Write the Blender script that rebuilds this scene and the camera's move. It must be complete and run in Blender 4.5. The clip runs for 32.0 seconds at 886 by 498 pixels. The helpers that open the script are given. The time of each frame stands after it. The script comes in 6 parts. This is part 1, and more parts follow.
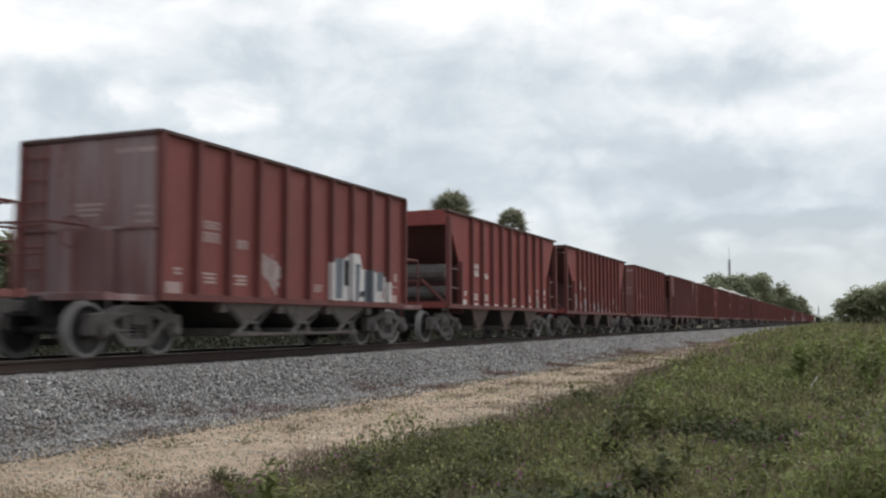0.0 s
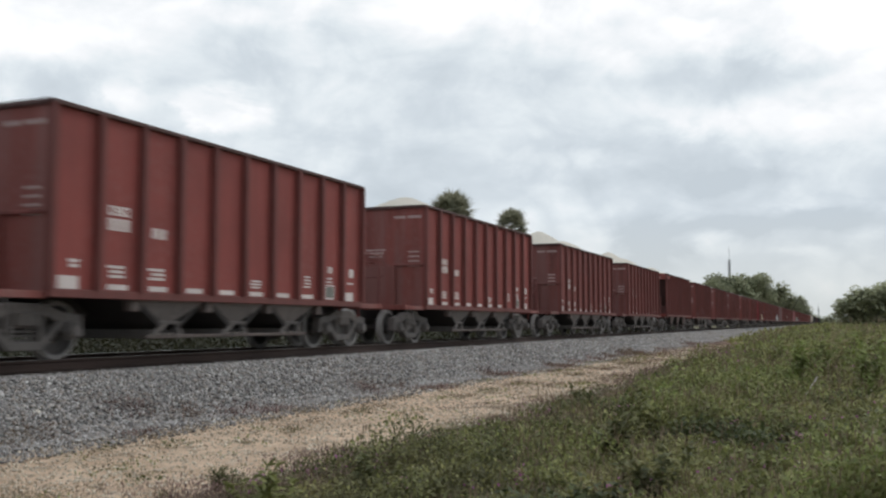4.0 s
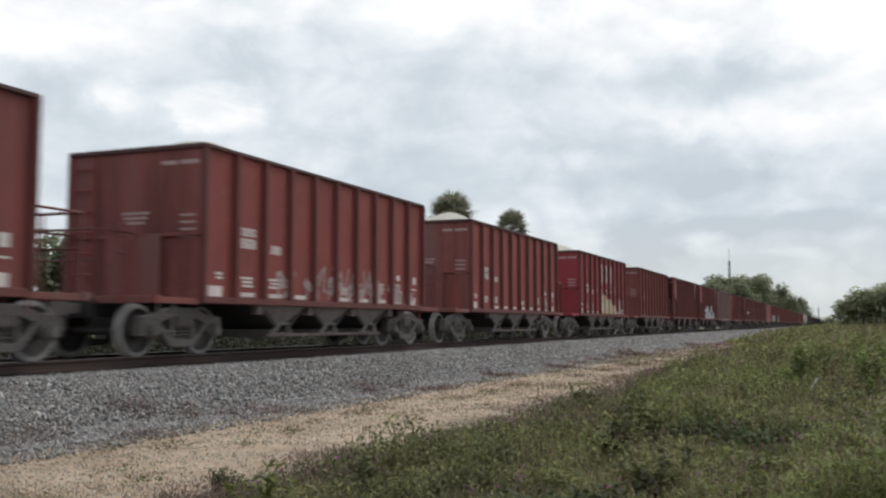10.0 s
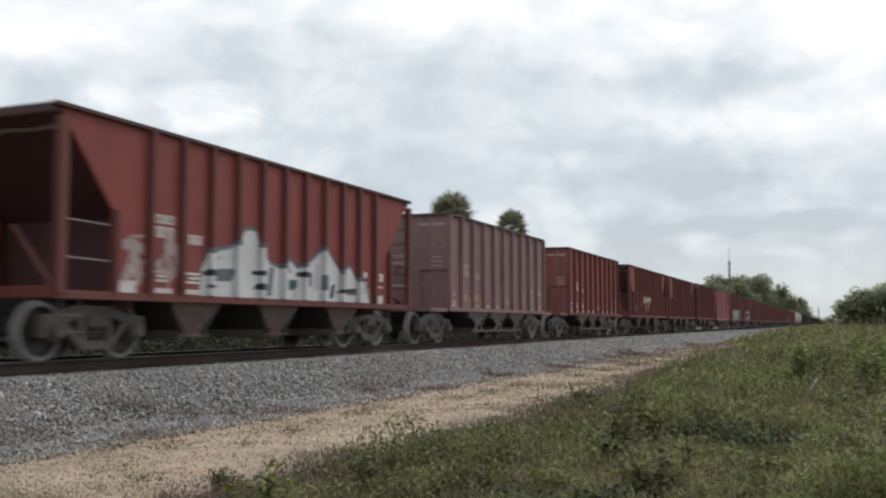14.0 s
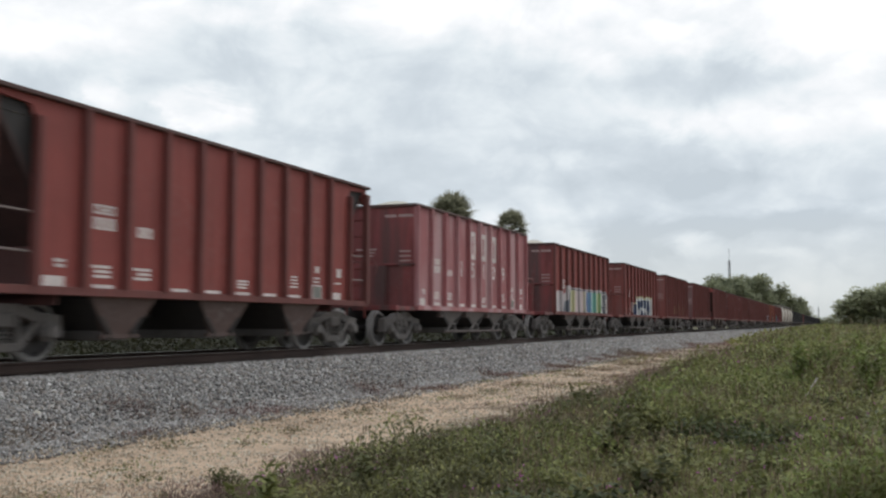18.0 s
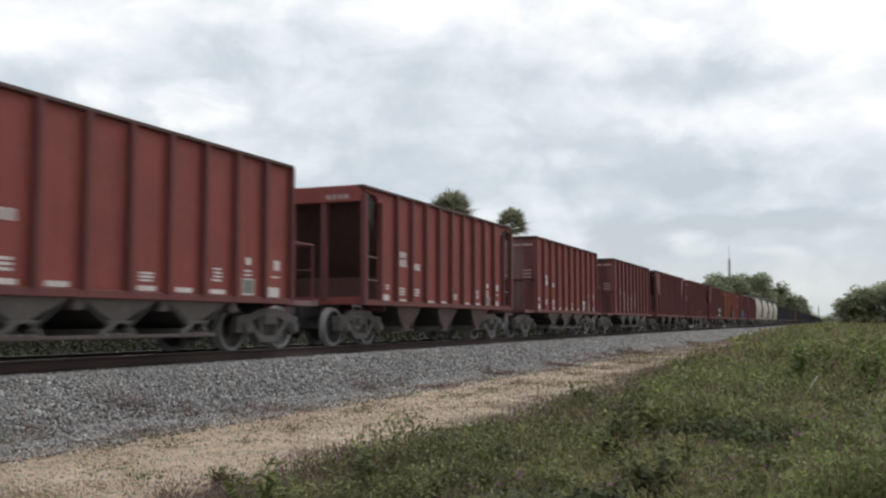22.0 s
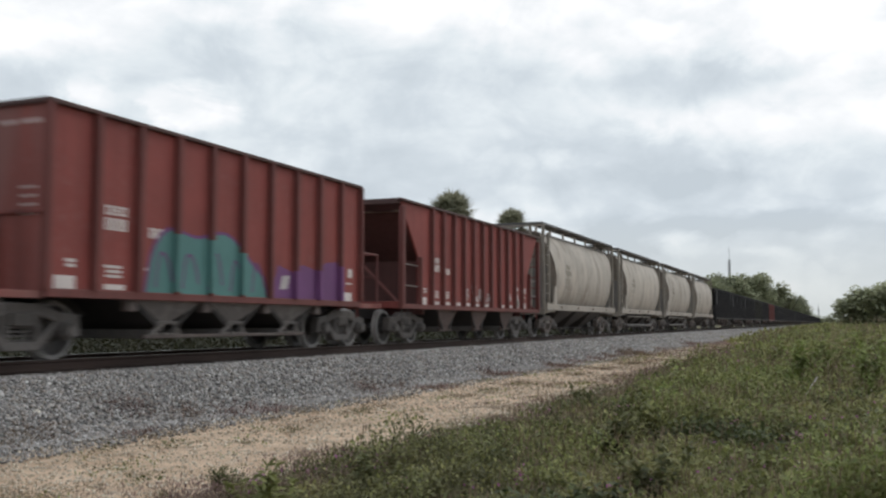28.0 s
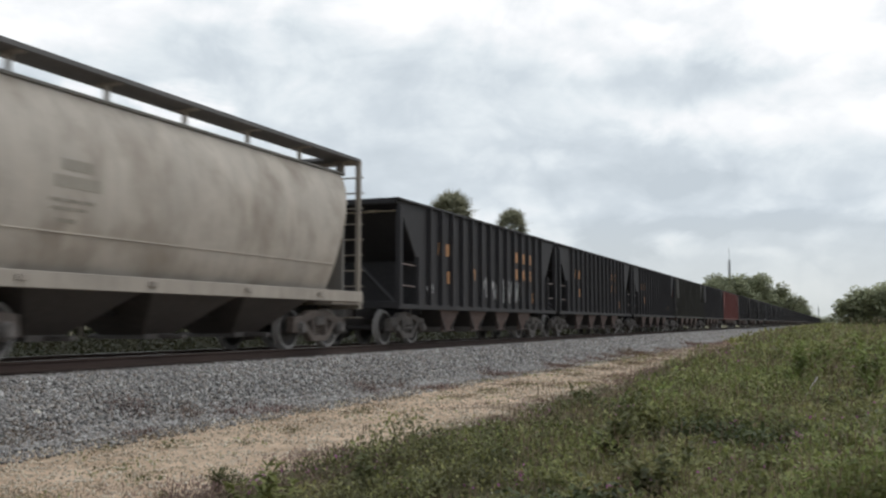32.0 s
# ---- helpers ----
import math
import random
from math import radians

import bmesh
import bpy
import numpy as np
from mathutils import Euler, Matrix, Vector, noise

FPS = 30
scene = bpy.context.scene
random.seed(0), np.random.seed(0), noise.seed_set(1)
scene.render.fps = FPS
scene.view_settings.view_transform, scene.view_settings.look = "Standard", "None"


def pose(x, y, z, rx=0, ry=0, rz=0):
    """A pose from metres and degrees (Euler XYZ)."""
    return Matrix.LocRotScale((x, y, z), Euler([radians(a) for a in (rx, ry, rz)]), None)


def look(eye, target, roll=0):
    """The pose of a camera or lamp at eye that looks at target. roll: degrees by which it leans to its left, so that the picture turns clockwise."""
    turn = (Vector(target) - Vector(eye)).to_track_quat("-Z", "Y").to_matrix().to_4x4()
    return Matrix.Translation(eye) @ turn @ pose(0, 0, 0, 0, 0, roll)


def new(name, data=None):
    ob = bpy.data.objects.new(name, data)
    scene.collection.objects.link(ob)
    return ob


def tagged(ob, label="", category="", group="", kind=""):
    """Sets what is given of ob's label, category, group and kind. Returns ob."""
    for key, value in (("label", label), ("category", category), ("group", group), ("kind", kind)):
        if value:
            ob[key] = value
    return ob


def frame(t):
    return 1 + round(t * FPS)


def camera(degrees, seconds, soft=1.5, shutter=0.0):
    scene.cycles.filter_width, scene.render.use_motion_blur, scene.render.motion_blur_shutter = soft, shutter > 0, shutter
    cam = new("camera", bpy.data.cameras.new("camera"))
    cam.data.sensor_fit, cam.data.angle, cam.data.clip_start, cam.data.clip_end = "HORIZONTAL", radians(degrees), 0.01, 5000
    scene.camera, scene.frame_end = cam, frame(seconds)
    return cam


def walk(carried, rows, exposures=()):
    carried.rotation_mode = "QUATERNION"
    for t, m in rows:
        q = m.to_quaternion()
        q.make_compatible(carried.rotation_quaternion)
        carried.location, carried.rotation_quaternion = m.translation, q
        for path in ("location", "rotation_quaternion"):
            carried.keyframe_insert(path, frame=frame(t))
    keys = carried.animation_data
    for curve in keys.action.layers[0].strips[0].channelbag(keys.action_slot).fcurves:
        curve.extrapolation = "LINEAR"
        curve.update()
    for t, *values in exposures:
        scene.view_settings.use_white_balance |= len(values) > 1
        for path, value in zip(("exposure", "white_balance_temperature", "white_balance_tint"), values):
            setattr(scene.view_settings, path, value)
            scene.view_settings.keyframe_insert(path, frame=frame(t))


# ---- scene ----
# ---- camera ----
EYE_Z = 0.571           # eye over the rail heads
V = 17.9                # speed of the train, m/s
TRACK_X = -12.02        # middle of the track
YAW, TILT = 22.225, 4.383
cam = camera(49.63, 32.0, soft=2.3, shutter=0.3)


def sight(dy):
    return pose(0, 0, EYE_Z, 90 + TILT + dy * 0.0338, 0, YAW)


SWAY = ((0, 0), (3.5, 0.3), (6.5, 2.5), (12, 2.5), (17.5, 2.5), (19.5, 0.1), (21.5, 0), (23, -1.5), (24, 0),
        (25.5, 1), (27.5, 1), (28.5, 0), (30, 1), (32, 1))
walk(cam, [(t, sight(dy)) for t, dy in SWAY], exposures=((0, 0.0), (32, 0.0)))


# ---- node helpers ----
class Tree:
    def __init__(self, owner):
        owner.use_nodes = True
        self.t = owner.node_tree
        self.t.nodes.clear()

    def n(self, kind, ins=(), operation="", clamp=False):
        node = self.t.nodes.new(kind)
        if operation:
            node.operation = operation
        if clamp:
            node.use_clamp = True
        for k, v in dict(ins).items():
            self.put(node.inputs[k], v)
        return node

    def put(self, socket, v):
        if isinstance(v, bpy.types.NodeSocket):
            self.t.links.new(v, socket)
        elif isinstance(v, bpy.types.Node):
            self.t.links.new(v.outputs[0], socket)
        else:
            socket.default_value = v

    def math(self, op, a, b=0.0, c=0.0, clamp=False):
        return self.n("ShaderNodeMath", {0: a, 1: b, 2: c}, operation=op, clamp=clamp).outputs[0]

    def noise(self, vec, scale, detail=4.0, rough=0.55, w=0.0):
        ins = {"Scale": scale, "Detail": detail, "Roughness": rough, "Distortion": w}
        if vec is not None:
            ins["Vector"] = vec
        return self.n("ShaderNodeTexNoise", ins).outputs["Fac"]

    def ramp(self, fac, lo, hi, a=0.0, b=1.0):
        return self.n("ShaderNodeMapRange", {"Value": fac, "From Min": lo, "From Max": hi, "To Min": a, "To Max": b}).outputs[0]

    def mix(self, fac, a, b, mode="MIX"):
        node = self.n("ShaderNodeMix")
        node.data_type, node.blend_type = "RGBA", mode
        self.put(node.inputs[0], fac)
        for i, v in ((6, a), (7, b)):
            self.put(node.inputs[i], (*v, 1.0) if isinstance(v, tuple) and len(v) == 3 else v)
        return node.outputs[2]

    def stretch(self, vec, x, y, z):
        return self.n("ShaderNodeMapping", {"Vector": vec, "Scale": (x, y, z)}).outputs[0]


def hue_of(c, f):
    return tuple(min(1.0, v * f) for v in c)


# ---- sky and light ----
SKY = 1.02


def cloud_nodes(tr, vec, placed):
    """Grey and white overcast in every direction; placed adds the larger banks."""
    flat = tr.stretch(vec, 1.0, 1.0, 1.7)
    big = tr.noise(flat, 6.0, 7.0, 0.52, 0.35)
    fine = tr.noise(tr.stretch(vec, 1.0, 1.0, 1.4), 15.0, 6.0, 0.55, 0.5)
    # rounded billows with creases between them
    puff = tr.math("ABSOLUTE", tr.math("SUBTRACT", tr.noise(tr.stretch(vec, 1.0, 1.0, 1.5), 8.0, 5.0, 0.5, 0.7), 0.5))
    v = tr.math("ADD", tr.math("MULTIPLY", big, 1.35), tr.math("MULTIPLY", fine, 0.52))
    v = tr.math("ADD", tr.math("SUBTRACT", v, 0.575), tr.math("MULTIPLY", puff, 0.95))
    if placed:
        xyz = tr.n("ShaderNodeSeparateXYZ", {0: vec})
        az = tr.math("ARCTAN2", xyz.outputs[0], xyz.outputs[1])
        el = tr.math("ARCSINE", xyz.outputs[2])
        warp = tr.math("MULTIPLY", tr.math("SUBTRACT", tr.noise(flat, 9.0, 7.0, 0.6, 0.4), 0.5), 0.15)
        for a, e, sa, se, amount in CLOUD_BANKS:
            dx = tr.math("DIVIDE", tr.math("SUBTRACT", tr.math("ADD", az, warp), a), sa)
            dy = tr.math("DIVIDE", tr.math("SUBTRACT", tr.math("ADD", el, tr.math("MULTIPLY", warp, 0.35)), e), se)
            r2 = tr.math("ADD", tr.math("MULTIPLY", dx, dx), tr.math("MULTIPLY", dy, dy))
            fall = tr.math("EXPONENT", tr.math("MULTIPLY", tr.math("POWER", r2, 1.5), -0.9))
            v = tr.math("ADD", v, tr.math("MULTIPLY", fall, amount))
    ramp = tr.n("ShaderNodeValToRGB", {"Fac": v})
    el0 = ramp.color_ramp.elements
    el0[0].position, el0[0].color = 0.05, (0.553, 0.618, 0.676, 1)
    el0[1].position, el0[1].color = 0.92, (1.05, 1.06, 1.08, 1)
    for p, c in ((0.3, (0.640, 0.706, 0.764)), (0.5, (0.762, 0.823, 0.867)), (0.7, (0.90, 0.925, 0.955))):
        e = el0.new(p)
        e.color = (*c, 1)
    if placed:
        return tr.mix(tr.ramp(el, 0.0, 0.11, 0.75, 0.0), ramp.outputs[0], (0.635, 0.655, 0.63))
    return ramp.outputs[0]


# larger cloud banks: bearing from the track (radians, right positive), height, half sizes, brightness
CLOUD_BANKS = ((-0.78, 0.30, 0.17, 0.05, 0.42), (-0.56, 0.335, 0.20, 0.03, 0.34), (-0.29, 0.33, 0.2, 0.05, 0.26), (0.02, 0.29, 0.11, 0.05, 0.50), (-0.10, 0.195, 0.075, 0.022, 0.30), (0.03, 0.19, 0.06, 0.03, 0.26),
               (-0.65, 0.226, 0.03, 0.014, 0.34), (-0.615, 0.208, 0.03, 0.010, 0.30), (-0.72, 0.228, 0.03, 0.018, 0.34), (-0.13, 0.080, 0.05, 0.016, 0.34), (-0.04, 0.070, 0.03, 0.008, 0.22), (-0.185, 0.080, 0.04, 0.028, -0.55), (-0.27, 0.168, 0.10, 0.014, 0.14),
               (-0.225, 0.188, 0.06, 0.018, -0.18), (-0.13, 0.243, 0.085, 0.022, -0.26), (-0.42, 0.215, 0.10, 0.022, -0.15), (-0.59, 0.285, 0.06, 0.02, -0.16), (-0.79, 0.24, 0.06, 0.016, -0.06),
               (-0.10, 0.142, 0.04, 0.009, -0.20), (-0.06, 0.102, 0.17, 0.011, -0.32), (-0.46, 0.15, 0.12, 0.03, -0.05), (-0.52, 0.20, 0.05, 0.02, -0.08), (-0.05, 0.06, 0.5, 0.05, -0.08), (0.0, 0.17, 0.10, 0.07, 0.12), (-0.2, 0.14, 0.25, 0.05, -0.17))

world = bpy.data.worlds.new("overcast_sky")
scene.world = world
wt = Tree(world)
coord = wt.n("ShaderNodeTexCoord")
clouds = cloud_nodes(wt, wt.n("ShaderNodeVectorMath", {0: coord.outputs["Generated"]}, operation="NORMALIZE").outputs[0], False)
sky_tex = wt.n("ShaderNodeTexSky")
sky_tex.sky_type, sky_tex.sun_disc, sky_tex.sun_elevation, sky_tex.sun_rotation = "NISHITA", False, radians(46), radians(34)
bg_sky = wt.n("ShaderNodeBackground", {"Color": sky_tex.outputs[0], "Strength": 0.08})
bg_cloud = wt.n("ShaderNodeBackground", {"Color": clouds, "Strength": SKY})
both = wt.n("ShaderNodeMixShader", {0: 0.9, 1: bg_sky.outputs[0], 2: bg_cloud.outputs[0]})
wt.n("ShaderNodeOutputWorld", {"Surface": both.outputs[0]})

sun = new("sun", bpy.data.lights.new("sun", "SUN"))
sun.data.energy, sun.data.angle, sun.data.color = 1.0, radians(25), (1.0, 0.97, 0.92)
sun.matrix_world = look((34, 75, 62), (0, 25, 0))


# ---- materials ----
MATS = {}


def surface(name, make, rough=0.8, metal=0.0, bump=None, dist=0.01):
    m = bpy.data.materials.new(name)
    tr = Tree(m)
    pos = tr.n("ShaderNodeTexCoord").outputs["Object"]
    made = make(tr, pos)
    col, extra = made if isinstance(made, tuple) and len(made) == 2 and not isinstance(made[0], float) else (made, None)
    if isinstance(col, tuple):
        col = (*col, 1.0)
    ins = {"Base Color": col, "Roughness": rough, "Metallic": metal}
    bsdf = tr.n("ShaderNodeBsdfPrincipled", ins)
    if extra is not None:
        bn = tr.n("ShaderNodeBump", {"Height": extra, "Strength": 0.7, "Distance": dist})
        tr.put(bsdf.inputs["Normal"], bn)
    tr.n("ShaderNodeOutputMaterial", {"Surface": bsdf.outputs[0]})
    MATS[name] = m
    return m


def paint(name, base, dust=(0.30, 0.25, 0.22), amount=0.35, streak=0.5, rough=0.72, haze=None, blotch=None, soot=0.85):
    """Old freight-car paint: mottled fade, vertical run-off, limestone dust that thickens on the low parts."""
    def make(tr, pos):
        world_at = tr.n("ShaderNodeObjectInfo").outputs["Random"]
        pos = tr.n("ShaderNodeVectorMath", {0: pos, 1: tr.n("ShaderNodeCombineXYZ", {0: 0.0, 1: tr.math("MULTIPLY", world_at, 91.0), 2: 0.0}).outputs[0]}, operation="ADD").outputs[0]
        big = tr.noise(pos, 0.7, 5, 0.6)
        grain = tr.noise(pos, 9.0, 6, 0.65)
        run = tr.noise(tr.stretch(pos, 3.0, 5.0, 0.22), 1.6, 5, 0.6)
        c = tr.mix(tr.ramp(big, 0.3, 0.75), hue_of(base, 0.82), hue_of(base, 1.15))
        c = tr.mix(tr.ramp(run, 0.45, 0.8, 0, streak), c, hue_of(base, 0.55))
        c = tr.mix(tr.math("MULTIPLY", tr.ramp(world_at, 0, 1, -0.1, 0.12), 1.0), c, hue_of(base, 1.5))
        spots = tr.math("MULTIPLY", tr.ramp(grain, 0.5, 0.8), tr.ramp(tr.noise(pos, 0.45, 3), 0.35, 0.75))
        c = tr.mix(tr.math("MULTIPLY", spots, amount), c, dust)
        if blotch:
            c = tr.mix(tr.ramp(tr.noise(tr.stretch(pos, 1.0, 0.8, 0.6), 1.1, 5, 0.6), 0.46, 0.68, 0, 0.6), c, blotch)
            c = tr.mix(tr.ramp(tr.noise(tr.stretch(pos, 1.0, 1.2, 0.5), 0.9, 4, 0.5), 0.55, 0.7, 0, 0.6), c, hue_of(base, 1.3))
        if haze:
            wash = tr.noise(tr.n("ShaderNodeMapping", {"Vector": pos, "Scale": (1.1, 1.0, 0.10)}).outputs[0], 1.3, 4, 0.55)
            c = tr.mix(tr.ramp(wash, 0.47, 0.60, 0, 0.75), c, haze)
            c = tr.mix(tr.ramp(wash, 0.33, 0.45, soot, 0.0), c, hue_of(base, 0.38))
        return c, grain
    return surface(name, make, rough, 0.0, dist=0.004)


paint("red_oxide", (0.245, 0.0525, 0.044), streak=0.6)
paint("red_oxide_brown", (0.205, 0.053, 0.046), streak=0.65)
paint("red_oxide_dark", (0.168, 0.055, 0.05))
paint("rim_grime", (0.08, 0.038, 0.034))
paint("end_haze", (0.215, 0.105, 0.10), (0.36, 0.29, 0.29), 0.6, 0.5, haze=(0.31, 0.245, 0.25), soot=0.5)
paint("end_smear", (0.165, 0.05, 0.045), (0.28, 0.22, 0.21), 0.5, 0.9, haze=(0.20, 0.15, 0.15), soot=0.95)
# ribs, sills and posts: darker than the side sheets
paint("rib_grime", (0.148, 0.044, 0.038), (0.20, 0.13, 0.12), 0.4, 0.8)
# car red darkened: the shade inside open hopper ends is put into these two paints
paint("end_shade", (0.108, 0.043, 0.039), (0.14, 0.10, 0.09), 0.4, 0.8)
paint("bin_shade", (0.062, 0.028, 0.026), (0.14, 0.09, 0.085), 0.4, 0.7)
paint("end_sooty", (0.23, 0.055, 0.055), (0.26, 0.20, 0.19), 0.6, 0.9, haze=(0.065, 0.052, 0.05))
paint("red_bright", (0.27, 0.030, 0.040))
paint("red_faded", (0.35, 0.125, 0.13), (0.50, 0.41, 0.41), 0.8, haze=(0.47, 0.31, 0.315), soot=0.2)
paint("red_grey", (0.23, 0.135, 0.13), (0.36, 0.32, 0.31), 0.8)
paint("orange_paint", (0.325, 0.13, 0.060))
paint("rib_rust", (0.23, 0.072, 0.045), (0.3, 0.15, 0.1), 0.4, 0.7)
paint("black_paint", (0.023, 0.021, 0.0235), (0.10, 0.092, 0.092), 0.4)
paint("olive_black", (0.03, 0.028, 0.023), (0.14, 0.12, 0.10), 0.4)
paint("end_brown", (0.17, 0.050, 0.043), (0.28, 0.22, 0.21), 0.5, 0.8, haze=(0.165, 0.08, 0.072))
paint("end_red", (0.22, 0.060, 0.050), (0.32, 0.25, 0.245), 0.5, 0.7, haze=(0.21, 0.10, 0.09), soot=0.7)
paint("chute_grey", (0.095, 0.072, 0.066), (0.36, 0.33, 0.31), 0.75, 0.9)
paint("grab_grey", (0.22, 0.175, 0.165), (0.4, 0.36, 0.34), 0.5)
paint("chute_dust", (0.135, 0.118, 0.112), (0.42, 0.39, 0.37), 0.8, 0.9)
paint("chute_rust", (0.088, 0.054, 0.047), (0.32, 0.29, 0.27), 0.6, 0.8)
paint("truck_grey", (0.125, 0.112, 0.106), (0.34, 0.31, 0.295), 0.6, 0.7)
paint("truck_brown", (0.125, 0.10, 0.088), (0.27, 0.24, 0.215), 0.6, 0.6)
paint("truck_dark", (0.105, 0.092, 0.086), (0.31, 0.30, 0.285), 0.7, 0.6)
paint("cement_grey", (0.46, 0.408, 0.355), (0.56, 0.51, 0.46), 0.6, 0.45, blotch=(0.21, 0.165, 0.125))
paint("cement_mid", (0.27, 0.235, 0.20), (0.4, 0.37, 0.33), 0.6, 0.6)
paint("cement_sill", (0.37, 0.325, 0.28), (0.5, 0.45, 0.4), 0.6, 0.6)
# cement_grey darkened: shade on the leaning ends put into the paint
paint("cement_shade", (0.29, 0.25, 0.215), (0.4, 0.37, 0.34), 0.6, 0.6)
# near-black in place of cement_grey: shade beneath the covered hoppers as colour
paint("cover_under_shade", (0.06, 0.05, 0.045), (0.16, 0.14, 0.13), 0.5, 0.6)
paint("letter_dust", (0.30, 0.27, 0.225), (0.40, 0.36, 0.32), 0.7)
paint("board_grey", (0.125, 0.12, 0.12), (0.3, 0.28, 0.27), 0.5, 0.5)
paint("cement_dark", (0.21, 0.195, 0.18), (0.4, 0.38, 0.35), 0.5, 0.6)
# near-black: the shade under the cars is put into this paint
paint("under_shade", (0.028, 0.024, 0.023), (0.12, 0.1, 0.095), 0.4)
paint("letter_white", (0.66, 0.60, 0.58), (0.45, 0.33, 0.31), 0.6, 0.6)
paint("plate_grey", (0.19, 0.195, 0.175), (0.35, 0.33, 0.30), 0.6)
paint("letter_faint", (0.42, 0.30, 0.285), (0.3, 0.18, 0.16), 0.6, 0.6)
paint("letter_orange", (0.50, 0.25, 0.11), (0.2, 0.1, 0.06), 0.6)
for tint, c in (("silver", (0.62, 0.62, 0.62)), ("ink", (0.03, 0.03, 0.035)), ("teal", (0.09, 0.215, 0.205)), ("navy", (0.025, 0.045, 0.11)), ("deep_teal", (0.03, 0.10, 0.10)), ("violet", (0.16, 0.06, 0.17)),
                ("blue", (0.07, 0.13, 0.30)), ("sky_blue", (0.20, 0.34, 0.48)), ("cream", (0.58, 0.54, 0.44)), ("tan", (0.52, 0.42, 0.31)), ("leaf_paint", (0.22, 0.36, 0.16)), 
                ("rose", (0.5, 0.22, 0.27)), ("slate", (0.13, 0.145, 0.17)), ("dun", (0.27, 0.22, 0.18)), ("fade", (0.40, 0.30, 0.29)), ("chalk", (0.60, 0.57, 0.56)), ("straw", (0.56, 0.54, 0.34)), ("blush", (0.56, 0.45, 0.45)), ("mint", (0.20, 0.42, 0.36)), ("mist", (0.46, 0.42, 0.42)), ("haze", (0.40, 0.31, 0.30)), ("gold", (0.34, 0.20, 0.085))):
    paint("spray_" + tint, c, hue_of(c, 0.7), 0.3, 0.2)


def make_wheel(tr, pos):
    """Bright worn rim and tread, dark dusty plate; blotches of grease turn with the wheel."""
    xyz = tr.n("ShaderNodeSeparateXYZ", {0: pos})
    ang = tr.math("ARCTAN2", xyz.outputs[1], xyz.outputs[2])
    rad = tr.math("SQRT", tr.math("ADD", tr.math("MULTIPLY", xyz.outputs[1], xyz.outputs[1]), tr.math("MULTIPLY", xyz.outputs[2], xyz.outputs[2])))
    g = tr.noise(pos, 5.0, 5, 0.6)
    plate = tr.mix(g, (0.02, 0.017, 0.017), (0.07, 0.062, 0.06))
    plate = tr.mix(tr.ramp(tr.math("SINE", tr.math("MULTIPLY", ang, 3.0)), -0.2, 1.0, 0.0, 0.3), plate, (0.10, 0.092, 0.088))
    return tr.mix(tr.ramp(rad, 0.375, 0.40), plate, tr.mix(g, (0.17, 0.158, 0.152), (0.38, 0.36, 0.35))), g


surface("wheel_steel", make_wheel, 0.65, 0.1, dist=0.004)
surface("tread_steel", lambda tr, pos: (tr.mix(tr.noise(pos, 14), (0.28, 0.27, 0.265), (0.45, 0.44, 0.43)), tr.noise(pos, 30)), 0.4, 0.6, dist=0.002)
surface("rail_rust", lambda tr, pos: (tr.mix(tr.noise(tr.stretch(pos, 1, 0.2, 1), 3.0, 6), (0.028, 0.017, 0.014), (0.075, 0.045, 0.036)), tr.noise(pos, 25)), 0.85, dist=0.003)
surface("rail_head", lambda tr, pos: tr.mix(tr.noise(tr.stretch(pos, 4, 0.05, 1), 6.0, 4), (0.28, 0.27, 0.27), (0.5, 0.49, 0.48)), 0.3, 0.85)
surface("tie_wood", lambda tr, pos: (tr.mix(tr.noise(tr.stretch(pos, 0.6, 6, 6), 3.0, 6), (0.05, 0.04, 0.035), (0.16, 0.135, 0.12)), tr.noise(tr.stretch(pos, 0.5, 9, 9), 5.0)), 0.9, dist=0.01)
surface("limestone_load", lambda tr, pos: (tr.mix(tr.noise(pos, 14, 6, 0.7), (0.50, 0.455, 0.38), (0.78, 0.74, 0.66)), tr.noise(pos, 30, 6, 0.7)), 0.95, dist=0.05)


def make_stone(tr, pos):
    rnd = tr.n("ShaderNodeNewGeometry").outputs["Random Per Island"]
    g = tr.noise(pos, 20, 5, 0.6)
    c = tr.mix(tr.ramp(rnd, 0.0, 1.0), (0.125, 0.118, 0.115), (0.545, 0.518, 0.502))
    c = tr.mix(tr.ramp(rnd, 0.90, 1.0, 0.0, 0.8), c, (0.68, 0.67, 0.66))
    c = tr.mix(tr.ramp(tr.noise(pos, 0.8, 4, 0.6), 0.5, 0.72, 0.0, 0.45), c, (0.16, 0.15, 0.15))
    c = tr.mix(tr.ramp(tr.noise(pos, 1.7, 4, 0.6), 0.55, 0.75, 0.0, 0.35), c, (0.52, 0.50, 0.48))
    odd = tr.math("FRACT", tr.math("MULTIPLY", rnd, 17.0))
    c = tr.mix(tr.ramp(odd, 0.7, 0.8, 0.0, 0.6), c, (0.33, 0.275, 0.23))
    return tr.mix(tr.ramp(g, 0.4, 0.75, 0, 0.4), c, (0.20, 0.19, 0.18)), g


surface("ballast_stone", make_stone, 0.9, dist=0.004)
surface("sand_stone", lambda tr, pos: tr.mix(tr.n("ShaderNodeNewGeometry").outputs["Random Per Island"], (0.36, 0.28, 0.20), (0.82, 0.73, 0.60)), 0.95)


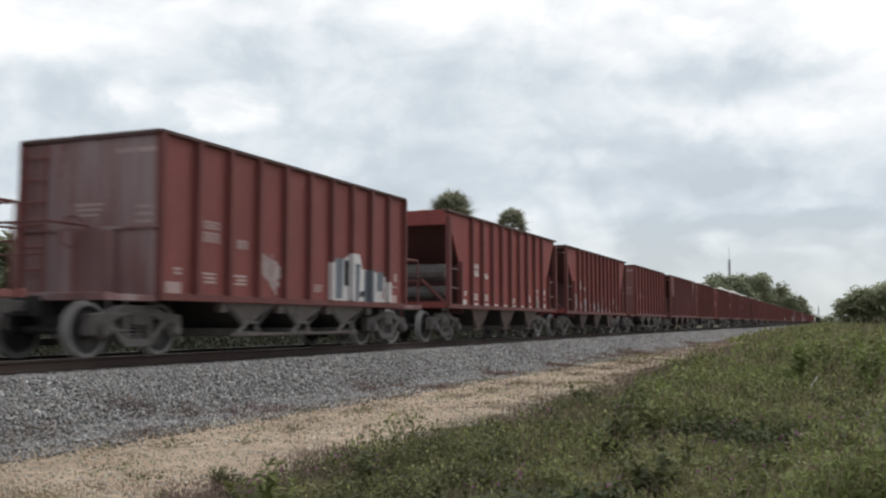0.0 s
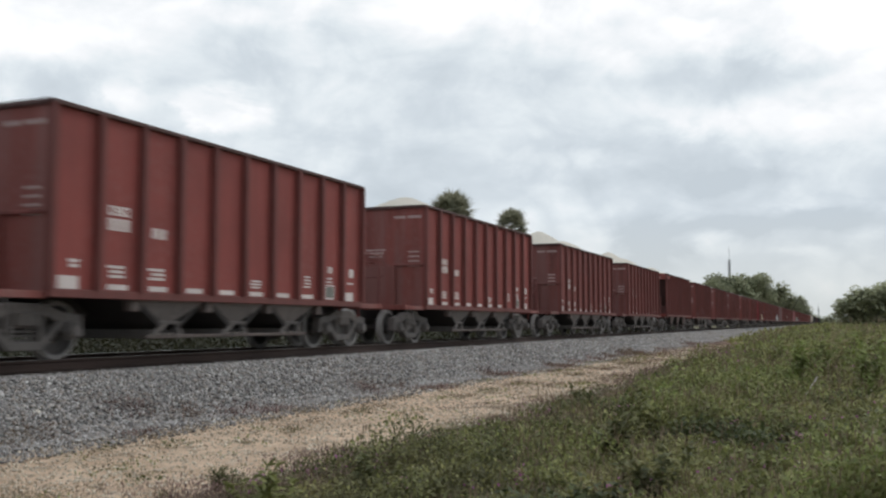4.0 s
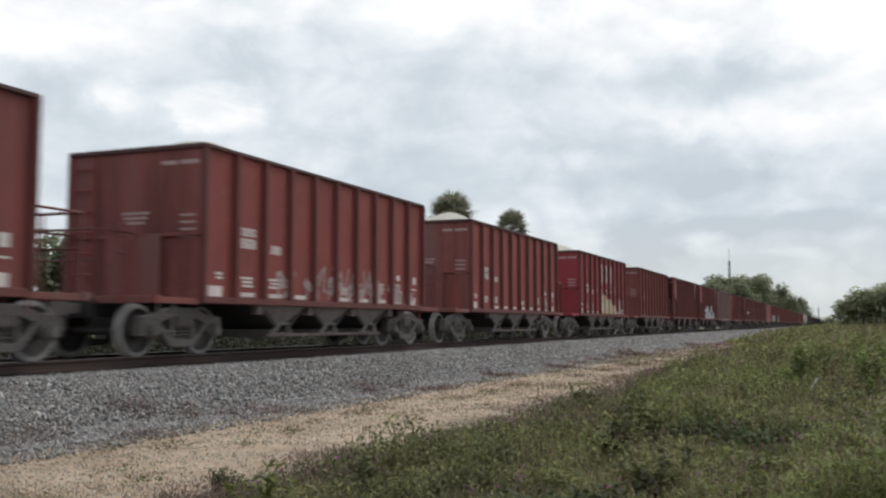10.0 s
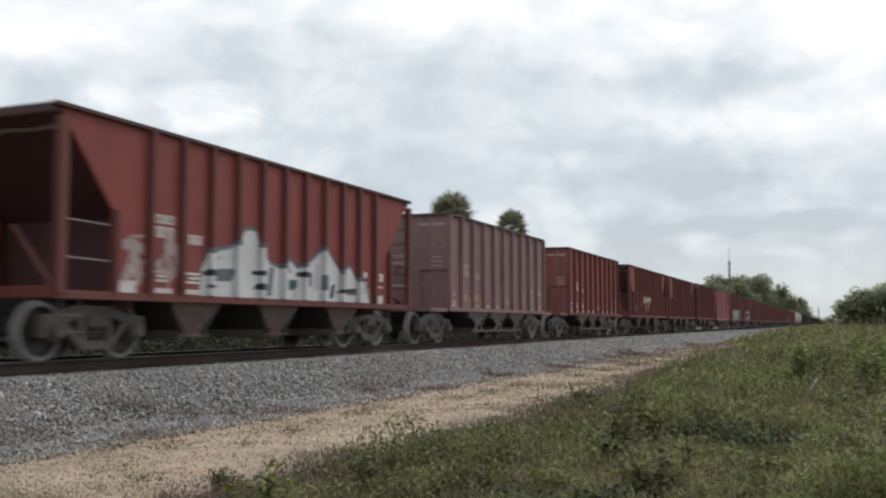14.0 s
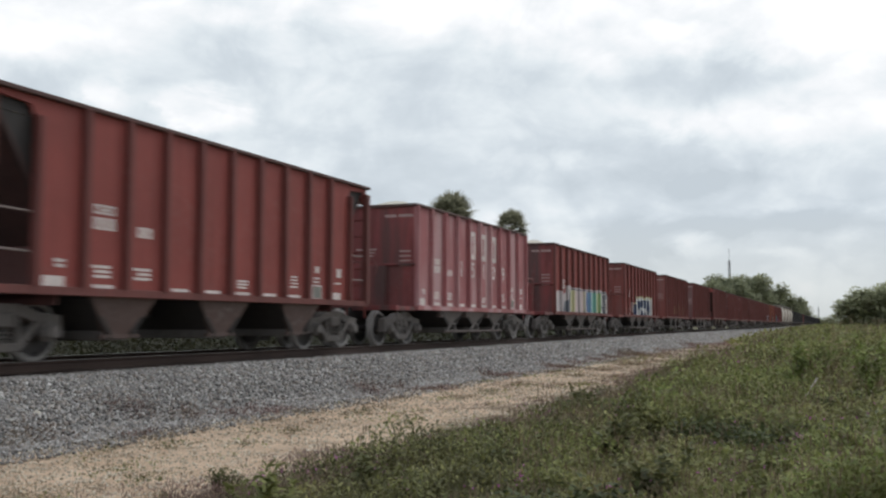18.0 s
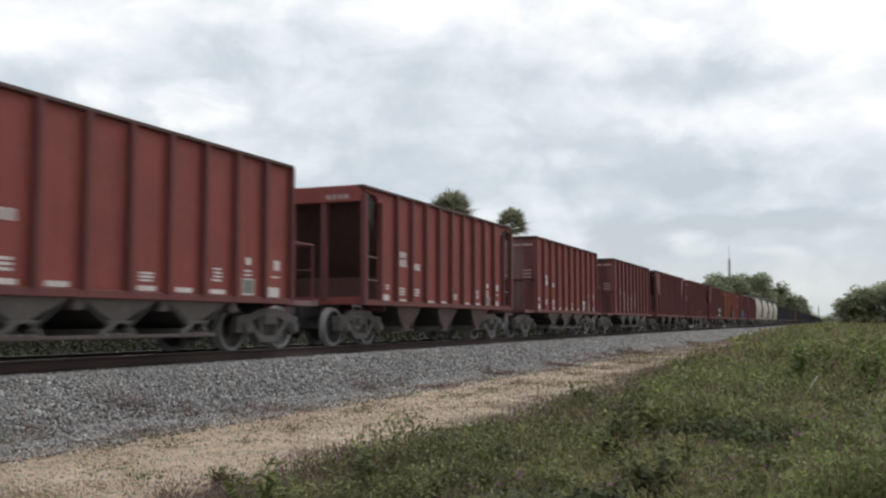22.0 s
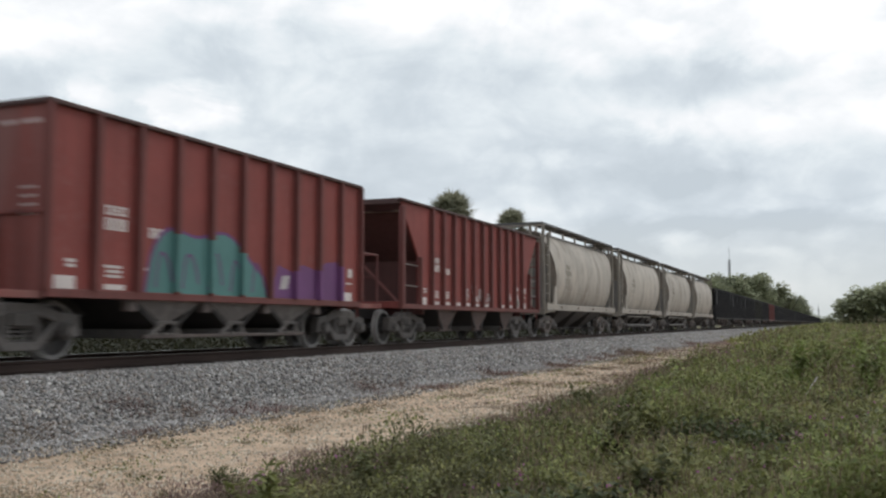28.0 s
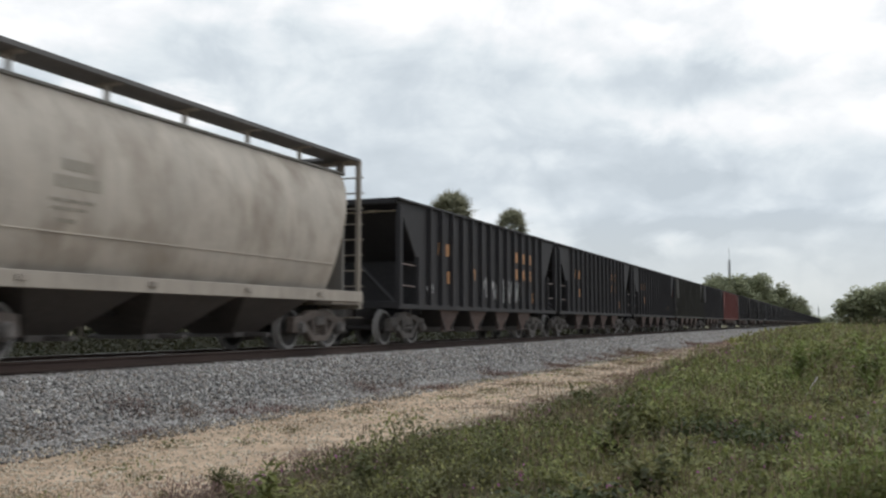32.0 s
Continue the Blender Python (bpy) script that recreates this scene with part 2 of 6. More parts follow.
def make_ballast(tr, pos):
    cells = tr.n("ShaderNodeTexVoronoi", {"Vector": pos, "Scale": 17.0, "Randomness": 1.0})
    tone = tr.n("ShaderNodeSeparateColor", {0: cells.outputs["Color"]}).outputs[0]
    c = tr.mix(tone, (0.20, 0.197, 0.19), (0.44, 0.43, 0.415))
    c = tr.mix(tr.ramp(cells.outputs["Distance"], 0.3, 0.75), c, (0.10, 0.098, 0.095))
    c = tr.mix(tr.ramp(tr.noise(pos, 0.6, 4), 0.35, 0.8, 0, 0.3), c, (0.30, 0.28, 0.265))
    # oil and iron dust between the rails
    off = tr.math("ABSOLUTE", tr.math("ADD", tr.n("ShaderNodeSeparateXYZ", {0: pos}).outputs[0], -TRACK_X))
    off = tr.math("ADD", off, tr.math("MULTIPLY", tr.noise(pos, 3.0, 4), 0.3))
    return tr.mix(tr.ramp(off, 1.05, 1.35, 0.9, 0.0), c, (0.03, 0.024, 0.022)), tr.math("MULTIPLY", cells.outputs["Distance"], -1.0)


surface("ballast_bed", make_ballast, 0.95, dist=0.05)


def make_sand(tr, pos):
    big = tr.noise(pos, 0.55, 6, 0.6)
    mid = tr.noise(pos, 3.0, 6, 0.65)
    fine = tr.noise(pos, 22, 7, 0.75)
    c = tr.mix(tr.ramp(mid, 0.3, 0.7), (0.60, 0.425, 0.285), (0.90, 0.70, 0.52))
    c = tr.mix(tr.ramp(big, 0.5, 0.74, 0, 0.6), c, (0.40, 0.29, 0.20))
    c = tr.mix(tr.ramp(fine, 0.54, 0.68, 0, 0.5), c, (0.20, 0.16, 0.12))
    c = tr.mix(tr.ramp(fine, 0.30, 0.44, 0.6, 0.0), c, (0.74, 0.64, 0.5))
    c = tr.mix(tr.ramp(tr.noise(pos, 1.5, 7, 0.7, 0.6), 0.56, 0.66, 0, 0.65), c, (0.27, 0.195, 0.135))
    c = tr.mix(tr.ramp(tr.noise(tr.stretch(pos, 2.2, 0.7, 1.0), 2.1, 6, 0.65), 0.58, 0.70, 0, 0.6), c, (0.74, 0.66, 0.55))
    # gravel strays out over the sand, soil shows under the weeds, gravel road bed on the far side
    xyz = tr.n("ShaderNodeSeparateXYZ", {0: pos})
    edge = tr.math("ADD", xyz.outputs[0], tr.math("MULTIPLY", tr.math("SUBTRACT", mid, 0.5), 1.6))
    edge2 = tr.math("ADD", xyz.outputs[0], tr.math("MULTIPLY", tr.math("SUBTRACT", big, 0.5), 2.2))
    c = tr.mix(tr.ramp(edge, -8.9, -8.3, 1, 0), c, tr.mix(fine, (0.22, 0.21, 0.20), (0.46, 0.44, 0.42)))
    soil = tr.mix(mid, (0.085, 0.08, 0.036), (0.15, 0.125, 0.065))
    c = tr.mix(tr.ramp(edge2, -5.5, -4.6, 0, 1), c, soil)
    c = tr.mix(tr.ramp(edge2, -15.6, -14.6, 1, 0), c, soil)
    return c, tr.math("ADD", tr.math("MULTIPLY", fine, 0.5), mid)


surface("sandy_ground", make_sand, 0.95, dist=0.2)


def foliage(name, a, b, c, gloss=0.6, thin=0.3):
    """Leaves: each its own tint, drifts of another tone, some light through the blade."""
    m = bpy.data.materials.new(name)
    tr = Tree(m)
    pos = tr.n("ShaderNodeTexCoord").outputs["Object"]
    rnd = tr.n("ShaderNodeNewGeometry").outputs["Random Per Island"]
    col = tr.mix(rnd, a, b)
    col = tr.mix(tr.ramp(tr.noise(pos, 0.55, 5, 0.65), 0.42, 0.66, 0, 0.8), col, c)
    drift = tr.ramp(tr.noise(pos, 2.4, 4, 0.6), 0.3, 0.7, 0.5, 1.5)
    col = tr.mix(1.0, col, tr.n("ShaderNodeCombineXYZ", {0: drift, 1: drift, 2: drift}).outputs[0], "MULTIPLY")
    bsdf = tr.n("ShaderNodeBsdfPrincipled", {"Base Color": col, "Roughness": gloss})
    bsdf.inputs["Specular IOR Level"].default_value = 0.25
    back = tr.n("ShaderNodeBsdfTranslucent", {"Color": col})
    both_ways = tr.n("ShaderNodeMixShader", {0: thin, 1: bsdf.outputs[0], 2: back.outputs[0]})
    tr.n("ShaderNodeOutputMaterial", {"Surface": both_ways.outputs[0]})
    MATS[name] = m
    return m


foliage("weed_leaf", (0.122, 0.143, 0.05), (0.315, 0.335, 0.12), (0.315, 0.28, 0.13))
foliage("weed_bright", (0.14, 0.19, 0.055), (0.28, 0.33, 0.10), (0.27, 0.28, 0.09))
foliage("weed_dry", (0.16, 0.12, 0.075), (0.32, 0.25, 0.165), (0.20, 0.15, 0.11), 0.8)
foliage("weed_purple", (0.18, 0.115, 0.105), (0.34, 0.235, 0.215), (0.22, 0.175, 0.115), 0.8)
foliage("flower_pink", (0.34, 0.09, 0.25), (0.48, 0.2, 0.38), (0.42, 0.15, 0.32))
# weeds across the track: leaf colour cut down to carry the shade there
foliage("far_leaf_shade", (0.018, 0.022, 0.010), (0.045, 0.046, 0.022), (0.045, 0.036, 0.022))
foliage("weed_deep", (0.075, 0.088, 0.036), (0.20, 0.205, 0.085), (0.175, 0.155, 0.085))
# leaf green darkened to paint the shadow in hollows of the weeds
foliage("hollow_leaf_shade", (0.045, 0.058, 0.024), (0.115, 0.135, 0.055), (0.09, 0.095, 0.045))
foliage("tree_leaf", (0.225, 0.24, 0.15), (0.41, 0.425, 0.28), (0.35, 0.365, 0.235), 0.7, 0.45)
# tree_leaf lightened for the right-hand trees: haze and light put into the colour
foliage("tree_leaf_lit", (0.31, 0.33, 0.22), (0.54, 0.55, 0.38), (0.44, 0.45, 0.30), 0.7, 0.5)
foliage("weed_tan", (0.22, 0.20, 0.10), (0.40, 0.36, 0.20), (0.34, 0.28, 0.15), 0.8)
foliage("palm_leaf", (0.20, 0.20, 0.14), (0.40, 0.39, 0.28), (0.31, 0.30, 0.21), 0.7, 0.45)
foliage("seed_pale", (0.42, 0.38, 0.28), (0.62, 0.58, 0.46), (0.5, 0.46, 0.36))
foliage("bark", (0.08, 0.065, 0.05), (0.16, 0.135, 0.11), (0.12, 0.1, 0.085), 0.9, 0.0)
surface("mast_steel", lambda tr, pos: tr.mix(tr.noise(pos, 0.3), (0.20, 0.20, 0.21), (0.34, 0.34, 0.35)), 0.6, 0.4)


# ---- mesh helpers ----
def box(bm, x0, x1, y0, y1, z0, z1):
    v = [bm.verts.new(p) for p in ((x0, y0, z0), (x1, y0, z0), (x1, y1, z0), (x0, y1, z0), (x0, y0, z1), (x1, y0, z1), (x1, y1, z1), (x0, y1, z1))]
    for f in ((0, 3, 2, 1), (4, 5, 6, 7), (0, 1, 5, 4), (1, 2, 6, 5), (2, 3, 7, 6), (3, 0, 4, 7)):
        bm.faces.new([v[i] for i in f])


def bar(bm, a, b, r, sides=6):
    """A round rod from a to b."""
    a, b = Vector(a), Vector(b)
    q = (b - a).to_track_quat("Z", "Y")
    rings = []
    for p in (a, b):
        rings.append([bm.verts.new(p + q @ Vector((r * math.cos(2 * math.pi * i / sides), r * math.sin(2 * math.pi * i / sides), 0))) for i in range(sides)])
    for i in range(sides):
        j = (i + 1) % sides
        bm.faces.new((rings[0][i], rings[0][j], rings[1][j], rings[1][i]))
    bm.faces.new(rings[0][::-1])
    bm.faces.new(rings[1])


def prism(bm, outline, x0, x1):
    """An outline in the y-z plane carried from x0 to x1."""
    lo = [bm.verts.new((x0, y, z)) for y, z in outline]
    hi = [bm.verts.new((x1, y, z)) for y, z in outline]
    n = len(outline)
    for i in range(n):
        j = (i + 1) % n
        bm.faces.new((lo[i], lo[j], hi[j], hi[i]))
    bm.faces.new(lo[::-1])
    bm.faces.new(hi)


def turned(bm, profile, sides=24):
    """A profile of (x, radius) turned about the x axis."""
    rings = [[bm.verts.new((x, r * math.sin(2 * math.pi * i / sides), r * math.cos(2 * math.pi * i / sides))) for i in range(sides)] for x, r in profile]
    for a, b in zip(rings, rings[1:]):
        for i in range(sides):
            j = (i + 1) % sides
            bm.faces.new((a[i], b[i], b[j], a[j]))
    bm.faces.new(rings[0])
    bm.faces.new(rings[-1][::-1])


MESHES = {}


def mesh(key, build, bevel=0.0, smooth=False):
    """One mesh per key, shared by all the parts that look alike."""
    if key not in MESHES:
        bm = bmesh.new()
        build(bm)
        if bevel:
            bmesh.ops.bevel(bm, geom=bm.edges[:], offset=bevel, segments=1, affect="EDGES", clamp_overlap=True)
        bmesh.ops.recalc_face_normals(bm, faces=bm.faces[:])
        me = bpy.data.meshes.new(str(key).split("|")[0])
        bm.to_mesh(me)
        bm.free()
        if smooth:
            me.shade_smooth()
        me.materials.append(None)
        MESHES[key] = me
    return MESHES[key]


def part(name, me, material, parent=None, label="", at=None):
    ob = new(name, me)
    ob.material_slots[0].link = "OBJECT"
    ob.material_slots[0].material = MATS[material]
    ob.parent = parent
    if at is not None:
        ob.matrix_basis = at if isinstance(at, Matrix) else Matrix.Translation(at)
    if label:
        tagged(ob, label)
    if name in ("lettering", "graffiti"):
        tagged(ob, kind="stuff")
    return ob


def sheet(name, verts, faces, material, smooth=False):
    """A mesh object from arrays."""
    me = bpy.data.meshes.new(name)
    verts, faces = np.asarray(verts, dtype=np.float32), np.asarray(faces, dtype=np.int32)
    k = faces.shape[1]
    me.vertices.add(len(verts))
    me.vertices.foreach_set("co", verts.ravel())
    me.loops.add(faces.size)
    me.loops.foreach_set("vertex_index", faces.ravel())
    me.polygons.add(len(faces))
    me.polygons.foreach_set("loop_start", np.arange(0, faces.size, k, dtype=np.int32))
    me.update(calc_edges=True)
    if smooth:
        me.shade_smooth()
    me.materials.append(MATS[material])
    return new(name, me)

# ---- ground ----
def ground_z(x, y):
    """Height of the ground sheet: track bed, ballast slopes, sandy path, weedy bank, flat land beyond."""
    x, y = np.asarray(x, dtype=float), np.asarray(y, dtype=float)
    d = np.abs(x - TRACK_X)
    bed = np.interp(d, [0, 1.55, 3.1, 4.2, 6.5], [-0.42, -0.42, -0.95, -0.90, -0.90])
    bank = np.interp(x, [-6.2, -4.5, -1.0, 4.0, 12.0, 40.0], [0.0, 0.03, 0.16, 0.30, 0.34, 0.1])
    bank = bank * np.interp(y, [-40, 4, 60, 200], [1, 1, 1.0, 0.5])
    rough = 0.03 * np.sin(1.3 * x + 0.7 * y) * np.sin(0.9 * y - 0.4 * x) + 0.015 * np.sin(4.1 * x) * np.sin(3.7 * y + x)
    rough = rough * np.clip((d - 3.4) / 1.0, 0, 1)
    return bed + bank + rough


xs = np.unique(np.concatenate([np.linspace(-15.7, -8.4, 45), np.linspace(-8.4, 4, 70), np.linspace(4, 40, 30), np.linspace(-60, -15.7, 30),
                               np.array([-4000, -1500, -600, -250, -120, -85, 60, 90, 140, 250, 600, 1500, 4000.0])]))
ys = np.unique(np.concatenate([np.linspace(2, 40, 160), np.linspace(40, 120, 90), np.linspace(-40, 2, 25), np.geomspace(120, 4500, 50), np.array([-4000, -1500, -500, -150.0])]))
gx, gy = np.meshgrid(xs, ys)
gz = ground_z(gx, gy)
nx, ny = len(xs), len(ys)
idx = np.arange(nx * ny).reshape(ny, nx)
quads = np.stack([idx[:-1, :-1], idx[:-1, 1:], idx[1:, 1:], idx[1:, :-1]], -1).reshape(-1, 4)
ground = sheet("ground", np.stack([gx, gy, gz], -1).reshape(-1, 3), quads, "sandy_ground", True)
tagged(ground, "sandy ground with weeds and gravel beside a railway", "ground", kind="structure")

# ballast bed: a prism of crushed stone under the track
def bed_mesh(bm):
    prof = [(-3.15, -0.93), (-2.95, -0.86), (-1.72, -0.165), (-1.5, -0.135), (-0.9, -0.15), (0, -0.16), (0.9, -0.15), (1.5, -0.135), (1.72, -0.165), (2.95, -0.86), (3.15, -0.93)]
    rows = []
    for y in list(np.linspace(-60, 90, 151)) + list(np.geomspace(92, 2600, 60)):
        rows.append([bm.verts.new((TRACK_X + x, y, z - 0.045 + (0.02 * noise.noise(Vector((x * 2, y * 1.5, 0))) if abs(x) < 3.0 else 0))) for x, z in prof])
    for a, b in zip(rows, rows[1:]):
        for i in range(len(prof) - 1):
            bm.faces.new((a[i], a[i + 1], b[i + 1], b[i]))


ballast = part("ballast_bed", mesh("ballast_bed", bed_mesh, smooth=True), "ballast_bed")
tagged(ballast, "grey crushed stone ballast bed under the railway track", "ballast", kind="structure")


def scatter_stones(name, n, x0, x1, y0, y1, size0, size1, seed, power=1.0, mat="ballast_stone", thin=False):
    """Loose broken stones, each a lumpy eight-sided block."""
    rng = np.random.default_rng(seed)
    x = x0 + (x1 - x0) * rng.uniform(0, 1, n) ** (2.6 if thin else 1.0)
    y = y0 + (y1 - y0) * rng.uniform(0, 1, n) ** power
    d = np.abs(x - TRACK_X)
    z = np.interp(d, [0, 1.72, 2.95, 3.15, 9], [-0.21, -0.215, -0.88, -0.90, -0.895])
    z = np.maximum(z, ground_z(x, y))
    s = rng.uniform(size0, size1, n) * (1 + np.minimum(y - y0, 60) / 45)
    base = np.array([[1, 0, 0], [-1, 0, 0], [0, 1, 0], [0, -1, 0], [0, 0, 1], [0, 0, -1]], dtype=float)
    v = base[None] * rng.uniform(0.55, 1.25, (n, 6, 1)) + rng.uniform(-0.3, 0.3, (n, 6, 3))
    a = rng.uniform(0, 6.28, n)
    b = rng.uniform(-0.9, 0.9, n)
    ca, sa, cb, sb = np.cos(a), np.sin(a), np.cos(b), np.sin(b)
    vx, vy, vz = v[..., 0], v[..., 1], v[..., 2] * 0.8
    vy, vz = vy * cb[:, None] - vz * sb[:, None], vy * sb[:, None] + vz * cb[:, None]
    vx, vy = vx * ca[:, None] - vy * sa[:, None], vx * sa[:, None] + vy * ca[:, None]
    v = np.stack([vx, vy, vz], -1) * s[:, None, None] * 0.5 + np.stack([x, y, z + s * 0.12], -1)[:, None]
    f = np.array([[0, 2, 4], [2, 1, 4], [1, 3, 4], [3, 0, 4], [2, 0, 5], [1, 2, 5], [3, 1, 5], [0, 3, 5]])
    faces = (f[None] + (np.arange(n) * 6)[:, None, None]).reshape(-1, 3)
    ob = sheet(name, v.reshape(-1, 3), faces, mat)
    return ob


tagged(scatter_stones("ballast_stones", 80000, -10.95, -8.75, 5.5, 120, 0.03, 0.08, 3, 2.3), "grey broken ballast stones heaped along the track", "ballast", kind="stuff")
tagged(scatter_stones("strayed_ballast", 15000, -9.2, -8.0, 5.5, 110, 0.03, 0.07, 4, 2.2, thin=True), "grey stones strayed from the ballast onto the sand", "ballast", kind="stuff")
tagged(scatter_stones("path_gravel", 20000, -8.7, -4.3, 6, 70, 0.01, 0.05, 5, 1.6, "sand_stone"), "scattered pale gravel on a sandy path", "gravel", kind="stuff")

# ---- track ----
RAIL = ((-0.07, -0.172), (0.07, -0.172), (0.07, -0.162), (0.012, -0.145), (0.009, -0.05), (0.034, -0.036), (0.036, -0.006), (0.03, 0.0), (-0.03, 0.0),
        (-0.036, -0.006), (-0.034, -0.036), (-0.009, -0.05), (-0.012, -0.145), (-0.07, -0.162))


def rail_mesh(bm):
    rings = []
    for y in (-60, 200, 1000, 2600):
        rings.append([bm.verts.new((x, y, z)) for x, z in RAIL])
    for a, b in zip(rings, rings[1:]):
        for i in range(len(RAIL)):
            j = (i + 1) % len(RAIL)
            bm.faces.new((a[i], a[j], b[j], b[i]))
    bm.faces.new(rings[0])
    bm.faces.new(rings[-1][::-1])


for side in (-0.7526, 0.7526):
    rail = tagged(part("rail", mesh("rail", rail_mesh), "rail_rust", None, at=(TRACK_X + side, 0, 0)), "rust-brown steel rail on ballast", "rail", "rails of the track", "structure")
    part("rail_head", mesh("rail_head", lambda bm: box(bm, -0.026, 0.026, -60, 2600, 0.0, 0.003)), "rail_head", rail, "polished running surface")
tie_bed = tagged(new("tie_row"), "dark timber ties half sunk in ballast", "tie", kind="structure")
tie_bed.location = (TRACK_X, 0, 0)
tie_me = mesh("tie", lambda bm: box(bm, -1.3, 1.3, -0.11, 0.11, -0.34, -0.178), 0.012)
for i in range(110):
    part("tie", tie_me, "tie_wood", tie_bed, at=(random.uniform(-0.04, 0.04), 4 + i * 0.53, random.uniform(-0.006, 0.004)))


# ---- freight cars ----
HW = 1.50               # half width of a hopper body
Z0, Z1 = 1.01, 3.81     # bottom and top of the side sheets


def wheelset_mesh(bm):
    for s in (-1, 1):
        prof = [(0.66, 0.10), (0.675, 0.16), (0.70, 0.33), (0.68, 0.37), (0.665, 0.395), (0.665, 0.485), (0.70, 0.482), (0.712, 0.460), (0.80, 0.452), (0.805, 0.395),
                (0.785, 0.365), (0.745, 0.33), (0.725, 0.17), (0.80, 0.145), (0.80, 0.09)]
        turned(bm, [(s * x, r) for x, r in prof], 28)
        turned(bm, [(s * x, r) for x, r in ((0.80, 0.075), (1.10, 0.075), (1.10, 0.115), (1.17, 0.115), (1.19, 0.05))], 14)
    bar(bm, (-0.66, 0, 0), (0.66, 0, 0), 0.08, 12)


def side_frame_mesh(bm):
    """Cast truck side: arched top, dipped bottom, pedestals over the bearings, window with the springs."""
    w = 0.095
    halves = ([(-1.16, 0.36), (-1.13, 0.70), (-0.70, 0.74), (-0.70, 0.56), (-0.86, 0.57), (-0.94, 0.36)],
              [(-0.70, 0.56), (-0.70, 0.74), (-0.36, 0.86), (-0.30, 0.70)],
              [(-0.30, 0.70), (-0.36, 0.86), (0.36, 0.86), (0.30, 0.70)],
              [(0.30, 0.70), (0.36, 0.86), (0.70, 0.74), (0.70, 0.56)],
              [(0.70, 0.56), (0.70, 0.74), (1.13, 0.70), (1.16, 0.36), (0.94, 0.36), (0.86, 0.57)],
              [(-0.76, 0.57), (-0.62, 0.60), (-0.30, 0.29), (-0.34, 0.16)], [(0.62, 0.60), (0.76, 0.57), (0.34, 0.16), (0.30, 0.29)],
              [(-0.34, 0.16), (-0.30, 0.29), (0.30, 0.29), (0.34, 0.16)],
              [(-0.34, 0.27), (-0.34, 0.74), (-0.25, 0.74), (-0.25, 0.27)], [(0.25, 0.27), (0.25, 0.74), (0.34, 0.74), (0.34, 0.27)])
    for o in halves:
        prism(bm, o, 0.90, 0.90 + 2 * w)


def springs_mesh(bm):
    for y in (-0.15, 0.0, 0.15):
        for k in range(4):
            turned_z(bm, 0.99, y, 0.29 + k * 0.065, 0.06, 0.04)


def turned_z(bm, x, y, z, r, h, sides=8):
    bar(bm, (x, y, z), (x, y, z + h), r, sides)


def bolster_mesh(bm):
    box(bm, -1.12, 1.12, -0.21, 0.21, 0.52, 0.72)
    box(bm, -0.4, 0.4, -0.3, 0.3, 0.72, 0.80)


def cap_mesh(bm):
    turned(bm, [(1.02, 0.15), (1.13, 0.15), (1.16, 0.11), (1.21, 0.10), (1.215, 0.03)], 12)


TRUCK_PARTS = []


def truck(car, y, frame_mat="truck_grey", fine=True):
    holder = new("truck")
    holder.parent, holder.location = car, (0, y, 0)
    holder.empty_display_size = 0.2
    tagged(holder, "dusty cast steel four-wheel truck")
    part("bolster", mesh("bolster", bolster_mesh, 0.015), "truck_dark", holder)
    me = mesh("side_frame", side_frame_mesh, 0.012)
    part("side_frame", me, frame_mat, holder)
    part("side_frame", me, frame_mat, holder, at=Matrix.Rotation(math.pi, 4, "Z"))
    if fine:
        sp = mesh("spring_group", springs_mesh)
        part("spring_group", sp, frame_mat, holder)
    for dy in (-0.89, 0.89):
        ws = part("wheelset", mesh("wheelset", wheelset_mesh, smooth=False), "wheel_steel", holder, "worn steel wheels on an axle", at=(0, dy, 0.452))
        car_wheels.setdefault(car.name, []).append((ws, y + dy))
        if fine:
            part("bearing_cap", mesh("bearing_cap", cap_mesh), "truck_grey", holder, at=(0, dy, 0.452))
    return holder


car_wheels = {}


def panel_bar(bm, y, z, wy, hz, x=HW + 0.004):
    box(bm, x - 0.003, x + 0.003, y - wy / 2, y + wy / 2, z - hz / 2, z + hz / 2)


def side_outline(kind, half, cut):
    """Outline of a side sheet in y, z."""
    if kind == "solid":
        return [(-half, Z0), (half, Z0), (half, Z1), (-half, Z1)]
    if kind == "slope":
        e = half - cut
        return [(-e, Z0), (e, Z0), (e, 2.35), (half - 0.12, 3.70), (half - 0.12, Z1), (-half + 0.12, Z1), (-half + 0.12, 3.70), (-e, 2.35)]
    e = half - cut
    return [(-e, Z0), (e, Z0), (e, 3.45), (e + 0.12, 3.66), (half - 0.1, 3.70), (half - 0.1, Z1), (-half + 0.1, Z1), (-half + 0.1, 3.70), (-e - 0.12, 3.66), (-e, 3.45)]


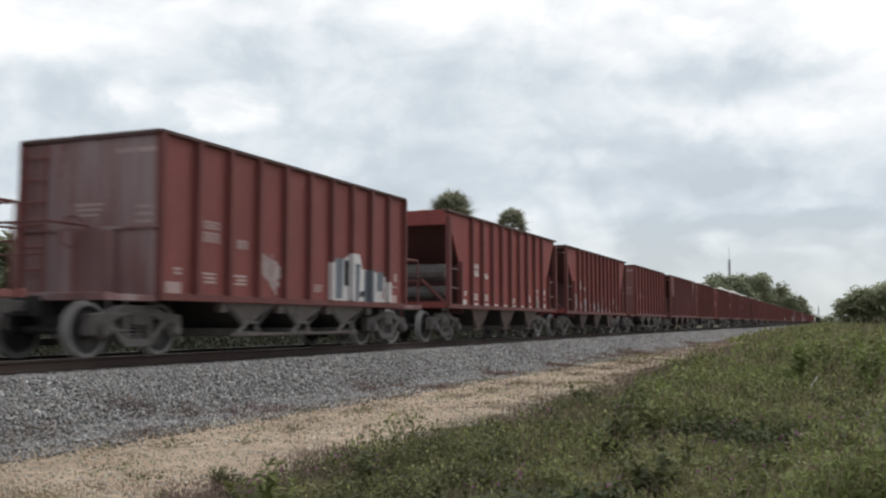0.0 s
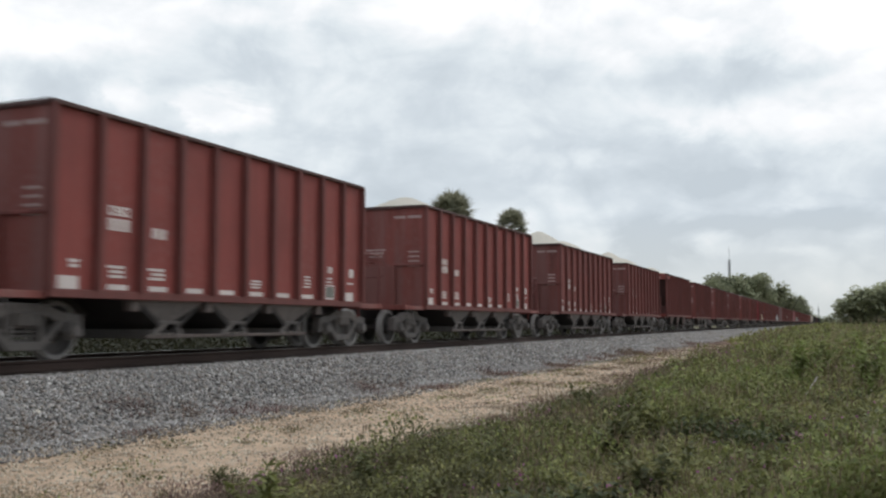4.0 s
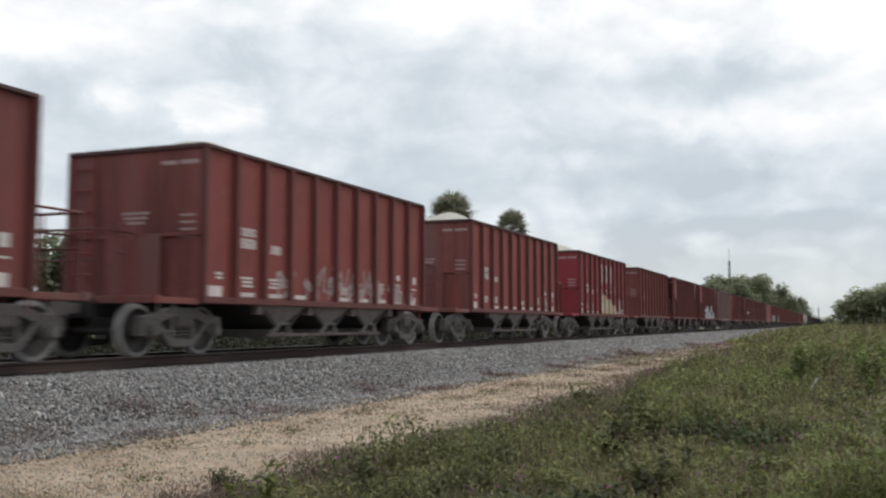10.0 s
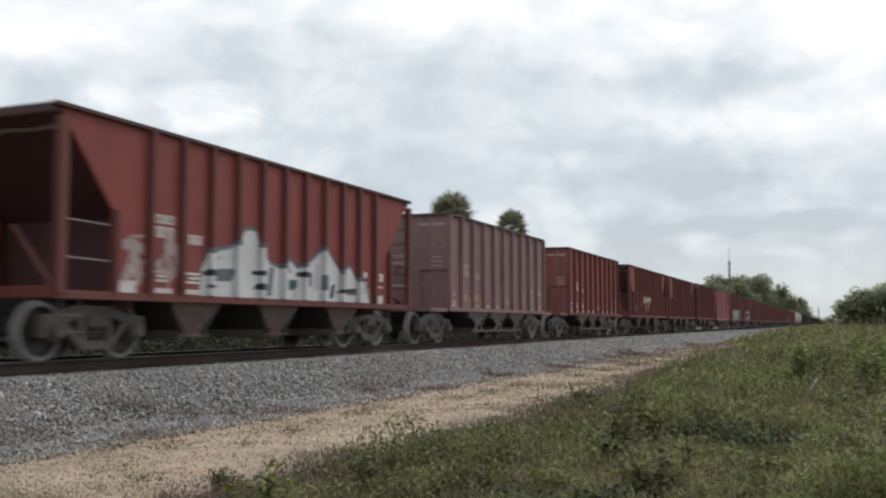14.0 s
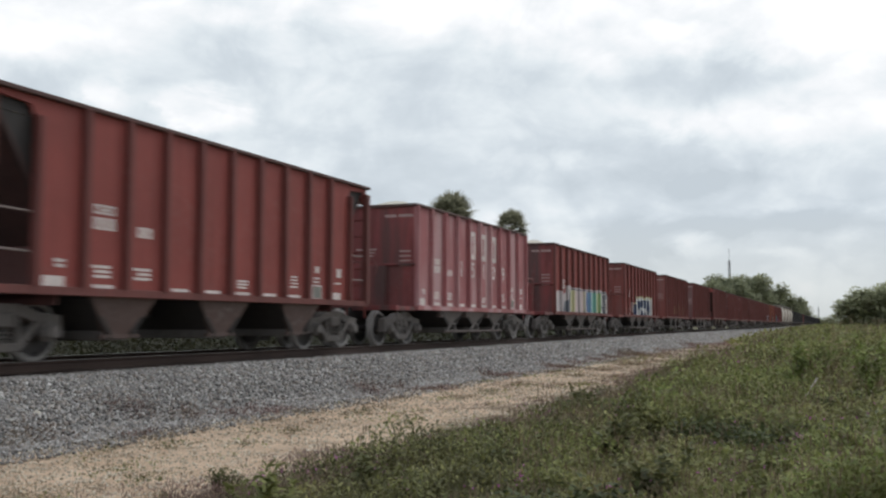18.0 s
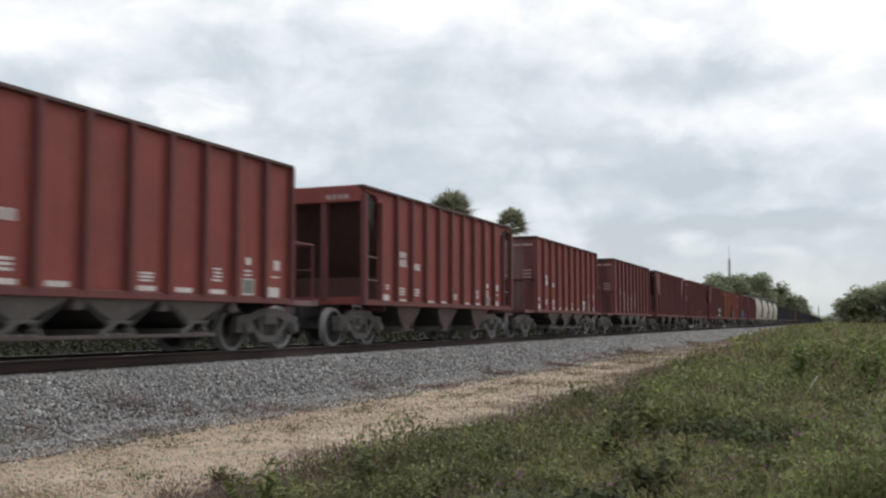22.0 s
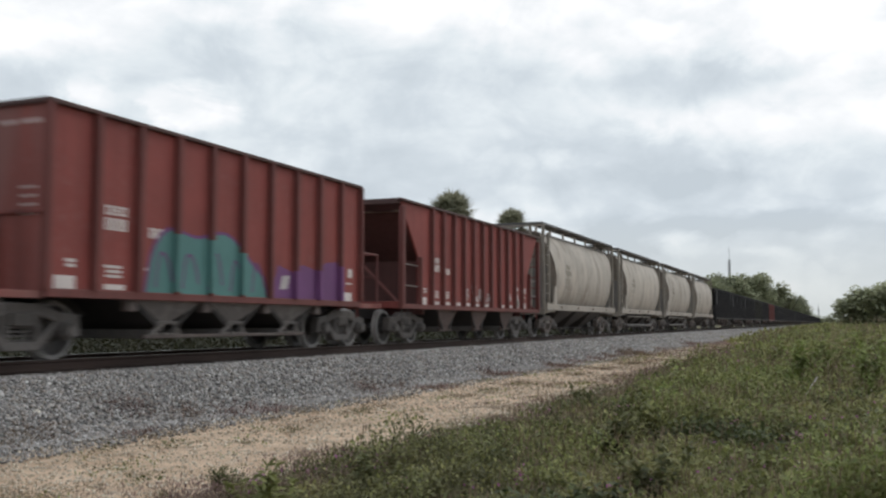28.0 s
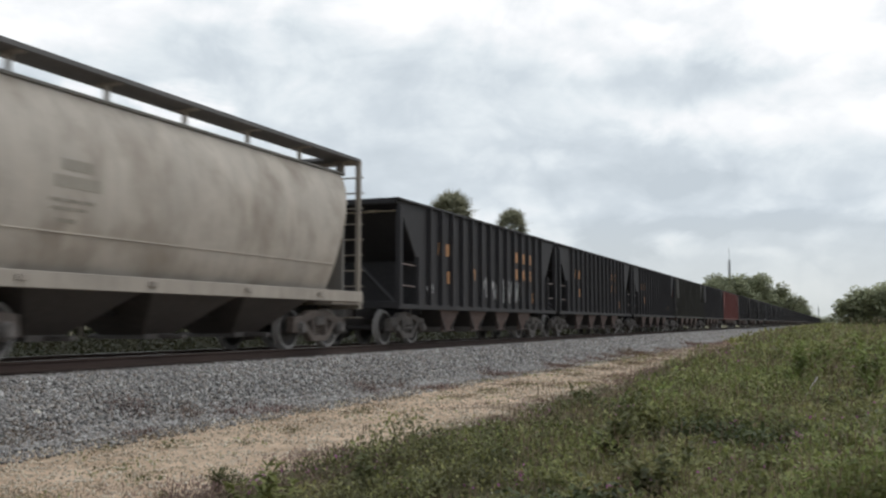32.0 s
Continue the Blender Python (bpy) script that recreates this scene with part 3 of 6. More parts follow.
def hopper_car(spec):
    """An open-top hopper. kind: solid (upright ends), slope (open ends with slanted sheets), header (open ends under a deep end beam)."""
    kind, paint_name, half, ribs, bays = spec["kind"], spec["paint"], spec["half"], spec["ribs"], spec["bays"]
    coupled, cut, fine = spec["coupled"], spec.get("cut", 1.25), spec.get("fine", True)
    key = f"{kind}{half}{ribs}"

    car = new("hopper_car")
    car.empty_display_size = 0.5
    car.location = (TRACK_X, spec["at"], 0)
    tagged(car, spec["label"], "freight car", "cars of the freight train")
    end_mat = spec.get("end_paint", {"red_oxide": "end_red", "red_oxide_brown": "end_brown"}.get(paint_name, paint_name))
    rib_mat = "rib_rust" if paint_name == "orange_paint" else "rib_grime" if paint_name in ("red_oxide", "red_oxide_brown", "red_bright") else paint_name
    outline = side_outline(kind, half, cut)
    side_me = mesh("side_sheet|" + key, lambda bm: prism(bm, outline, HW - 0.06, HW))
    inner = half if kind == "solid" else half - cut
    lift = 0.045 if kind == "header" or spec.get("beam") else 0.0
    for turn in (0, math.pi):
        m = Matrix.Translation((0, 0, lift)) @ Matrix.Rotation(turn, 4, "Z")
        part("side_sheet", side_me, paint_name, car, at=m)
        part("top_chord", mesh("top_chord|" + key, lambda bm: box(bm, HW - 0.08, HW + 0.08, -half - 0.07, half + 0.07, Z1 - 0.03, Z1 + 0.04), 0.012), spec.get("chord", "rim_grime"), car, at=m)
        part("side_sill", mesh("side_sill|" + key, lambda bm: box(bm, HW - 0.05, HW + 0.07, -half, half, Z0 - 0.07, Z0 + 0.06), 0.01), rib_mat, car, at=m)
        if spec.get("far"):
            part("ribs", mesh("ribs|" + key, lambda bm: [prism_z(bm, 0.045, HW, 0.11, Z0 + 0.05, Z1 - 0.02, -inner + 2 * inner * k / ribs) for k in range(1, ribs)]), paint_name, car, at=m)
        # end sheets
        if kind == "solid":
            part("end_sheet", mesh("end_sheet|" + key, lambda bm: box(bm, -HW + 0.06, HW - 0.06, -half, -half + 0.06, Z0, Z1)), end_mat, car, at=m)
            part("end_stiffener", mesh("end_stiffener|" + key, lambda bm: box(bm, -HW, HW, -half - 0.05, -half, 2.16, 2.22), 0.01), end_mat, car, at=m)
            part("brake_panel", mesh("brake_panel|" + key, lambda bm: box(bm, -0.62, 0.62, -half - 0.10, -half, Z0, 2.16), 0.01), end_mat, car, at=m)
            part("end_rim", mesh("end_rim|" + key, lambda bm: box(bm, -HW + 0.03, HW - 0.03, -half - 0.06, -half + 0.08, Z1 - 0.04, Z1 + 0.045), 0.01), spec.get("chord", "rim_grime"), car, at=m)
        else:
            # underside of the slanted sheet, its shade painted in
            part("slope_sheet", mesh("slope_sheet|" + key, lambda bm: prism(bm, [(-half + 0.1, 3.74), (-half + 0.1, 3.80), (-half + cut + (1.75 if kind == "slope" else 0.8), 1.45), (-half + cut + (1.7 if kind == "slope" else 0.75), 1.39)], -HW + 0.06, HW - 0.06)), "bin_shade" if kind == "header" else "end_shade" if paint_name != "black_paint" else paint_name, car, at=m)
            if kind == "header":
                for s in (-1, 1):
                    # corner plate in the near-black underside paint, for the shade in the opening
                    part("bin_corner", mesh(f"bin_corner|{key}{s}", lambda bm: prism(bm, [(-half + 0.1, 3.70), (-half + cut + 0.06, 3.70), (-half + cut + 0.06, 3.70 - 2.28 * (cut - 0.04) / (cut + 0.65))], s * (HW - 0.12), s * (HW - 0.08))), "under_shade", car, at=m)
            if spec.get("tanks") and turn == 0:
                for z, r in ((2.02, 0.26), (1.42, 0.2)):
                    part("air_reservoir", mesh(f"end_tank|{key}{z}", lambda bm: bar(bm, (-0.1, -half + 0.55, z), (1.3, -half + 0.55, z), r, 12)), "truck_dark", car, at=m)
            if spec.get("far"):
                continue
            # painted with the recess shade; taller under a header to close the view through
            part("end_wall", mesh("end_wall|" + key, lambda bm: box(bm, -HW + 0.1, HW - 0.1, -half + cut + 0.55, -half + cut + 0.6, 0.8, 3.5 if kind == "header" else 2.3)), "end_shade" if paint_name != "black_paint" else paint_name, car, at=m)
            hz = spec.get("beam", 3.45 if kind == "header" else 3.70)
            part("end_beam", mesh("end_beam|" + key, lambda bm: box(bm, -HW + 0.02, HW - 0.02, -half - 0.03, -half + 0.12, hz, Z1 + 0.04), 0.01), paint_name if hz < 3.6 else spec.get("chord", "rim_grime"), car, at=m)
            part("end_sill", mesh("end_sill|" + key, lambda bm: box(bm, -HW, HW, -half, -half + 0.12, Z0 - 0.06, Z0 + 0.12), 0.01), paint_name, car, at=m)
            posts = (-1.54, 1.54) if kind == "slope" else (-1.54, -0.45, 0.45, 1.54)
            for px in posts + ((-0.75,) if kind == "slope" else ()):
                part("end_post", mesh("end_post|" + key, lambda bm: box(bm, -0.07, 0.07, -half, -half + 0.16, Z0, 3.64), 0.01), rib_mat, car, at=m @ Matrix.Translation((px, 0, 0)))
            if fine and kind == "slope":
                for s in (-1, 1):
                    part("end_brace", mesh(f"end_brace|{key}{s}", lambda bm: bar(bm, (s * 1.5, -half + 0.12, Z0), (s * 0.2, -half + 0.5, 2.1), 0.055, 4)), rib_mat, car, at=m)
            if fine:
                for s in (-1, 1):
                    for z in (1.55, 2.12):
                        part("grab_iron", mesh(f"grab_iron|{key}{s}{z}", lambda bm: bar(bm, (s * (HW - 0.02), -half + 0.1, z + 0.02), (s * (HW - 0.02), -half + cut, z), 0.02, 5)), "grab_grey", car, at=m)
        # ribs
        for k in range(0 if spec.get("far") else ribs + 1):
            y = -inner + 2 * inner * k / ribs
            edge = k in (0, ribs)
            if kind != "solid" and edge:
                top = 2.36 if kind == "slope" else 3.5
            else:
                top = Z1 - 0.02
            if kind == "slope" and not edge and abs(y) > half - cut:
                continue
            wy = 0.035 if edge else 0.045
            part("rib", mesh(f"rib|{top:.2f}{edge}", lambda bm: prism_z(bm, wy, HW, 0.115, Z0 + 0.05, top)), rib_mat, car, at=m @ Matrix.Translation((0, y, 0)))
    # chutes
    gap = spec["bay_gap"]
    for k in range(bays):
        y = (k - (bays - 1) / 2) * gap
        bay_me = mesh(f"hopper_bay|{kind}{gap}", lambda bm: bay_mesh(bm, gap, kind))
        # slanted undersides take the near-black paint as their shade; side walls stay dusty
        bay = part("hopper_bay", bay_me, "under_shade", car, at=(0, y, 0))
        for s in ((-1, 1) if not spec.get("far") else (1,)):
            part("bay_side", mesh(f"bay_side|{kind}{gap}{s}", lambda bm: bay_side_mesh(bm, gap, kind, s)), "chute_dust" if kind == "solid" else "chute_rust", bay)
            if kind == "solid" and fine and s > 0:
                part("gate_frame", mesh(f"gate_frame|{s}", lambda bm: gate_frame_mesh(bm, s), 0.006), "truck_dark", bay)
        if fine:
            part("outlet_door", mesh(f"outlet_door|{kind}", lambda bm: (box(bm, -1.25, 1.25, -0.30, 0.30, 0.30, 0.36), box(bm, -1.30, 1.30, -0.36, -0.28, 0.32, 0.46), bar(bm, (-1.32, 0.3, 0.42), (1.32, 0.3, 0.42), 0.04)), 0.0), "truck_grey", bay)
    # added dark plate that blocks light and view through the void above the chutes
    part("floor", mesh("floor|" + key, lambda bm: box(bm, -HW + 0.08, HW - 0.08, -inner + 0.3, inner - 0.3, Z0, Z0 + 0.05)), "under_shade", car)
    if kind == "solid" and fine:
        part("door_rail", mesh(f"door_rail|{gap}{bays}", lambda bm: box(bm, 1.33, 1.40, -gap * (bays - 1) / 2 - 0.6, gap * (bays - 1) / 2 + 0.6, 0.31, 0.37), 0.008), "chute_grey", car)
        for k in range(bays + 1):
            part("door_gear", mesh("door_gear", lambda bm: box(bm, -0.08, 0.08, -0.11, 0.11, -0.10, 0.10), 0.015), "chute_grey", car, at=(1.42, (k - bays / 2) * gap, 0.85))
    part("center_sill", mesh(f"center_sill|{coupled}", lambda bm: (box(bm, -0.2, 0.2, -coupled / 2 + 0.55, coupled / 2 - 0.55, 0.68, 1.0),)), "under_shade", car)
    if kind == "solid":
        for s in (-1, 1):
            m = Matrix.Rotation(0 if s < 0 else math.pi, 4, "Z")
            part("end_platform", mesh("end_platform|" + key + str(coupled), lambda bm: (box(bm, -HW, HW, -coupled / 2 + 0.75, -coupled / 2 + 0.9, 0.92, 1.05), box(bm, -HW, -HW + 0.12, -coupled / 2 + 0.95, -half, 0.92, 1.03),
                 box(bm, HW - 0.12, HW, -coupled / 2 + 0.9, -half, 0.92, 1.03), box(bm, -0.7, 0.7, -coupled / 2 + 0.9, -half, 1.0, 1.05)), 0.008), end_mat, car, at=m)
            if fine:
                part("handrail", mesh("handrail|" + key, lambda bm: rail_frame(bm, half, coupled)), "red_oxide_dark" if paint_name.startswith("red") else paint_name, car, at=m)
    for s in (-1, 1):
        m = Matrix.Rotation(0 if s < 0 else math.pi, 4, "Z")
        if not spec.get("far"):
            part("coupler", mesh(f"coupler|{coupled}", lambda bm: (box(bm, -0.09, 0.09, -coupled / 2 + 0.02, -coupled / 2 + 0.7, 0.74, 0.92), box(bm, -0.17, 0.15, -coupled / 2 - 0.02, -coupled / 2 + 0.22, 0.70, 0.98),
             box(bm, -0.03, 0.03, -coupled / 2 + 0.2, -coupled / 2 + 0.3, 0.45, 0.74)), 0.02), "truck_dark", car, at=m)
        if fine:
            part("ladder", mesh("ladder|" + key, lambda bm: ladder_mesh(bm, half, kind)), paint_name, car, at=m)
            part("step", mesh("step|" + key, lambda bm: step_mesh(bm, coupled / 2 - 0.75)), "truck_dark", car, at=m)
        truck(car, s * spec.get("truck_at", 4.87), spec.get("truck", "truck_grey"), fine)
    if spec.get("load"):
        hz = spec["load"]
        part("load", mesh(f"load|{key}{hz}", lambda bm: load_mesh(bm, half, hz), smooth=True), "limestone_load", car, "heaped pale crushed limestone")
    else:
        part("load", mesh(f"load_low|{key}", lambda bm: load_mesh(bm, half, -0.12), smooth=True), "limestone_load", car, "pale crushed limestone level with the rim")
    return car


def prism_z(bm, wy, x, depth, z0, z1, y=0.0):
    """A pressed rib: flat face with slanted flanks."""
    pts = [(x - 0.005, y - wy - 0.008), (x + depth, y - wy), (x + depth, y + wy), (x - 0.005, y + wy + 0.008)]
    lo = [bm.verts.new((a, b, z0)) for a, b in pts]
    hi = [bm.verts.new((a, b, z1)) for a, b in pts]
    for i in range(4):
        j = (i + 1) % 4
        bm.faces.new((lo[i], lo[j], hi[j], hi[i]))
    bm.faces.new(lo[::-1])
    bm.faces.new(hi)


def bay_size(gap, kind):
    return (gap * 0.49, 0.15) if kind == "solid" else (0.78, 0.30)


def bay_mesh(bm, gap, kind):
    """The two slanted floors of a V-shaped chute."""
    w, lo = bay_size(gap, kind)
    for s in (-1, 1):
        prism(bm, [(s * w, Z0), (s * w, Z0 - 0.05), (s * lo, 0.42), (s * lo, 0.34), (s * (lo - 0.05), 0.34), (s * (lo - 0.05), 0.44), (s * (w - 0.08), Z0)], -1.40, 1.40)


def bay_side_mesh(bm, gap, kind, s):
    """The side wall of a chute, with a lip and a gusset."""
    w, lo = bay_size(gap, kind)
    w -= 0.01
    foot = 0.58 if kind == "solid" else 0.38
    pts = [(-w, Z0 - 0.02), (w, Z0 - 0.02), (lo, foot), (-lo, foot)]
    a = [bm.verts.new((s * (1.46 if z > 0.8 else 1.34), y, z)) for y, z in pts]
    b = [bm.verts.new((s * (1.41 if z > 0.8 else 1.29), y, z)) for y, z in pts]
    for i in range(4):
        j = (i + 1) % 4
        bm.faces.new((a[i], a[j], b[j], b[i]))
    bm.faces.new(a)
    bm.faces.new(b[::-1])
    box(bm, s * 1.34 - 0.04, s * 1.34 + 0.04, -lo - 0.12, lo + 0.12, 0.34, 0.40)


def gate_frame_mesh(bm, s):
    """The flared frame round the outlet doors: two splayed legs under a waist bar."""
    prism(bm, [(-0.14, 0.60), (0.02, 0.60), (-0.36, 0.36), (-0.52, 0.36)], s * 1.36, s * 1.42)
    prism(bm, [(0.12, 0.58), (0.24, 0.58), (0.42, 0.36), (0.32, 0.36)], s * 1.34, s * 1.39)
    box(bm, s * 1.37 - 0.03, s * 1.37 + 0.03, -0.26, 0.30, 0.55, 0.60)


def rail_frame(bm, half, coupled):
    y = -coupled / 2 + 1.0
    for x in (-1.5, -0.75, 0.0):
        bar(bm, (x, y, 1.05), (x, y, 2.25), 0.025, 5)
    bar(bm, (-1.5, y, 2.25), (0.0, y, 2.25), 0.025, 5)
    bar(bm, (-1.5, y, 1.7), (0.0, y, 1.7), 0.02, 5)
    for x in (-1.5, 0.0):
        bar(bm, (x, y, 2.25), (x, -half - 0.02, 2.25), 0.022, 5)
    # brake wheel on its staff
    bar(bm, (0.55, y + 0.1, 1.0), (0.55, y + 0.1, 2.05), 0.03, 5)
    for i in range(10):
        a, b = 2 * math.pi * i / 10, 2 * math.pi * (i + 1) / 10
        bar(bm, (0.55 + 0.26 * math.cos(a), y + 0.02, 2.05 + 0.26 * math.sin(a)), (0.55 + 0.26 * math.cos(b), y + 0.02, 2.05 + 0.26 * math.sin(b)), 0.02, 4)


def ladder_mesh(bm, half, kind):
    """Rungs on the end, over the walkway corner, and on the side by it."""
    y = -half - 0.09
    for k in range(7):
        z = 1.1 + k * 0.4
        bar(bm, (-HW + 0.08, y, z), (-HW + 0.58, y, z), 0.02, 5)
    for x in (-HW + 0.08, -HW + 0.58):
        bar(bm, (x, y, 0.7), (x, y, 3.7), 0.02, 5)


def step_mesh(bm, half):
    """Stirrup steps under the corner of the side sill."""
    for k in range(3):
        z = 0.45 + k * 0.25
        bar(bm, (HW - 0.02, -half + 0.1, z), (HW - 0.02, -half + 0.5, z), 0.02, 5)
    for dy in (0.1, 0.5):
        bar(bm, (HW - 0.02, -half + dy, 0.45), (HW - 0.02, -half + dy, 1.0), 0.02, 5)


def load_mesh(bm, half, peak):
    nx_, ny_ = 12, 40
    grid = []
    for j in range(ny_ + 1):
        row = []
        for i in range(nx_ + 1):
            u, w = i / nx_ * 2 - 1, j / ny_ * 2 - 1
            x, y = u * (HW - 0.07), w * (half - 0.1)
            cone = max(math.exp(-((w + 0.62) / 0.38) ** 2), 0.72 * math.exp(-((w - 0.30) / 0.40) ** 2))
            dome = (1 - abs(u) ** 1.4) * max(0.0, 1 - abs(w) ** 6)
            z = Z1 - 0.16 + max(0.0, peak) * dome * (0.45 + 0.55 * cone) + min(0.0, peak) + 0.05 * noise.noise(Vector((x * 2, y * 2, 3)))
            row.append(bm.verts.new((x, y, z)))
        grid.append(row)
    for a, b in zip(grid, grid[1:]):
        for i in range(nx_):
            bm.faces.new((a[i], a[i + 1], b[i + 1], b[i]))


# ---- covered hoppers ----
def cover_profile():
    return [(1.10, 1.12), (1.28, 1.4), (1.41, 1.72), (1.50, 2.1), (1.545, 2.55), (1.525, 3.0), (1.44, 3.4), (1.31, 3.75), (1.16, 4.0), (1.03, 4.17), (0.93, 4.25), (0.5, 4.30), (0.0, 4.31)]


def tank_end(z, half):
    """How far along the body reaches at the height z: the end sheets lean in towards the bottom."""
    return half - float(np.interp(z, [1.1, 1.9, 2.5, 3.2, 3.8, 4.2, 4.34], [1.56, 1.48, 1.3, 0.98, 0.64, 0.42, 0.38]))


def tank_mesh(bm, half):
    prof = cover_profile()
    prof = prof + [(-x, z) for x, z in prof[-2::-1]]
    cols = 15
    rows = []
    for x, z in prof:
        e = tank_end(z, half)
        rows.append([bm.verts.new((x, -e + 2 * e * c / cols, z)) for c in range(cols + 1)])
    for a, b in zip(rows, rows[1:]):
        for c in range(cols):
            bm.faces.new((a[c], a[c + 1], b[c + 1], b[c]))
    bm.faces.new([rows[0][0], rows[0][-1], rows[-1][-1], rows[-1][0]])


def tank_end_mesh(bm, half):
    """The leaning end sheet between the two sides."""
    prof = cover_profile()
    lines = [(bm.verts.new((x - 0.004, -tank_end(z, half) + 0.012, z)), bm.verts.new((-x + 0.004, -tank_end(z, half) + 0.012, z))) for x, z in prof[:-1]]
    for (a, b), (c, d) in zip(lines, lines[1:]):
        bm.faces.new((a, b, d, c))


def covered_hopper(spec):
    half, coupled = spec["half"], spec["coupled"]
    car = new("covered_hopper")
    car.empty_display_size = 0.5
    car.location = (TRACK_X, spec["at"], 0)
    tagged(car, spec["label"], "freight car", "cars of the freight train")
    part("tank", mesh(f"tank|{half}", lambda bm: tank_mesh(bm, half), smooth=True), "cement_grey", car)
    part("center_sill", mesh(f"cover_sill|{coupled}", lambda bm: box(bm, -0.25, 0.25, -coupled / 2 + 0.5, coupled / 2 - 0.5, 0.7, 1.05)), "under_shade", car)
    for turn in (0, math.pi):
        m = Matrix.Rotation(turn, 4, "Z")
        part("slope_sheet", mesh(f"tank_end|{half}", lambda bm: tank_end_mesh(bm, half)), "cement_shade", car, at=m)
        part("weld_seam", mesh(f"weld_seam|{half}", lambda bm: box(bm, 1.40, 1.472, -half + 1.5, half - 1.5, 1.90, 1.92)), "cement_grey", car, at=m)
        part("ladder_post", mesh(f"ladder_post|{half}", lambda bm: box(bm, 1.34, 1.45, -half + 0.56, -half + 0.67, 1.1, 4.2), 0.008), "cement_mid", car, at=m)
        part("side_sill", mesh(f"cover_side_sill|{half}", lambda bm: box(bm, 1.42, 1.49, -half + 0.1, half - 0.1, 1.07, 1.32), 0.01), "cement_sill", car, at=m)
        part("eave", mesh(f"eave|{half}", lambda bm: box(bm, 0.96, 1.10, -half + 0.3, half - 0.3, 4.14, 4.20), 0.01), "cement_dark", car, at=m)
        part("running_board", mesh(f"running_board|{half}", lambda bm: box(bm, 0.68, 1.34, -half - 0.05, half + 0.05, 4.50, 4.58)), "board_grey", car, at=m)
        for k in range(7):
            y = -half + 0.25 + (2 * half - 0.5) * k / 6
            part("board_support", mesh("board_support", lambda bm: (box(bm, 0.96, 1.03, -0.035, 0.035, 4.16, 4.52), box(bm, 0.75, 1.28, -0.035, 0.035, 4.48, 4.52))), "cement_grey", car, at=m @ Matrix.Translation((0, y, 0)))
        # end framing
        part("end_sill", mesh(f"cover_end|{half}", lambda bm: (box(bm, -1.41, 1.41, -half - 0.02, -half + 0.14, 0.90, 1.16),), 0.01), "cement_mid", car, at=m)
        for px in (-1.34, -0.8, 0.8, 1.34):
            part("end_post", mesh(f"cover_post|{half}", lambda bm: box(bm, -0.055, 0.055, -half + 0.02, -half + 0.13, 1.1, 4.5), 0.008), "cement_mid", car, at=m @ Matrix.Translation((px, 0, 0)))
        for k in range(10):
            part("rung", mesh(f"end_rung|{half}", lambda bm: bar(bm, (-1.42, -half - 0.03, 0), (-0.85, -half - 0.03, 0), 0.02, 5)), "cement_mid", car, at=m @ Matrix.Translation((0, 0, 0.7 + k * 0.38)))
        for k in range(9):
            part("rung", mesh(f"side_rung|{half}", lambda bm: bar(bm, (1.42, -half + 0.1, 0), (1.42, -half + 0.58, 0), 0.02, 5)), "cement_mid", car, at=m @ Matrix.Translation((0, 0, 0.6 + k * 0.38)))
        part("shear_plate", mesh(f"shear_plate|{half}", lambda bm: (prism(bm, [(-half + 1.12, 1.32), (-half + 1.50, 1.32), (-half + 1.44, 2.05), (-half + 1.20, 2.05)], 1.42, 1.495),)), "cement_grey", car, at=m)
        part("top_rail", mesh(f"top_rail|{half}", lambda bm: box(bm, -1.4, 1.4, -half + 0.02, -half + 0.1, 4.42, 4.50)), "cement_grey", car, at=m)
        # added sheet that fills the gap below the leaning end and hides the sky
        part("bulkhead", mesh(f"bulkhead|{half}", lambda bm: box(bm, -1.30, 1.30, -half + 0.72, -half + 0.78, 1.05, 2.85)), "cement_dark", car, at=m)
        part("end_board", mesh(f"end_board|{half}", lambda bm: box(bm, -1.34, 0.68, -half - 0.05, -half + 0.55, 4.505, 4.575)), "board_grey", car, at=m)
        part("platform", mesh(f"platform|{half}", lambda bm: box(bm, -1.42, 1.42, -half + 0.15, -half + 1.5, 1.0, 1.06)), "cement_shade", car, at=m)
        part("coupler", mesh(f"cover_coupler|{coupled}", lambda bm: (box(bm, -0.09, 0.09, -coupled / 2 + 0.02, -coupled / 2 + 0.6, 0.74, 0.92), box(bm, -0.17, 0.15, -coupled / 2 - 0.02, -coupled / 2 + 0.22, 0.70, 0.98)), 0.02), "truck_dark", car, at=m)
        part("air_reservoir", mesh(f"air_reservoir|{half}", lambda bm: bar(bm, (-0.9, -half + 0.42, 1.5), (0.5, -half + 0.42, 1.5), 0.22, 12)), "cement_shade", car, at=m)
    for k in range(3):
        y = (k - 1) * 2.75
        # bays painted as dark as the shade they hang in
        bay = part("hopper_bay", mesh("cover_bay", lambda bm: cover_bay(bm)), "cover_under_shade", car, at=(0, y, 0))
        part("outlet_gate", mesh("outlet_gate", lambda bm: (box(bm, -0.55, 0.55, -0.4, 0.4, 0.28, 0.38), bar(bm, (-1.1, 0, 0.33), (1.1, 0, 0.33), 0.05))), "truck_grey", bay)
    if spec.get("pipe"):
        part("air_pipe", mesh("air_pipe", lambda bm: (bar(bm, (1.2, -3.6, 0.42), (1.2, 3.6, 0.42), 0.07, 8), bar(bm, (1.2, 3.6, 0.42), (1.2, 4.1, 0.8), 0.07, 8), bar(bm, (1.2, -3.6, 0.42), (1.2, -4.1, 0.8), 0.07, 8))), "truck_grey", car)
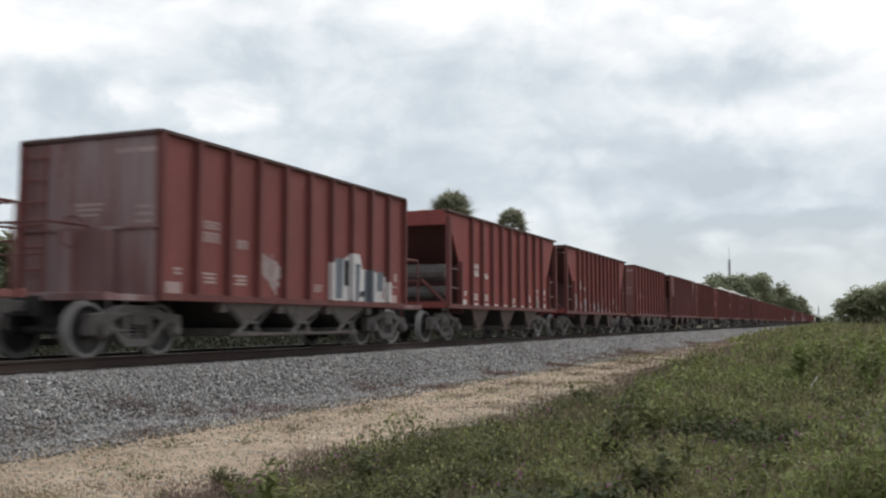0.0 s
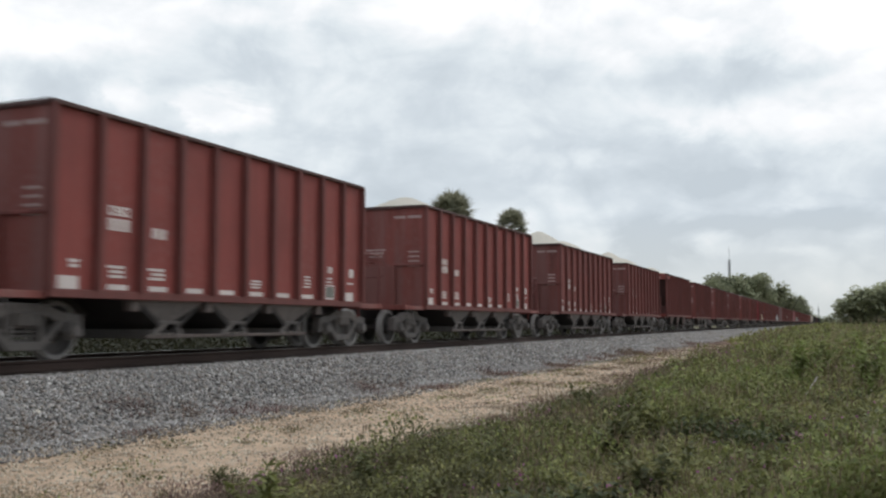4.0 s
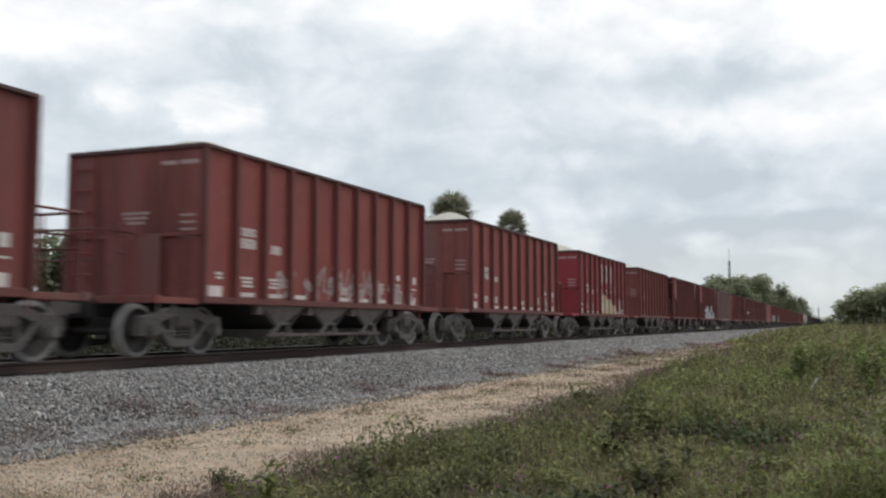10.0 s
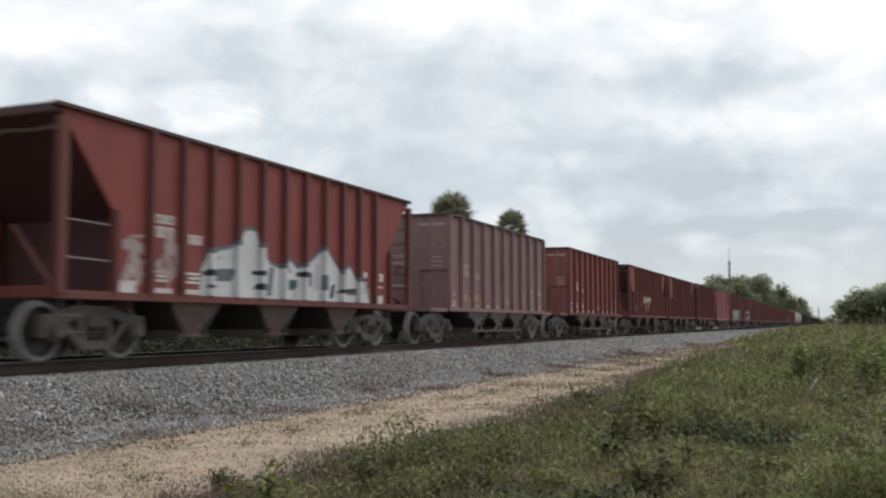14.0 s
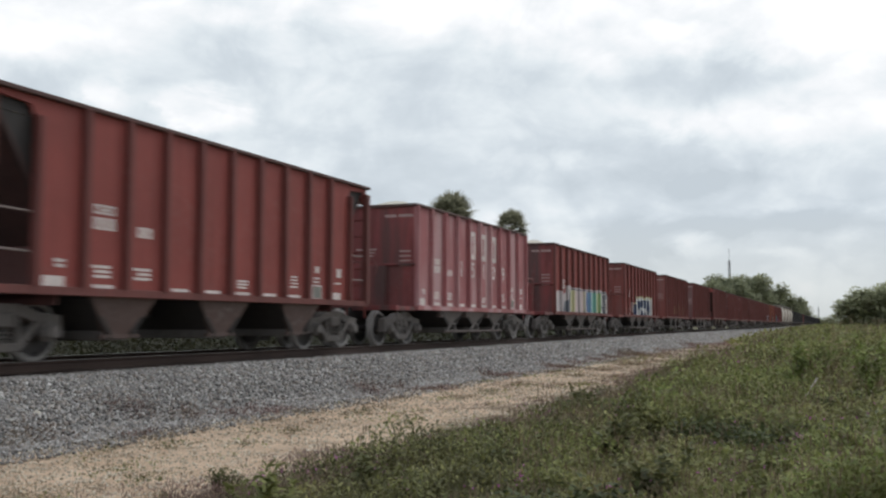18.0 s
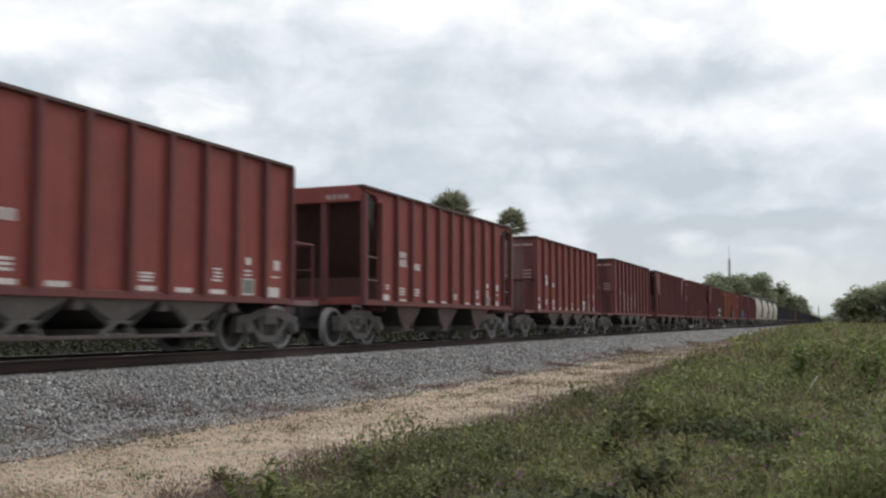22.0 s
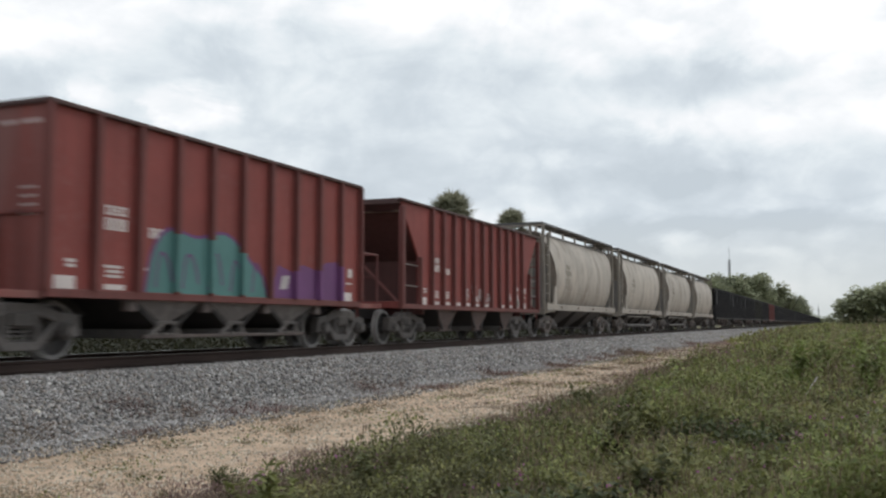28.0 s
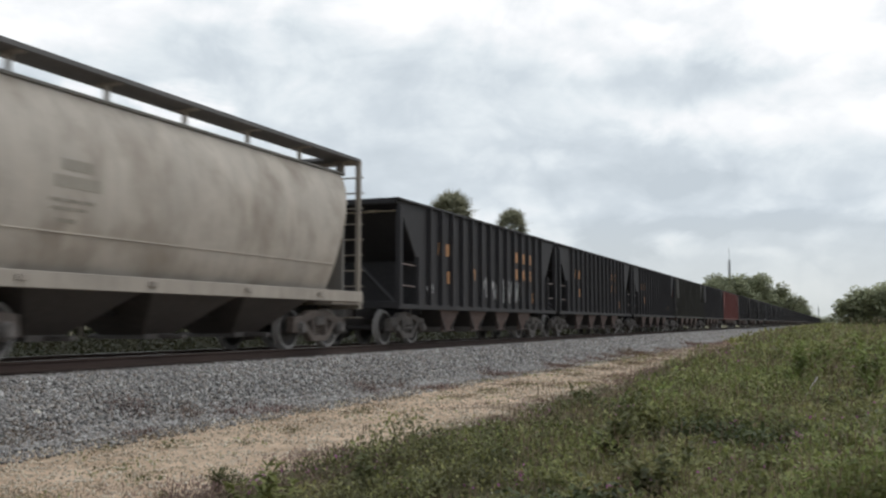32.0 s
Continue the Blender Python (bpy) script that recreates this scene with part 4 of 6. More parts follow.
        part("brake_rod", mesh("brake_rod", lambda bm: bar(bm, (1.36, -4.3, 0.93), (1.36, 2.9, 0.90), 0.035, 6)), "cement_mid", car)
    for s in (-1, 1):
        truck(car, s * 4.95, "truck_brown")
    y0 = -half + 2.3
    for k, (n, dy, z, wy, hz) in enumerate(((4, 0.9, 2.92, 0.13, 0.17), (6, 0.9, 2.66, 0.13, 0.19), (3, 0.8, 2.38, 0.26, 0.05), (3, 0.75, 2.26, 0.2, 0.05), (2, 0.7, 2.08, 0.16, 0.07))):
        part("lettering", mesh(f"cover_letter{k}", lambda bm: [tilted_bar(bm, y0 + dy + (i - (n - 1) / 2) * wy * 1.25, z, wy, hz) for i in range(n)]), "letter_dust", car, "dark stencilled marking")
    for y in (-4.2, -1.4, 1.4, 4.2):
        part("jacking_lug", mesh("jacking_lug", lambda bm: box(bm, 1.49, 1.54, -0.08, 0.08, 1.16, 1.26), 0.01), "cement_shade", car, at=(0, y, 0))
    return car


def tilted_bar(bm, y, z, wy, hz):
    """A flat marking that follows the curved side."""
    prof = cover_profile()
    zs, xs_ = [q[1] for q in prof], [q[0] for q in prof]
    x0, x1 = np.interp(z - hz / 2, zs, xs_) + 0.006, np.interp(z + hz / 2, zs, xs_) + 0.006
    front = [bm.verts.new(q) for q in ((x0, y - wy / 2, z - hz / 2), (x0, y + wy / 2, z - hz / 2), (x1, y + wy / 2, z + hz / 2), (x1, y - wy / 2, z + hz / 2))]
    back = [bm.verts.new((v.co.x - 0.004, v.co.y, v.co.z)) for v in front]
    bm.faces.new(front)
    bm.faces.new(back[::-1])
    for i in range(4):
        j = (i + 1) % 4
        bm.faces.new((front[i], back[i], back[j], front[j]))


def cover_bay(bm):
    for (z0, a0, b0), (z1, a1, b1) in (((0.36, 0.5, 0.42), (1.12, 1.4, 1.28)),):
        lo = [bm.verts.new((sx * a0, sy * b0, z0)) for sx, sy in ((-1, -1), (1, -1), (1, 1), (-1, 1))]
        hi = [bm.verts.new((sx * a1, sy * b1, z1)) for sx, sy in ((-1, -1), (1, -1), (1, 1), (-1, 1))]
        for i in range(4):
            j = (i + 1) % 4
            bm.faces.new((lo[i], lo[j], hi[j], hi[i]))
        bm.faces.new(lo[::-1])
        bm.faces.new(hi)


# ---- the train, car by car, from its place at the start of the clip ----
SOLID = dict(kind="solid", half=4.93, ribs=10, bays=3, bay_gap=2.0, coupled=13.85)
SLOPE = dict(kind="slope", half=6.27, ribs=12, bays=3, bay_gap=2.75, coupled=13.85, truck="truck_dark")
HEADER = dict(kind="header", half=5.70, ribs=10, bays=3, bay_gap=2.75, coupled=13.85, cut=0.95, truck="truck_dark")
BLACK = dict(kind="slope", half=7.55, ribs=15, bays=4, bay_gap=2.45, coupled=15.65, truck="truck_dark", truck_at=5.9, paint="black_paint", chord="black_paint")
BEAMED = dict(SLOPE, half=5.85, ribs=10, cut=1.05, beam=3.40, tanks=True)
A, B, C, E = SOLID, SLOPE, HEADER, BEAMED
R, N, D = "red_oxide", "red_oxide_brown", "red_oxide_dark"
# type, middle of the car along the track, paint, heap of the load
TRAIN = ((A, 4.1, R, 0), (A, 18.0, N, 0.53), (E, 31.85, R, 0.59), (B, 45.6, R, 0), (A, 59.45, R, 0), (B, 73.35, D, 0), (A, 87.15, R, 0), (A, 100.9, R, 0.77), (A, 114.95, N, 0.98), (A, 128.88, N, 1.02),
         (C, 142.75, R, 0.85), (A, 156.45, R, 0.78), (A, 170.3, R, 0.72), (A, 184.35, N, 0.64), (A, 198.2, R, 0.72), (A, 211.9, R, 0.73), (A, 225.65, "red_bright", 0.68), (A, 239.68, R, 0.66), (B, 253.5, R, 0),
         (B, 267.6, R, 0), (A, 281.65, "red_grey", 0), (A, 295.35, R, 0.4), (B, 309.55, R, 0), (B, 323.2, N, 0), (C, 337.3, R, 0), (A, 350.92, "red_faded", 0.6), (A, 364.68, R, 0.55), (A, 378.52, R, 0.4), (A, 392.3, R, 0.4),
         (A, 406.1, R, 0.3), (C, 420.05, R, 0), (A, 433.72, R, 0.5), (A, 447.58, N, 0), (B, 461.3, N, 0), (A, 475.25, N, 0), (B, 489.1, N, 0), (A, 502.9, "orange_paint", 0), (A, 516.68, R, 0), (B, 530.2, R, 0))
LABELS = {"solid": "oxide red open-top hopper car with upright ends", "slope": "oxide red open-top hopper car with slanted end sheets", "header": "oxide red hopper car with open framed ends"}
PAINT_WORDS = {"red_bright": "bright red", "red_faded": "chalky faded red", "red_grey": "greyed pinkish red", "orange_paint": "rusty orange", D: "dark brown-red", N: "dusty brown-red", R: "oxide red"}



# ---- markings: stencils, reflector strips, spray paint ----
def text_lines(bm, y, z, wy, lines, hz=0.045, pitch=0.075, seed=0):
    """Rows of small writing too blurred to read: plain bars."""
    rng = random.Random(seed)
    for k in range(lines):
        panel_bar(bm, y - wy * 0.5 + wy * 0.5 * (1 - 0.25 * rng.random()), z - k * pitch, wy * (0.75 + 0.25 * rng.random()), hz)


def digit_row(bm, y, z, n, wd, hz, step):
    # each figure a stencilled ring
    for k in range(n):
        c = y + (k - (n - 1) / 2) * step
        for s in (-1, 1):
            panel_bar(bm, c + s * (wd / 2 - 0.018), z, 0.036, hz)
        for q in (-1, 0, 1) if k % 2 else (-1, 1):
            panel_bar(bm, c, z + q * (hz / 2 - 0.016), wd - 0.072, 0.032)


def mark_side(car, inner, ribs, rng, faded):
    """White stencils on the panels of the side that faces the path."""
    step = 2 * inner / ribs
    mid = [-inner + step * (k + 0.5) for k in range(ribs)]
    white = "letter_faint" if faded else "letter_white"
    last = ribs - 1
    low_box = mesh("low_box", lambda bm: panel_bar(bm, 0, 1.17, 0.42, 0.2))
    strip = mesh("strip", lambda bm: panel_bar(bm, 0, 1.13, 0.46, 0.085))
    number = mesh("number", lambda bm: (digit_row(bm, 0, 2.34, 3, 0.14, 0.15, 0.17), digit_row(bm, 0, 2.12, 4, 0.105, 0.19, 0.13)))
    small = mesh("small_number", lambda bm: digit_row(bm, 0, 2.06, 3, 0.10, 0.17, 0.13))
    for k, me in ((0, mesh("corner_text", lambda bm: text_lines(bm, 0.05, 1.5, 0.22, 2, 0.05))), (1, number), (2, small), (1, mesh("weights", lambda bm: text_lines(bm, 0, 1.45, 0.42, 3))), (2, mesh("weights_b", lambda bm: text_lines(bm, 0, 1.45, 0.42, 3, seed=2))),
                  (5, mesh("lines_mid", lambda bm: text_lines(bm, 0, 1.38, 0.4, 3, 0.035, 0.06, 3))), (last - 2, mesh("lines_long", lambda bm: text_lines(bm, 0, 1.55, 0.3, 4, 0.035, 0.07, 4))),
                  (last - 1, mesh("plate_lines", lambda bm: (panel_bar(bm, 0, 1.75, 0.17, 0.14), text_lines(bm, 0, 1.56, 0.26, 2, 0.04, 0.08, 5)))),
                  (last - 1, mesh("plate", lambda bm: (panel_bar(bm, 0, 1.11, 0.40, 0.035), panel_bar(bm, 0, 1.40, 0.40, 0.03), panel_bar(bm, -0.19, 1.255, 0.025, 0.27), panel_bar(bm, 0.19, 1.255, 0.025, 0.27)))),
                  (last, mesh("square", lambda bm: (panel_bar(bm, 0.04, 1.72, 0.2, 0.2), panel_bar(bm, 0, 1.48, 0.3, 0.035))))):
        part("lettering", me, white, car, at=(0, mid[k], 0))
    part("stencil_plate", mesh("stencil_plate", lambda bm: panel_bar(bm, 0, 1.255, 0.34, 0.24)), "plate_grey", car, "grey-green stencilled plate", at=(0, mid[last - 1], 0))
    for k in (0, last):
        if rng.random() < 0.9:
            part("reflector_box", low_box, white, car, at=(0, mid[k] - 0.08, 0))
    for k in range(1, last):
        if k == last - 1 or rng.random() < (0.75 if faded else 0.1):
            continue
        part("reflector_strip", strip, white, car, at=(0, mid[k], 0))


def mark_end(car, half):
    """Writing on the end sheet that faces along the track."""
    def lay(bm, x, z, wx, hz):
        box(bm, x - wx / 2, x + wx / 2, -half - 0.006, -half - 0.002, z - hz / 2, z + hz / 2)
    part("lettering", mesh(f"end_top|{half}", lambda bm: (lay(bm, 0.75, 3.53, 0.35, 0.075), lay(bm, 1.2, 3.53, 0.42, 0.075))), "letter_faint", car)
    part("lettering", mesh(f"end_mid|{half}", lambda bm: [lay(bm, 0.0, 2.62 - 0.09 * k, 0.62 - 0.1 * k, 0.05) for k in range(3)]), "letter_faint", car)
    part("lettering", mesh(f"end_side|{half}", lambda bm: [lay(bm, 1.18, 2.55 - 0.13 * k, 0.34, 0.045) for k in range(4)]), "letter_faint", car)


def blob(bm, y, z, ry, rz, x, rng, n=16, rough=0.35):
    pts = []
    ph = [rng.uniform(0, 6.28) for _ in range(3)]
    for i in range(n):
        a = 2 * math.pi * i / n
        sq = 1.0 / max(abs(math.cos(a)), abs(math.sin(a))) ** 0.6
        r = sq * (1 + rough * (0.5 * math.sin(2 * a + ph[0]) + 0.4 * math.sin(3 * a + ph[1]) + 0.3 * math.sin(5 * a + ph[2])))
        pts.append((y + ry * r * math.cos(a), max(Z0 + 0.07, z + rz * r * math.sin(a))))
    prism(bm, pts, x - 0.002, x + 0.002)


def stroke(bm, path, w, x):
    """A sprayed ribbon along points in y, z."""
    left, right = [], []
    n = len(path)
    for i, (y, z) in enumerate(path):
        (ya, za), (yb, zb) = path[max(0, i - 1)], path[min(n - 1, i + 1)]
        dy, dz = yb - ya, zb - za
        ln = math.hypot(dy, dz) or 1.0
        xo = x + 0.0006 * i
        left.append(bm.verts.new((xo, y - dz / ln * w / 2, z + dy / ln * w / 2)))
        right.append(bm.verts.new((xo, y + dz / ln * w / 2, z - dy / ln * w / 2)))
    for i in range(n - 1):
        bm.faces.new((left[i], left[i + 1], right[i + 1], right[i]))


# abstract letter skeletons in a unit box: runs of points
GLYPHS = (((0.1, 0), (0.12, 1), (0.8, 0.75), (0.3, 0.5), (0.9, 0)), ((0.9, 0.9), (0.3, 1), (0.1, 0.5), (0.35, 0), (0.9, 0.15), (0.8, 0.5), (0.5, 0.5)),
          ((0.1, 1), (0.2, 0), (0.5, 0.65), (0.8, 0), (0.95, 1)), ((0.9, 1), (0.15, 0.8), (0.8, 0.45), (0.1, 0.05), (0.9, 0)), ((0.2, 0), (0.15, 1), (0.15, 0.5), (0.85, 0.55), (0.85, 1), (0.9, 0)),
          ((0.1, 0.95), (0.9, 1), (0.5, 1), (0.55, 0)), ((0.1, 0), (0.5, 1), (0.9, 0), (0.7, 0.4), (0.3, 0.35)))


def put_paint(car, layers, label):
    for mat, bm in layers:
        me = bpy.data.meshes.new("graffiti")
        bm.to_mesh(me)
        bm.free()
        me.materials.append(None)
        part("graffiti", me, mat, car, label)


def graffiti(car, y0, y1, z0, z1, letters, fills, outline, seed, inner, ribs):
    """Fat overlapping letter shapes too wild to read, on the panels and over the rib faces."""
    rng = random.Random(seed)
    step = (y1 - y0) / letters
    layers = {}
    marks = []
    for k in range(letters):
        h = (z1 - z0) * rng.uniform(0.8 if outline else 0.5, 1.05)
        lean = rng.uniform(-0.12, 0.12) * step
        glyph = GLYPHS[rng.randrange(len(GLYPHS))]
        path = [(y0 + step * (k + 0.06 + 0.88 * u) + lean * (q - 0.5), max(Z0 + 0.14, z0 + 0.1 + (h - 0.2) * q)) for u, q in glyph]
        fat = min(0.44 * step, 0.36)
        fill = fills[k % len(fills)]
        if outline:
            stroke(layers.setdefault((0, outline), bmesh.new()), bend(path), fat + 0.14, HW + 0.006 + 0.0004 * k)
        if len(fills) > 1 and outline:
            stroke(layers.setdefault((1, fills[(k + 1) % len(fills)]), bmesh.new()), bend([(y - 0.04, z - 0.06) for y, z in path]), fat, HW + 0.012 + 0.0003 * k)
        stroke(layers.setdefault((2, fill), bmesh.new()), bend(path), fat if outline else fat * 1.25, HW + 0.019 + 0.0003 * k)
        marks.append((fill, z0 + h))
    put_paint(car, [(mat, bm) for (depth, mat), bm in layers.items()], "sprayed paint lettering")
    # where it crosses the ribs
    bms = {}
    for k in range(1, ribs):
        y = -inner + 2 * inner * k / ribs
        if y0 + 0.1 < y < y1 - 0.1:
            fill, top = marks[min(letters - 1, int((y - y0) / step))]
            cut = [z0 + (top - z0) * q for q in (0.08, rng.uniform(0.2, 0.35), rng.uniform(0.45, 0.65), rng.uniform(0.8, 0.95))]
            for i, mat in enumerate((fill, outline or fill, fill)):
                box(bms.setdefault(mat, bmesh.new()), HW, HW + 0.119, y - 0.056, y + 0.056, cut[i], cut[i + 1])
    put_paint(car, bms.items(), "sprayed paint on the ribs")


def bend(path, n=4):
    """Rounds a run of points."""
    out = []
    for i in range(len(path) - 1):
        p0, p1, p2, p3 = path[max(0, i - 1)], path[i], path[i + 1], path[min(len(path) - 1, i + 2)]
        for j in range(n):
            t = j / n
            out.append(tuple(0.5 * (2 * p1[c] + (p2[c] - p0[c]) * t + (2 * p0[c] - 5 * p1[c] + 4 * p2[c] - p3[c]) * t * t + (3 * p1[c] - p0[c] - 3 * p2[c] + p3[c]) * t ** 3) for c in (0, 1)))
    return out + [path[-1]]


def bubble(car, y0, y1, z0, z1, fill, edge, seed, inner, ribs):
    """One swollen rounded shape with a darker rim and lines in it."""
    rng = random.Random(seed)
    rim, body, lines, over = bmesh.new(), bmesh.new(), bmesh.new(), bmesh.new()
    n = 30
    ym, ry = (y0 + y1) / 2, (y1 - y0) / 2

    def top(u):
        return z0 + (z1 - z0) * (0.72 + 0.22 * math.cos(u * 1.9 + 0.5) + 0.10 * math.sin(u * 6.0)) * (1 - abs(u) ** 6) ** 0.5
    for bm, grow, x in ((rim, 0.06, HW + 0.006), (body, 0.0, HW + 0.012)):
        us = [-1 + 2 * i / n for i in range(n + 1)]
        prism(bm, [(ym + u * (ry + grow), z0) for u in us] + [(ym + u * (ry + grow), max(z0 + 0.02, top(u) + grow)) for u in reversed(us)], x - 0.002, x + 0.002)
    for k in range(5):
        a = y0 + (y1 - y0) * (k + 0.3) / 5
        stroke(lines, bend([(a, z0 + 0.1), (a + 0.1, z0 + 0.55 * (z1 - z0)), (a + 0.3, z0 + rng.uniform(0.3, 0.7) * (z1 - z0)), (a + 0.45, z0 + 0.2)]), 0.05, HW + 0.016)
    for k in range(1, ribs):
        y = -inner + 2 * inner * k / ribs
        if y0 + 0.05 < y < y1 - 0.05:
            box(over, HW, HW + 0.119, y - 0.056, y + 0.056, z0 + 0.04, top((y - ym) / ry) - 0.06)
    put_paint(car, ((edge, rim), (fill, body), (edge, lines), (fill, over)), "sprayed rounded paint shape")


def flood(car, inner, ribs, tops, mat, cap="", shapes=(), z0=None, label="sprayed paint lettering"):
    """A field of paint under an uneven top line (y, z), carried over the ribs; shapes (y, z, wide, high, lean, paint) lie on it."""
    z0 = Z0 + 0.065 if z0 is None else z0
    ys_, zs_ = [p[0] for p in tops], [p[1] for p in tops]
    body, lid, over = bmesh.new(), bmesh.new(), bmesh.new()
    n = 40
    run = [ys_[0] + (ys_[-1] - ys_[0]) * i / n for i in range(n + 1)]
    line = sorted(set(run) | set(ys_))
    for a, b in zip(line, line[1:]):
        za, zb = (max(z0 + 0.02, float(np.interp(q, ys_, zs_))) for q in (a, b))
        prism(body, [(a, z0), (b, z0), (b, zb), (a, za)], HW + 0.003, HW + 0.008)
        if cap:
            prism(lid, [(a, za - 0.03), (b, zb - 0.03), (b, zb + 0.045), (a, za + 0.045)], HW + 0.009, HW + 0.012)
    extra = {}
    for y, z, wy, hz, lean, paint_mat in shapes:
        bm = extra.setdefault(paint_mat, bmesh.new())
        k = len(bm.verts) * 0.00004
        prism(bm, [(y - wy / 2 - lean, z - hz / 2), (y + wy / 2 - lean, z - hz / 2 + 0.02), (y + wy / 2 + lean, z + hz / 2), (y - wy / 2 + lean, z + hz / 2 - 0.02)], HW + 0.010, HW + 0.014 + k)
    for k in range(1, ribs):
        y = -inner + 2 * inner * k / ribs
        if ys_[0] < y < ys_[-1]:
            top = float(np.interp(y, ys_, zs_))
            if top > z0 + 0.08:
                box(over, HW, HW + 0.119, y - 0.056, y + 0.056, z0, top)
                if cap:
                    box(lid, HW, HW + 0.121, y - 0.058, y + 0.058, top - 0.05, top + 0.05)
            for sy, z, wy, hz, lean, paint_mat in shapes:
                if abs(sy - y) < wy / 2:
                    box(extra[paint_mat], HW, HW + 0.123, y - 0.06, y + 0.06, z - hz / 2, z + hz / 2)
    layers = [(mat, body), (mat, over)] + ([(cap, lid)] if cap else []) + list(extra.items())
    put_paint(car, layers, label)


def letters_sprayed(car, paths, mat, w, label="loose sprayed scrawl"):
    """Hand-sprayed lines through given points."""
    bm = bmesh.new()
    for k, p in enumerate(paths):
        stroke(bm, bend(p), w, HW + 0.006 + 0.0004 * k)
    put_paint(car, ((mat, bm),), label)


def smears(car, y0, y1, z0, z1, count, mat, seed):
    """Chalky scribbles and dabs of old sprayed tags, panel by panel."""
    rng = random.Random(seed)
    bm = bmesh.new()
    for k in range(count):
        y, w = y0 + (y1 - y0) * (k + 0.5) / count, (y1 - y0) / count
        h = (z1 - z0) * rng.uniform(0.55, 1.0)
        for j in range(6):
            blob(bm, y + rng.uniform(-0.3, 0.3) * w, z0 + h * rng.uniform(0.1, 0.9), rng.uniform(0.05, 0.15) * w, rng.uniform(0.06, 0.16) * h, HW + 0.005 + 0.0006 * j, rng, 12, 0.7)
        for j in range(4):
            p = [(y + rng.uniform(-0.36, 0.36) * w, z0 + h * rng.uniform(0.0, 1.0)) for _ in range(4)]
            stroke(bm, bend(p), rng.uniform(0.03, 0.07), HW + 0.010 + 0.0006 * j)
    put_paint(car, ((mat, bm),), "faded chalky spray paint")


def scrawl(car, y0, y1, z0, z1, letters, mat, seed, w=0.07):
    """A loose hand-sprayed tag of looping lines."""
    rng = random.Random(seed)
    bm = bmesh.new()
    step = (y1 - y0) / letters
    for k in range(letters):
        a = y0 + step * (k + 0.15)
        path = [(a + step * u, z0 + (z1 - z0) * q) for u, q in ((rng.uniform(0, 0.2), 0.95), (rng.uniform(0, 0.15), 0.05), (0.3, rng.uniform(0.4, 0.6)), (rng.uniform(0.5, 0.7), rng.uniform(0.8, 1.0)), (rng.uniform(0.55, 0.75), 0.0))]
        smooth_path = []
        for (p0, p1) in zip(path, path[1:]):
            for i in range(5):
                t = i / 5
                smooth_path.append((p0[0] + (p1[0] - p0[0]) * t + 0.10 * step * math.sin(t * 3.14) * (1 if k % 2 else -1), p0[1] + (p1[1] - p0[1]) * t))
        stroke(bm, smooth_path, w, HW + 0.006)
    me = bpy.data.meshes.new("graffiti")
    bm.to_mesh(me)
    bm.free()
    me.materials.append(None)
    part("graffiti", me, mat, car, "loose sprayed scrawl")


def figure_mesh(text, height):
    """A stencilled figure as a mesh, standing on the side of a car."""
    curve = bpy.data.curves.new("figure", "FONT")
    curve.body, curve.size, curve.extrude, curve.align_x, curve.align_y = text, height * 1.4, 0.003, "CENTER", "CENTER"
    curve.resolution_u = 3
    holder = new("figure", curve)
    bpy.context.view_layer.update()
    me = bpy.data.meshes.new_from_object(holder.evaluated_get(bpy.context.evaluated_depsgraph_get()))
    me.transform(Matrix(((0, 0, 1, HW + 0.004), (1, 0, 0, 0), (0, 1, 0, 0), (0, 0, 0, 1))))
    bpy.data.objects.remove(holder)
    me.materials.clear()
    me.materials.append(None)
    return me


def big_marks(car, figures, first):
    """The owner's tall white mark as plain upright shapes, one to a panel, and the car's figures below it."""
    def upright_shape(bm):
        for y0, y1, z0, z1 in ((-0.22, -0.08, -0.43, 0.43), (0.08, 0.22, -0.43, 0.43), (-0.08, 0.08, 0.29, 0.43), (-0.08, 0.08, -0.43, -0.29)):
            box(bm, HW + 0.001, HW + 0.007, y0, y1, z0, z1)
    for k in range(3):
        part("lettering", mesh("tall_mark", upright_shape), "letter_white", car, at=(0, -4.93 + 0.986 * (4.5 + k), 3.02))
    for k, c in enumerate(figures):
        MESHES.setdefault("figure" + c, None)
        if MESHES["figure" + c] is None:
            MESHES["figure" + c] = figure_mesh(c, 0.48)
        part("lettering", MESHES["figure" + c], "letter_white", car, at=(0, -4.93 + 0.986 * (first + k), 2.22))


cars, sides = [], []
# ends that are dustier or sootier than the rest
END_PAINT = {29: "end_smear", 31: "end_smear", 1: "end_haze", 25: "end_sooty", 26: "end_sooty", 34: "end_sooty"}
for base, at, paint_name, heap in TRAIN:
    words = LABELS[base["kind"]].replace("oxide red", PAINT_WORDS[paint_name])
    if heap > 0.6:
        words += ", heaped with pale stone"
    spec = dict(base, at=at, paint=paint_name, load=heap, label=words)
    if len(cars) in END_PAINT:
        spec["end_paint"] = END_PAINT[len(cars)]
    car = hopper_car(spec)
    cars.append(car)
    inner = base["half"] if base is A else base["half"] - base.get("cut", 1.25)
    mark_side(car, inner, base["ribs"], random.Random(int(at)), paint_name == "red_grey" or len(cars) in (2, 33, 35))
    if base is A:
        mark_end(car, base["half"])
    if base is C:
        part("lettering", mesh("beam_mark", lambda bm: [box(bm, 0.55 + 0.16 * k, 0.67 + 0.16 * k, -base["half"] - 0.036, -base["half"] - 0.031, 3.56, 3.68) for k in range(4)]), "letter_faint", car)
    sides.append((car, inner, base["ribs"]))
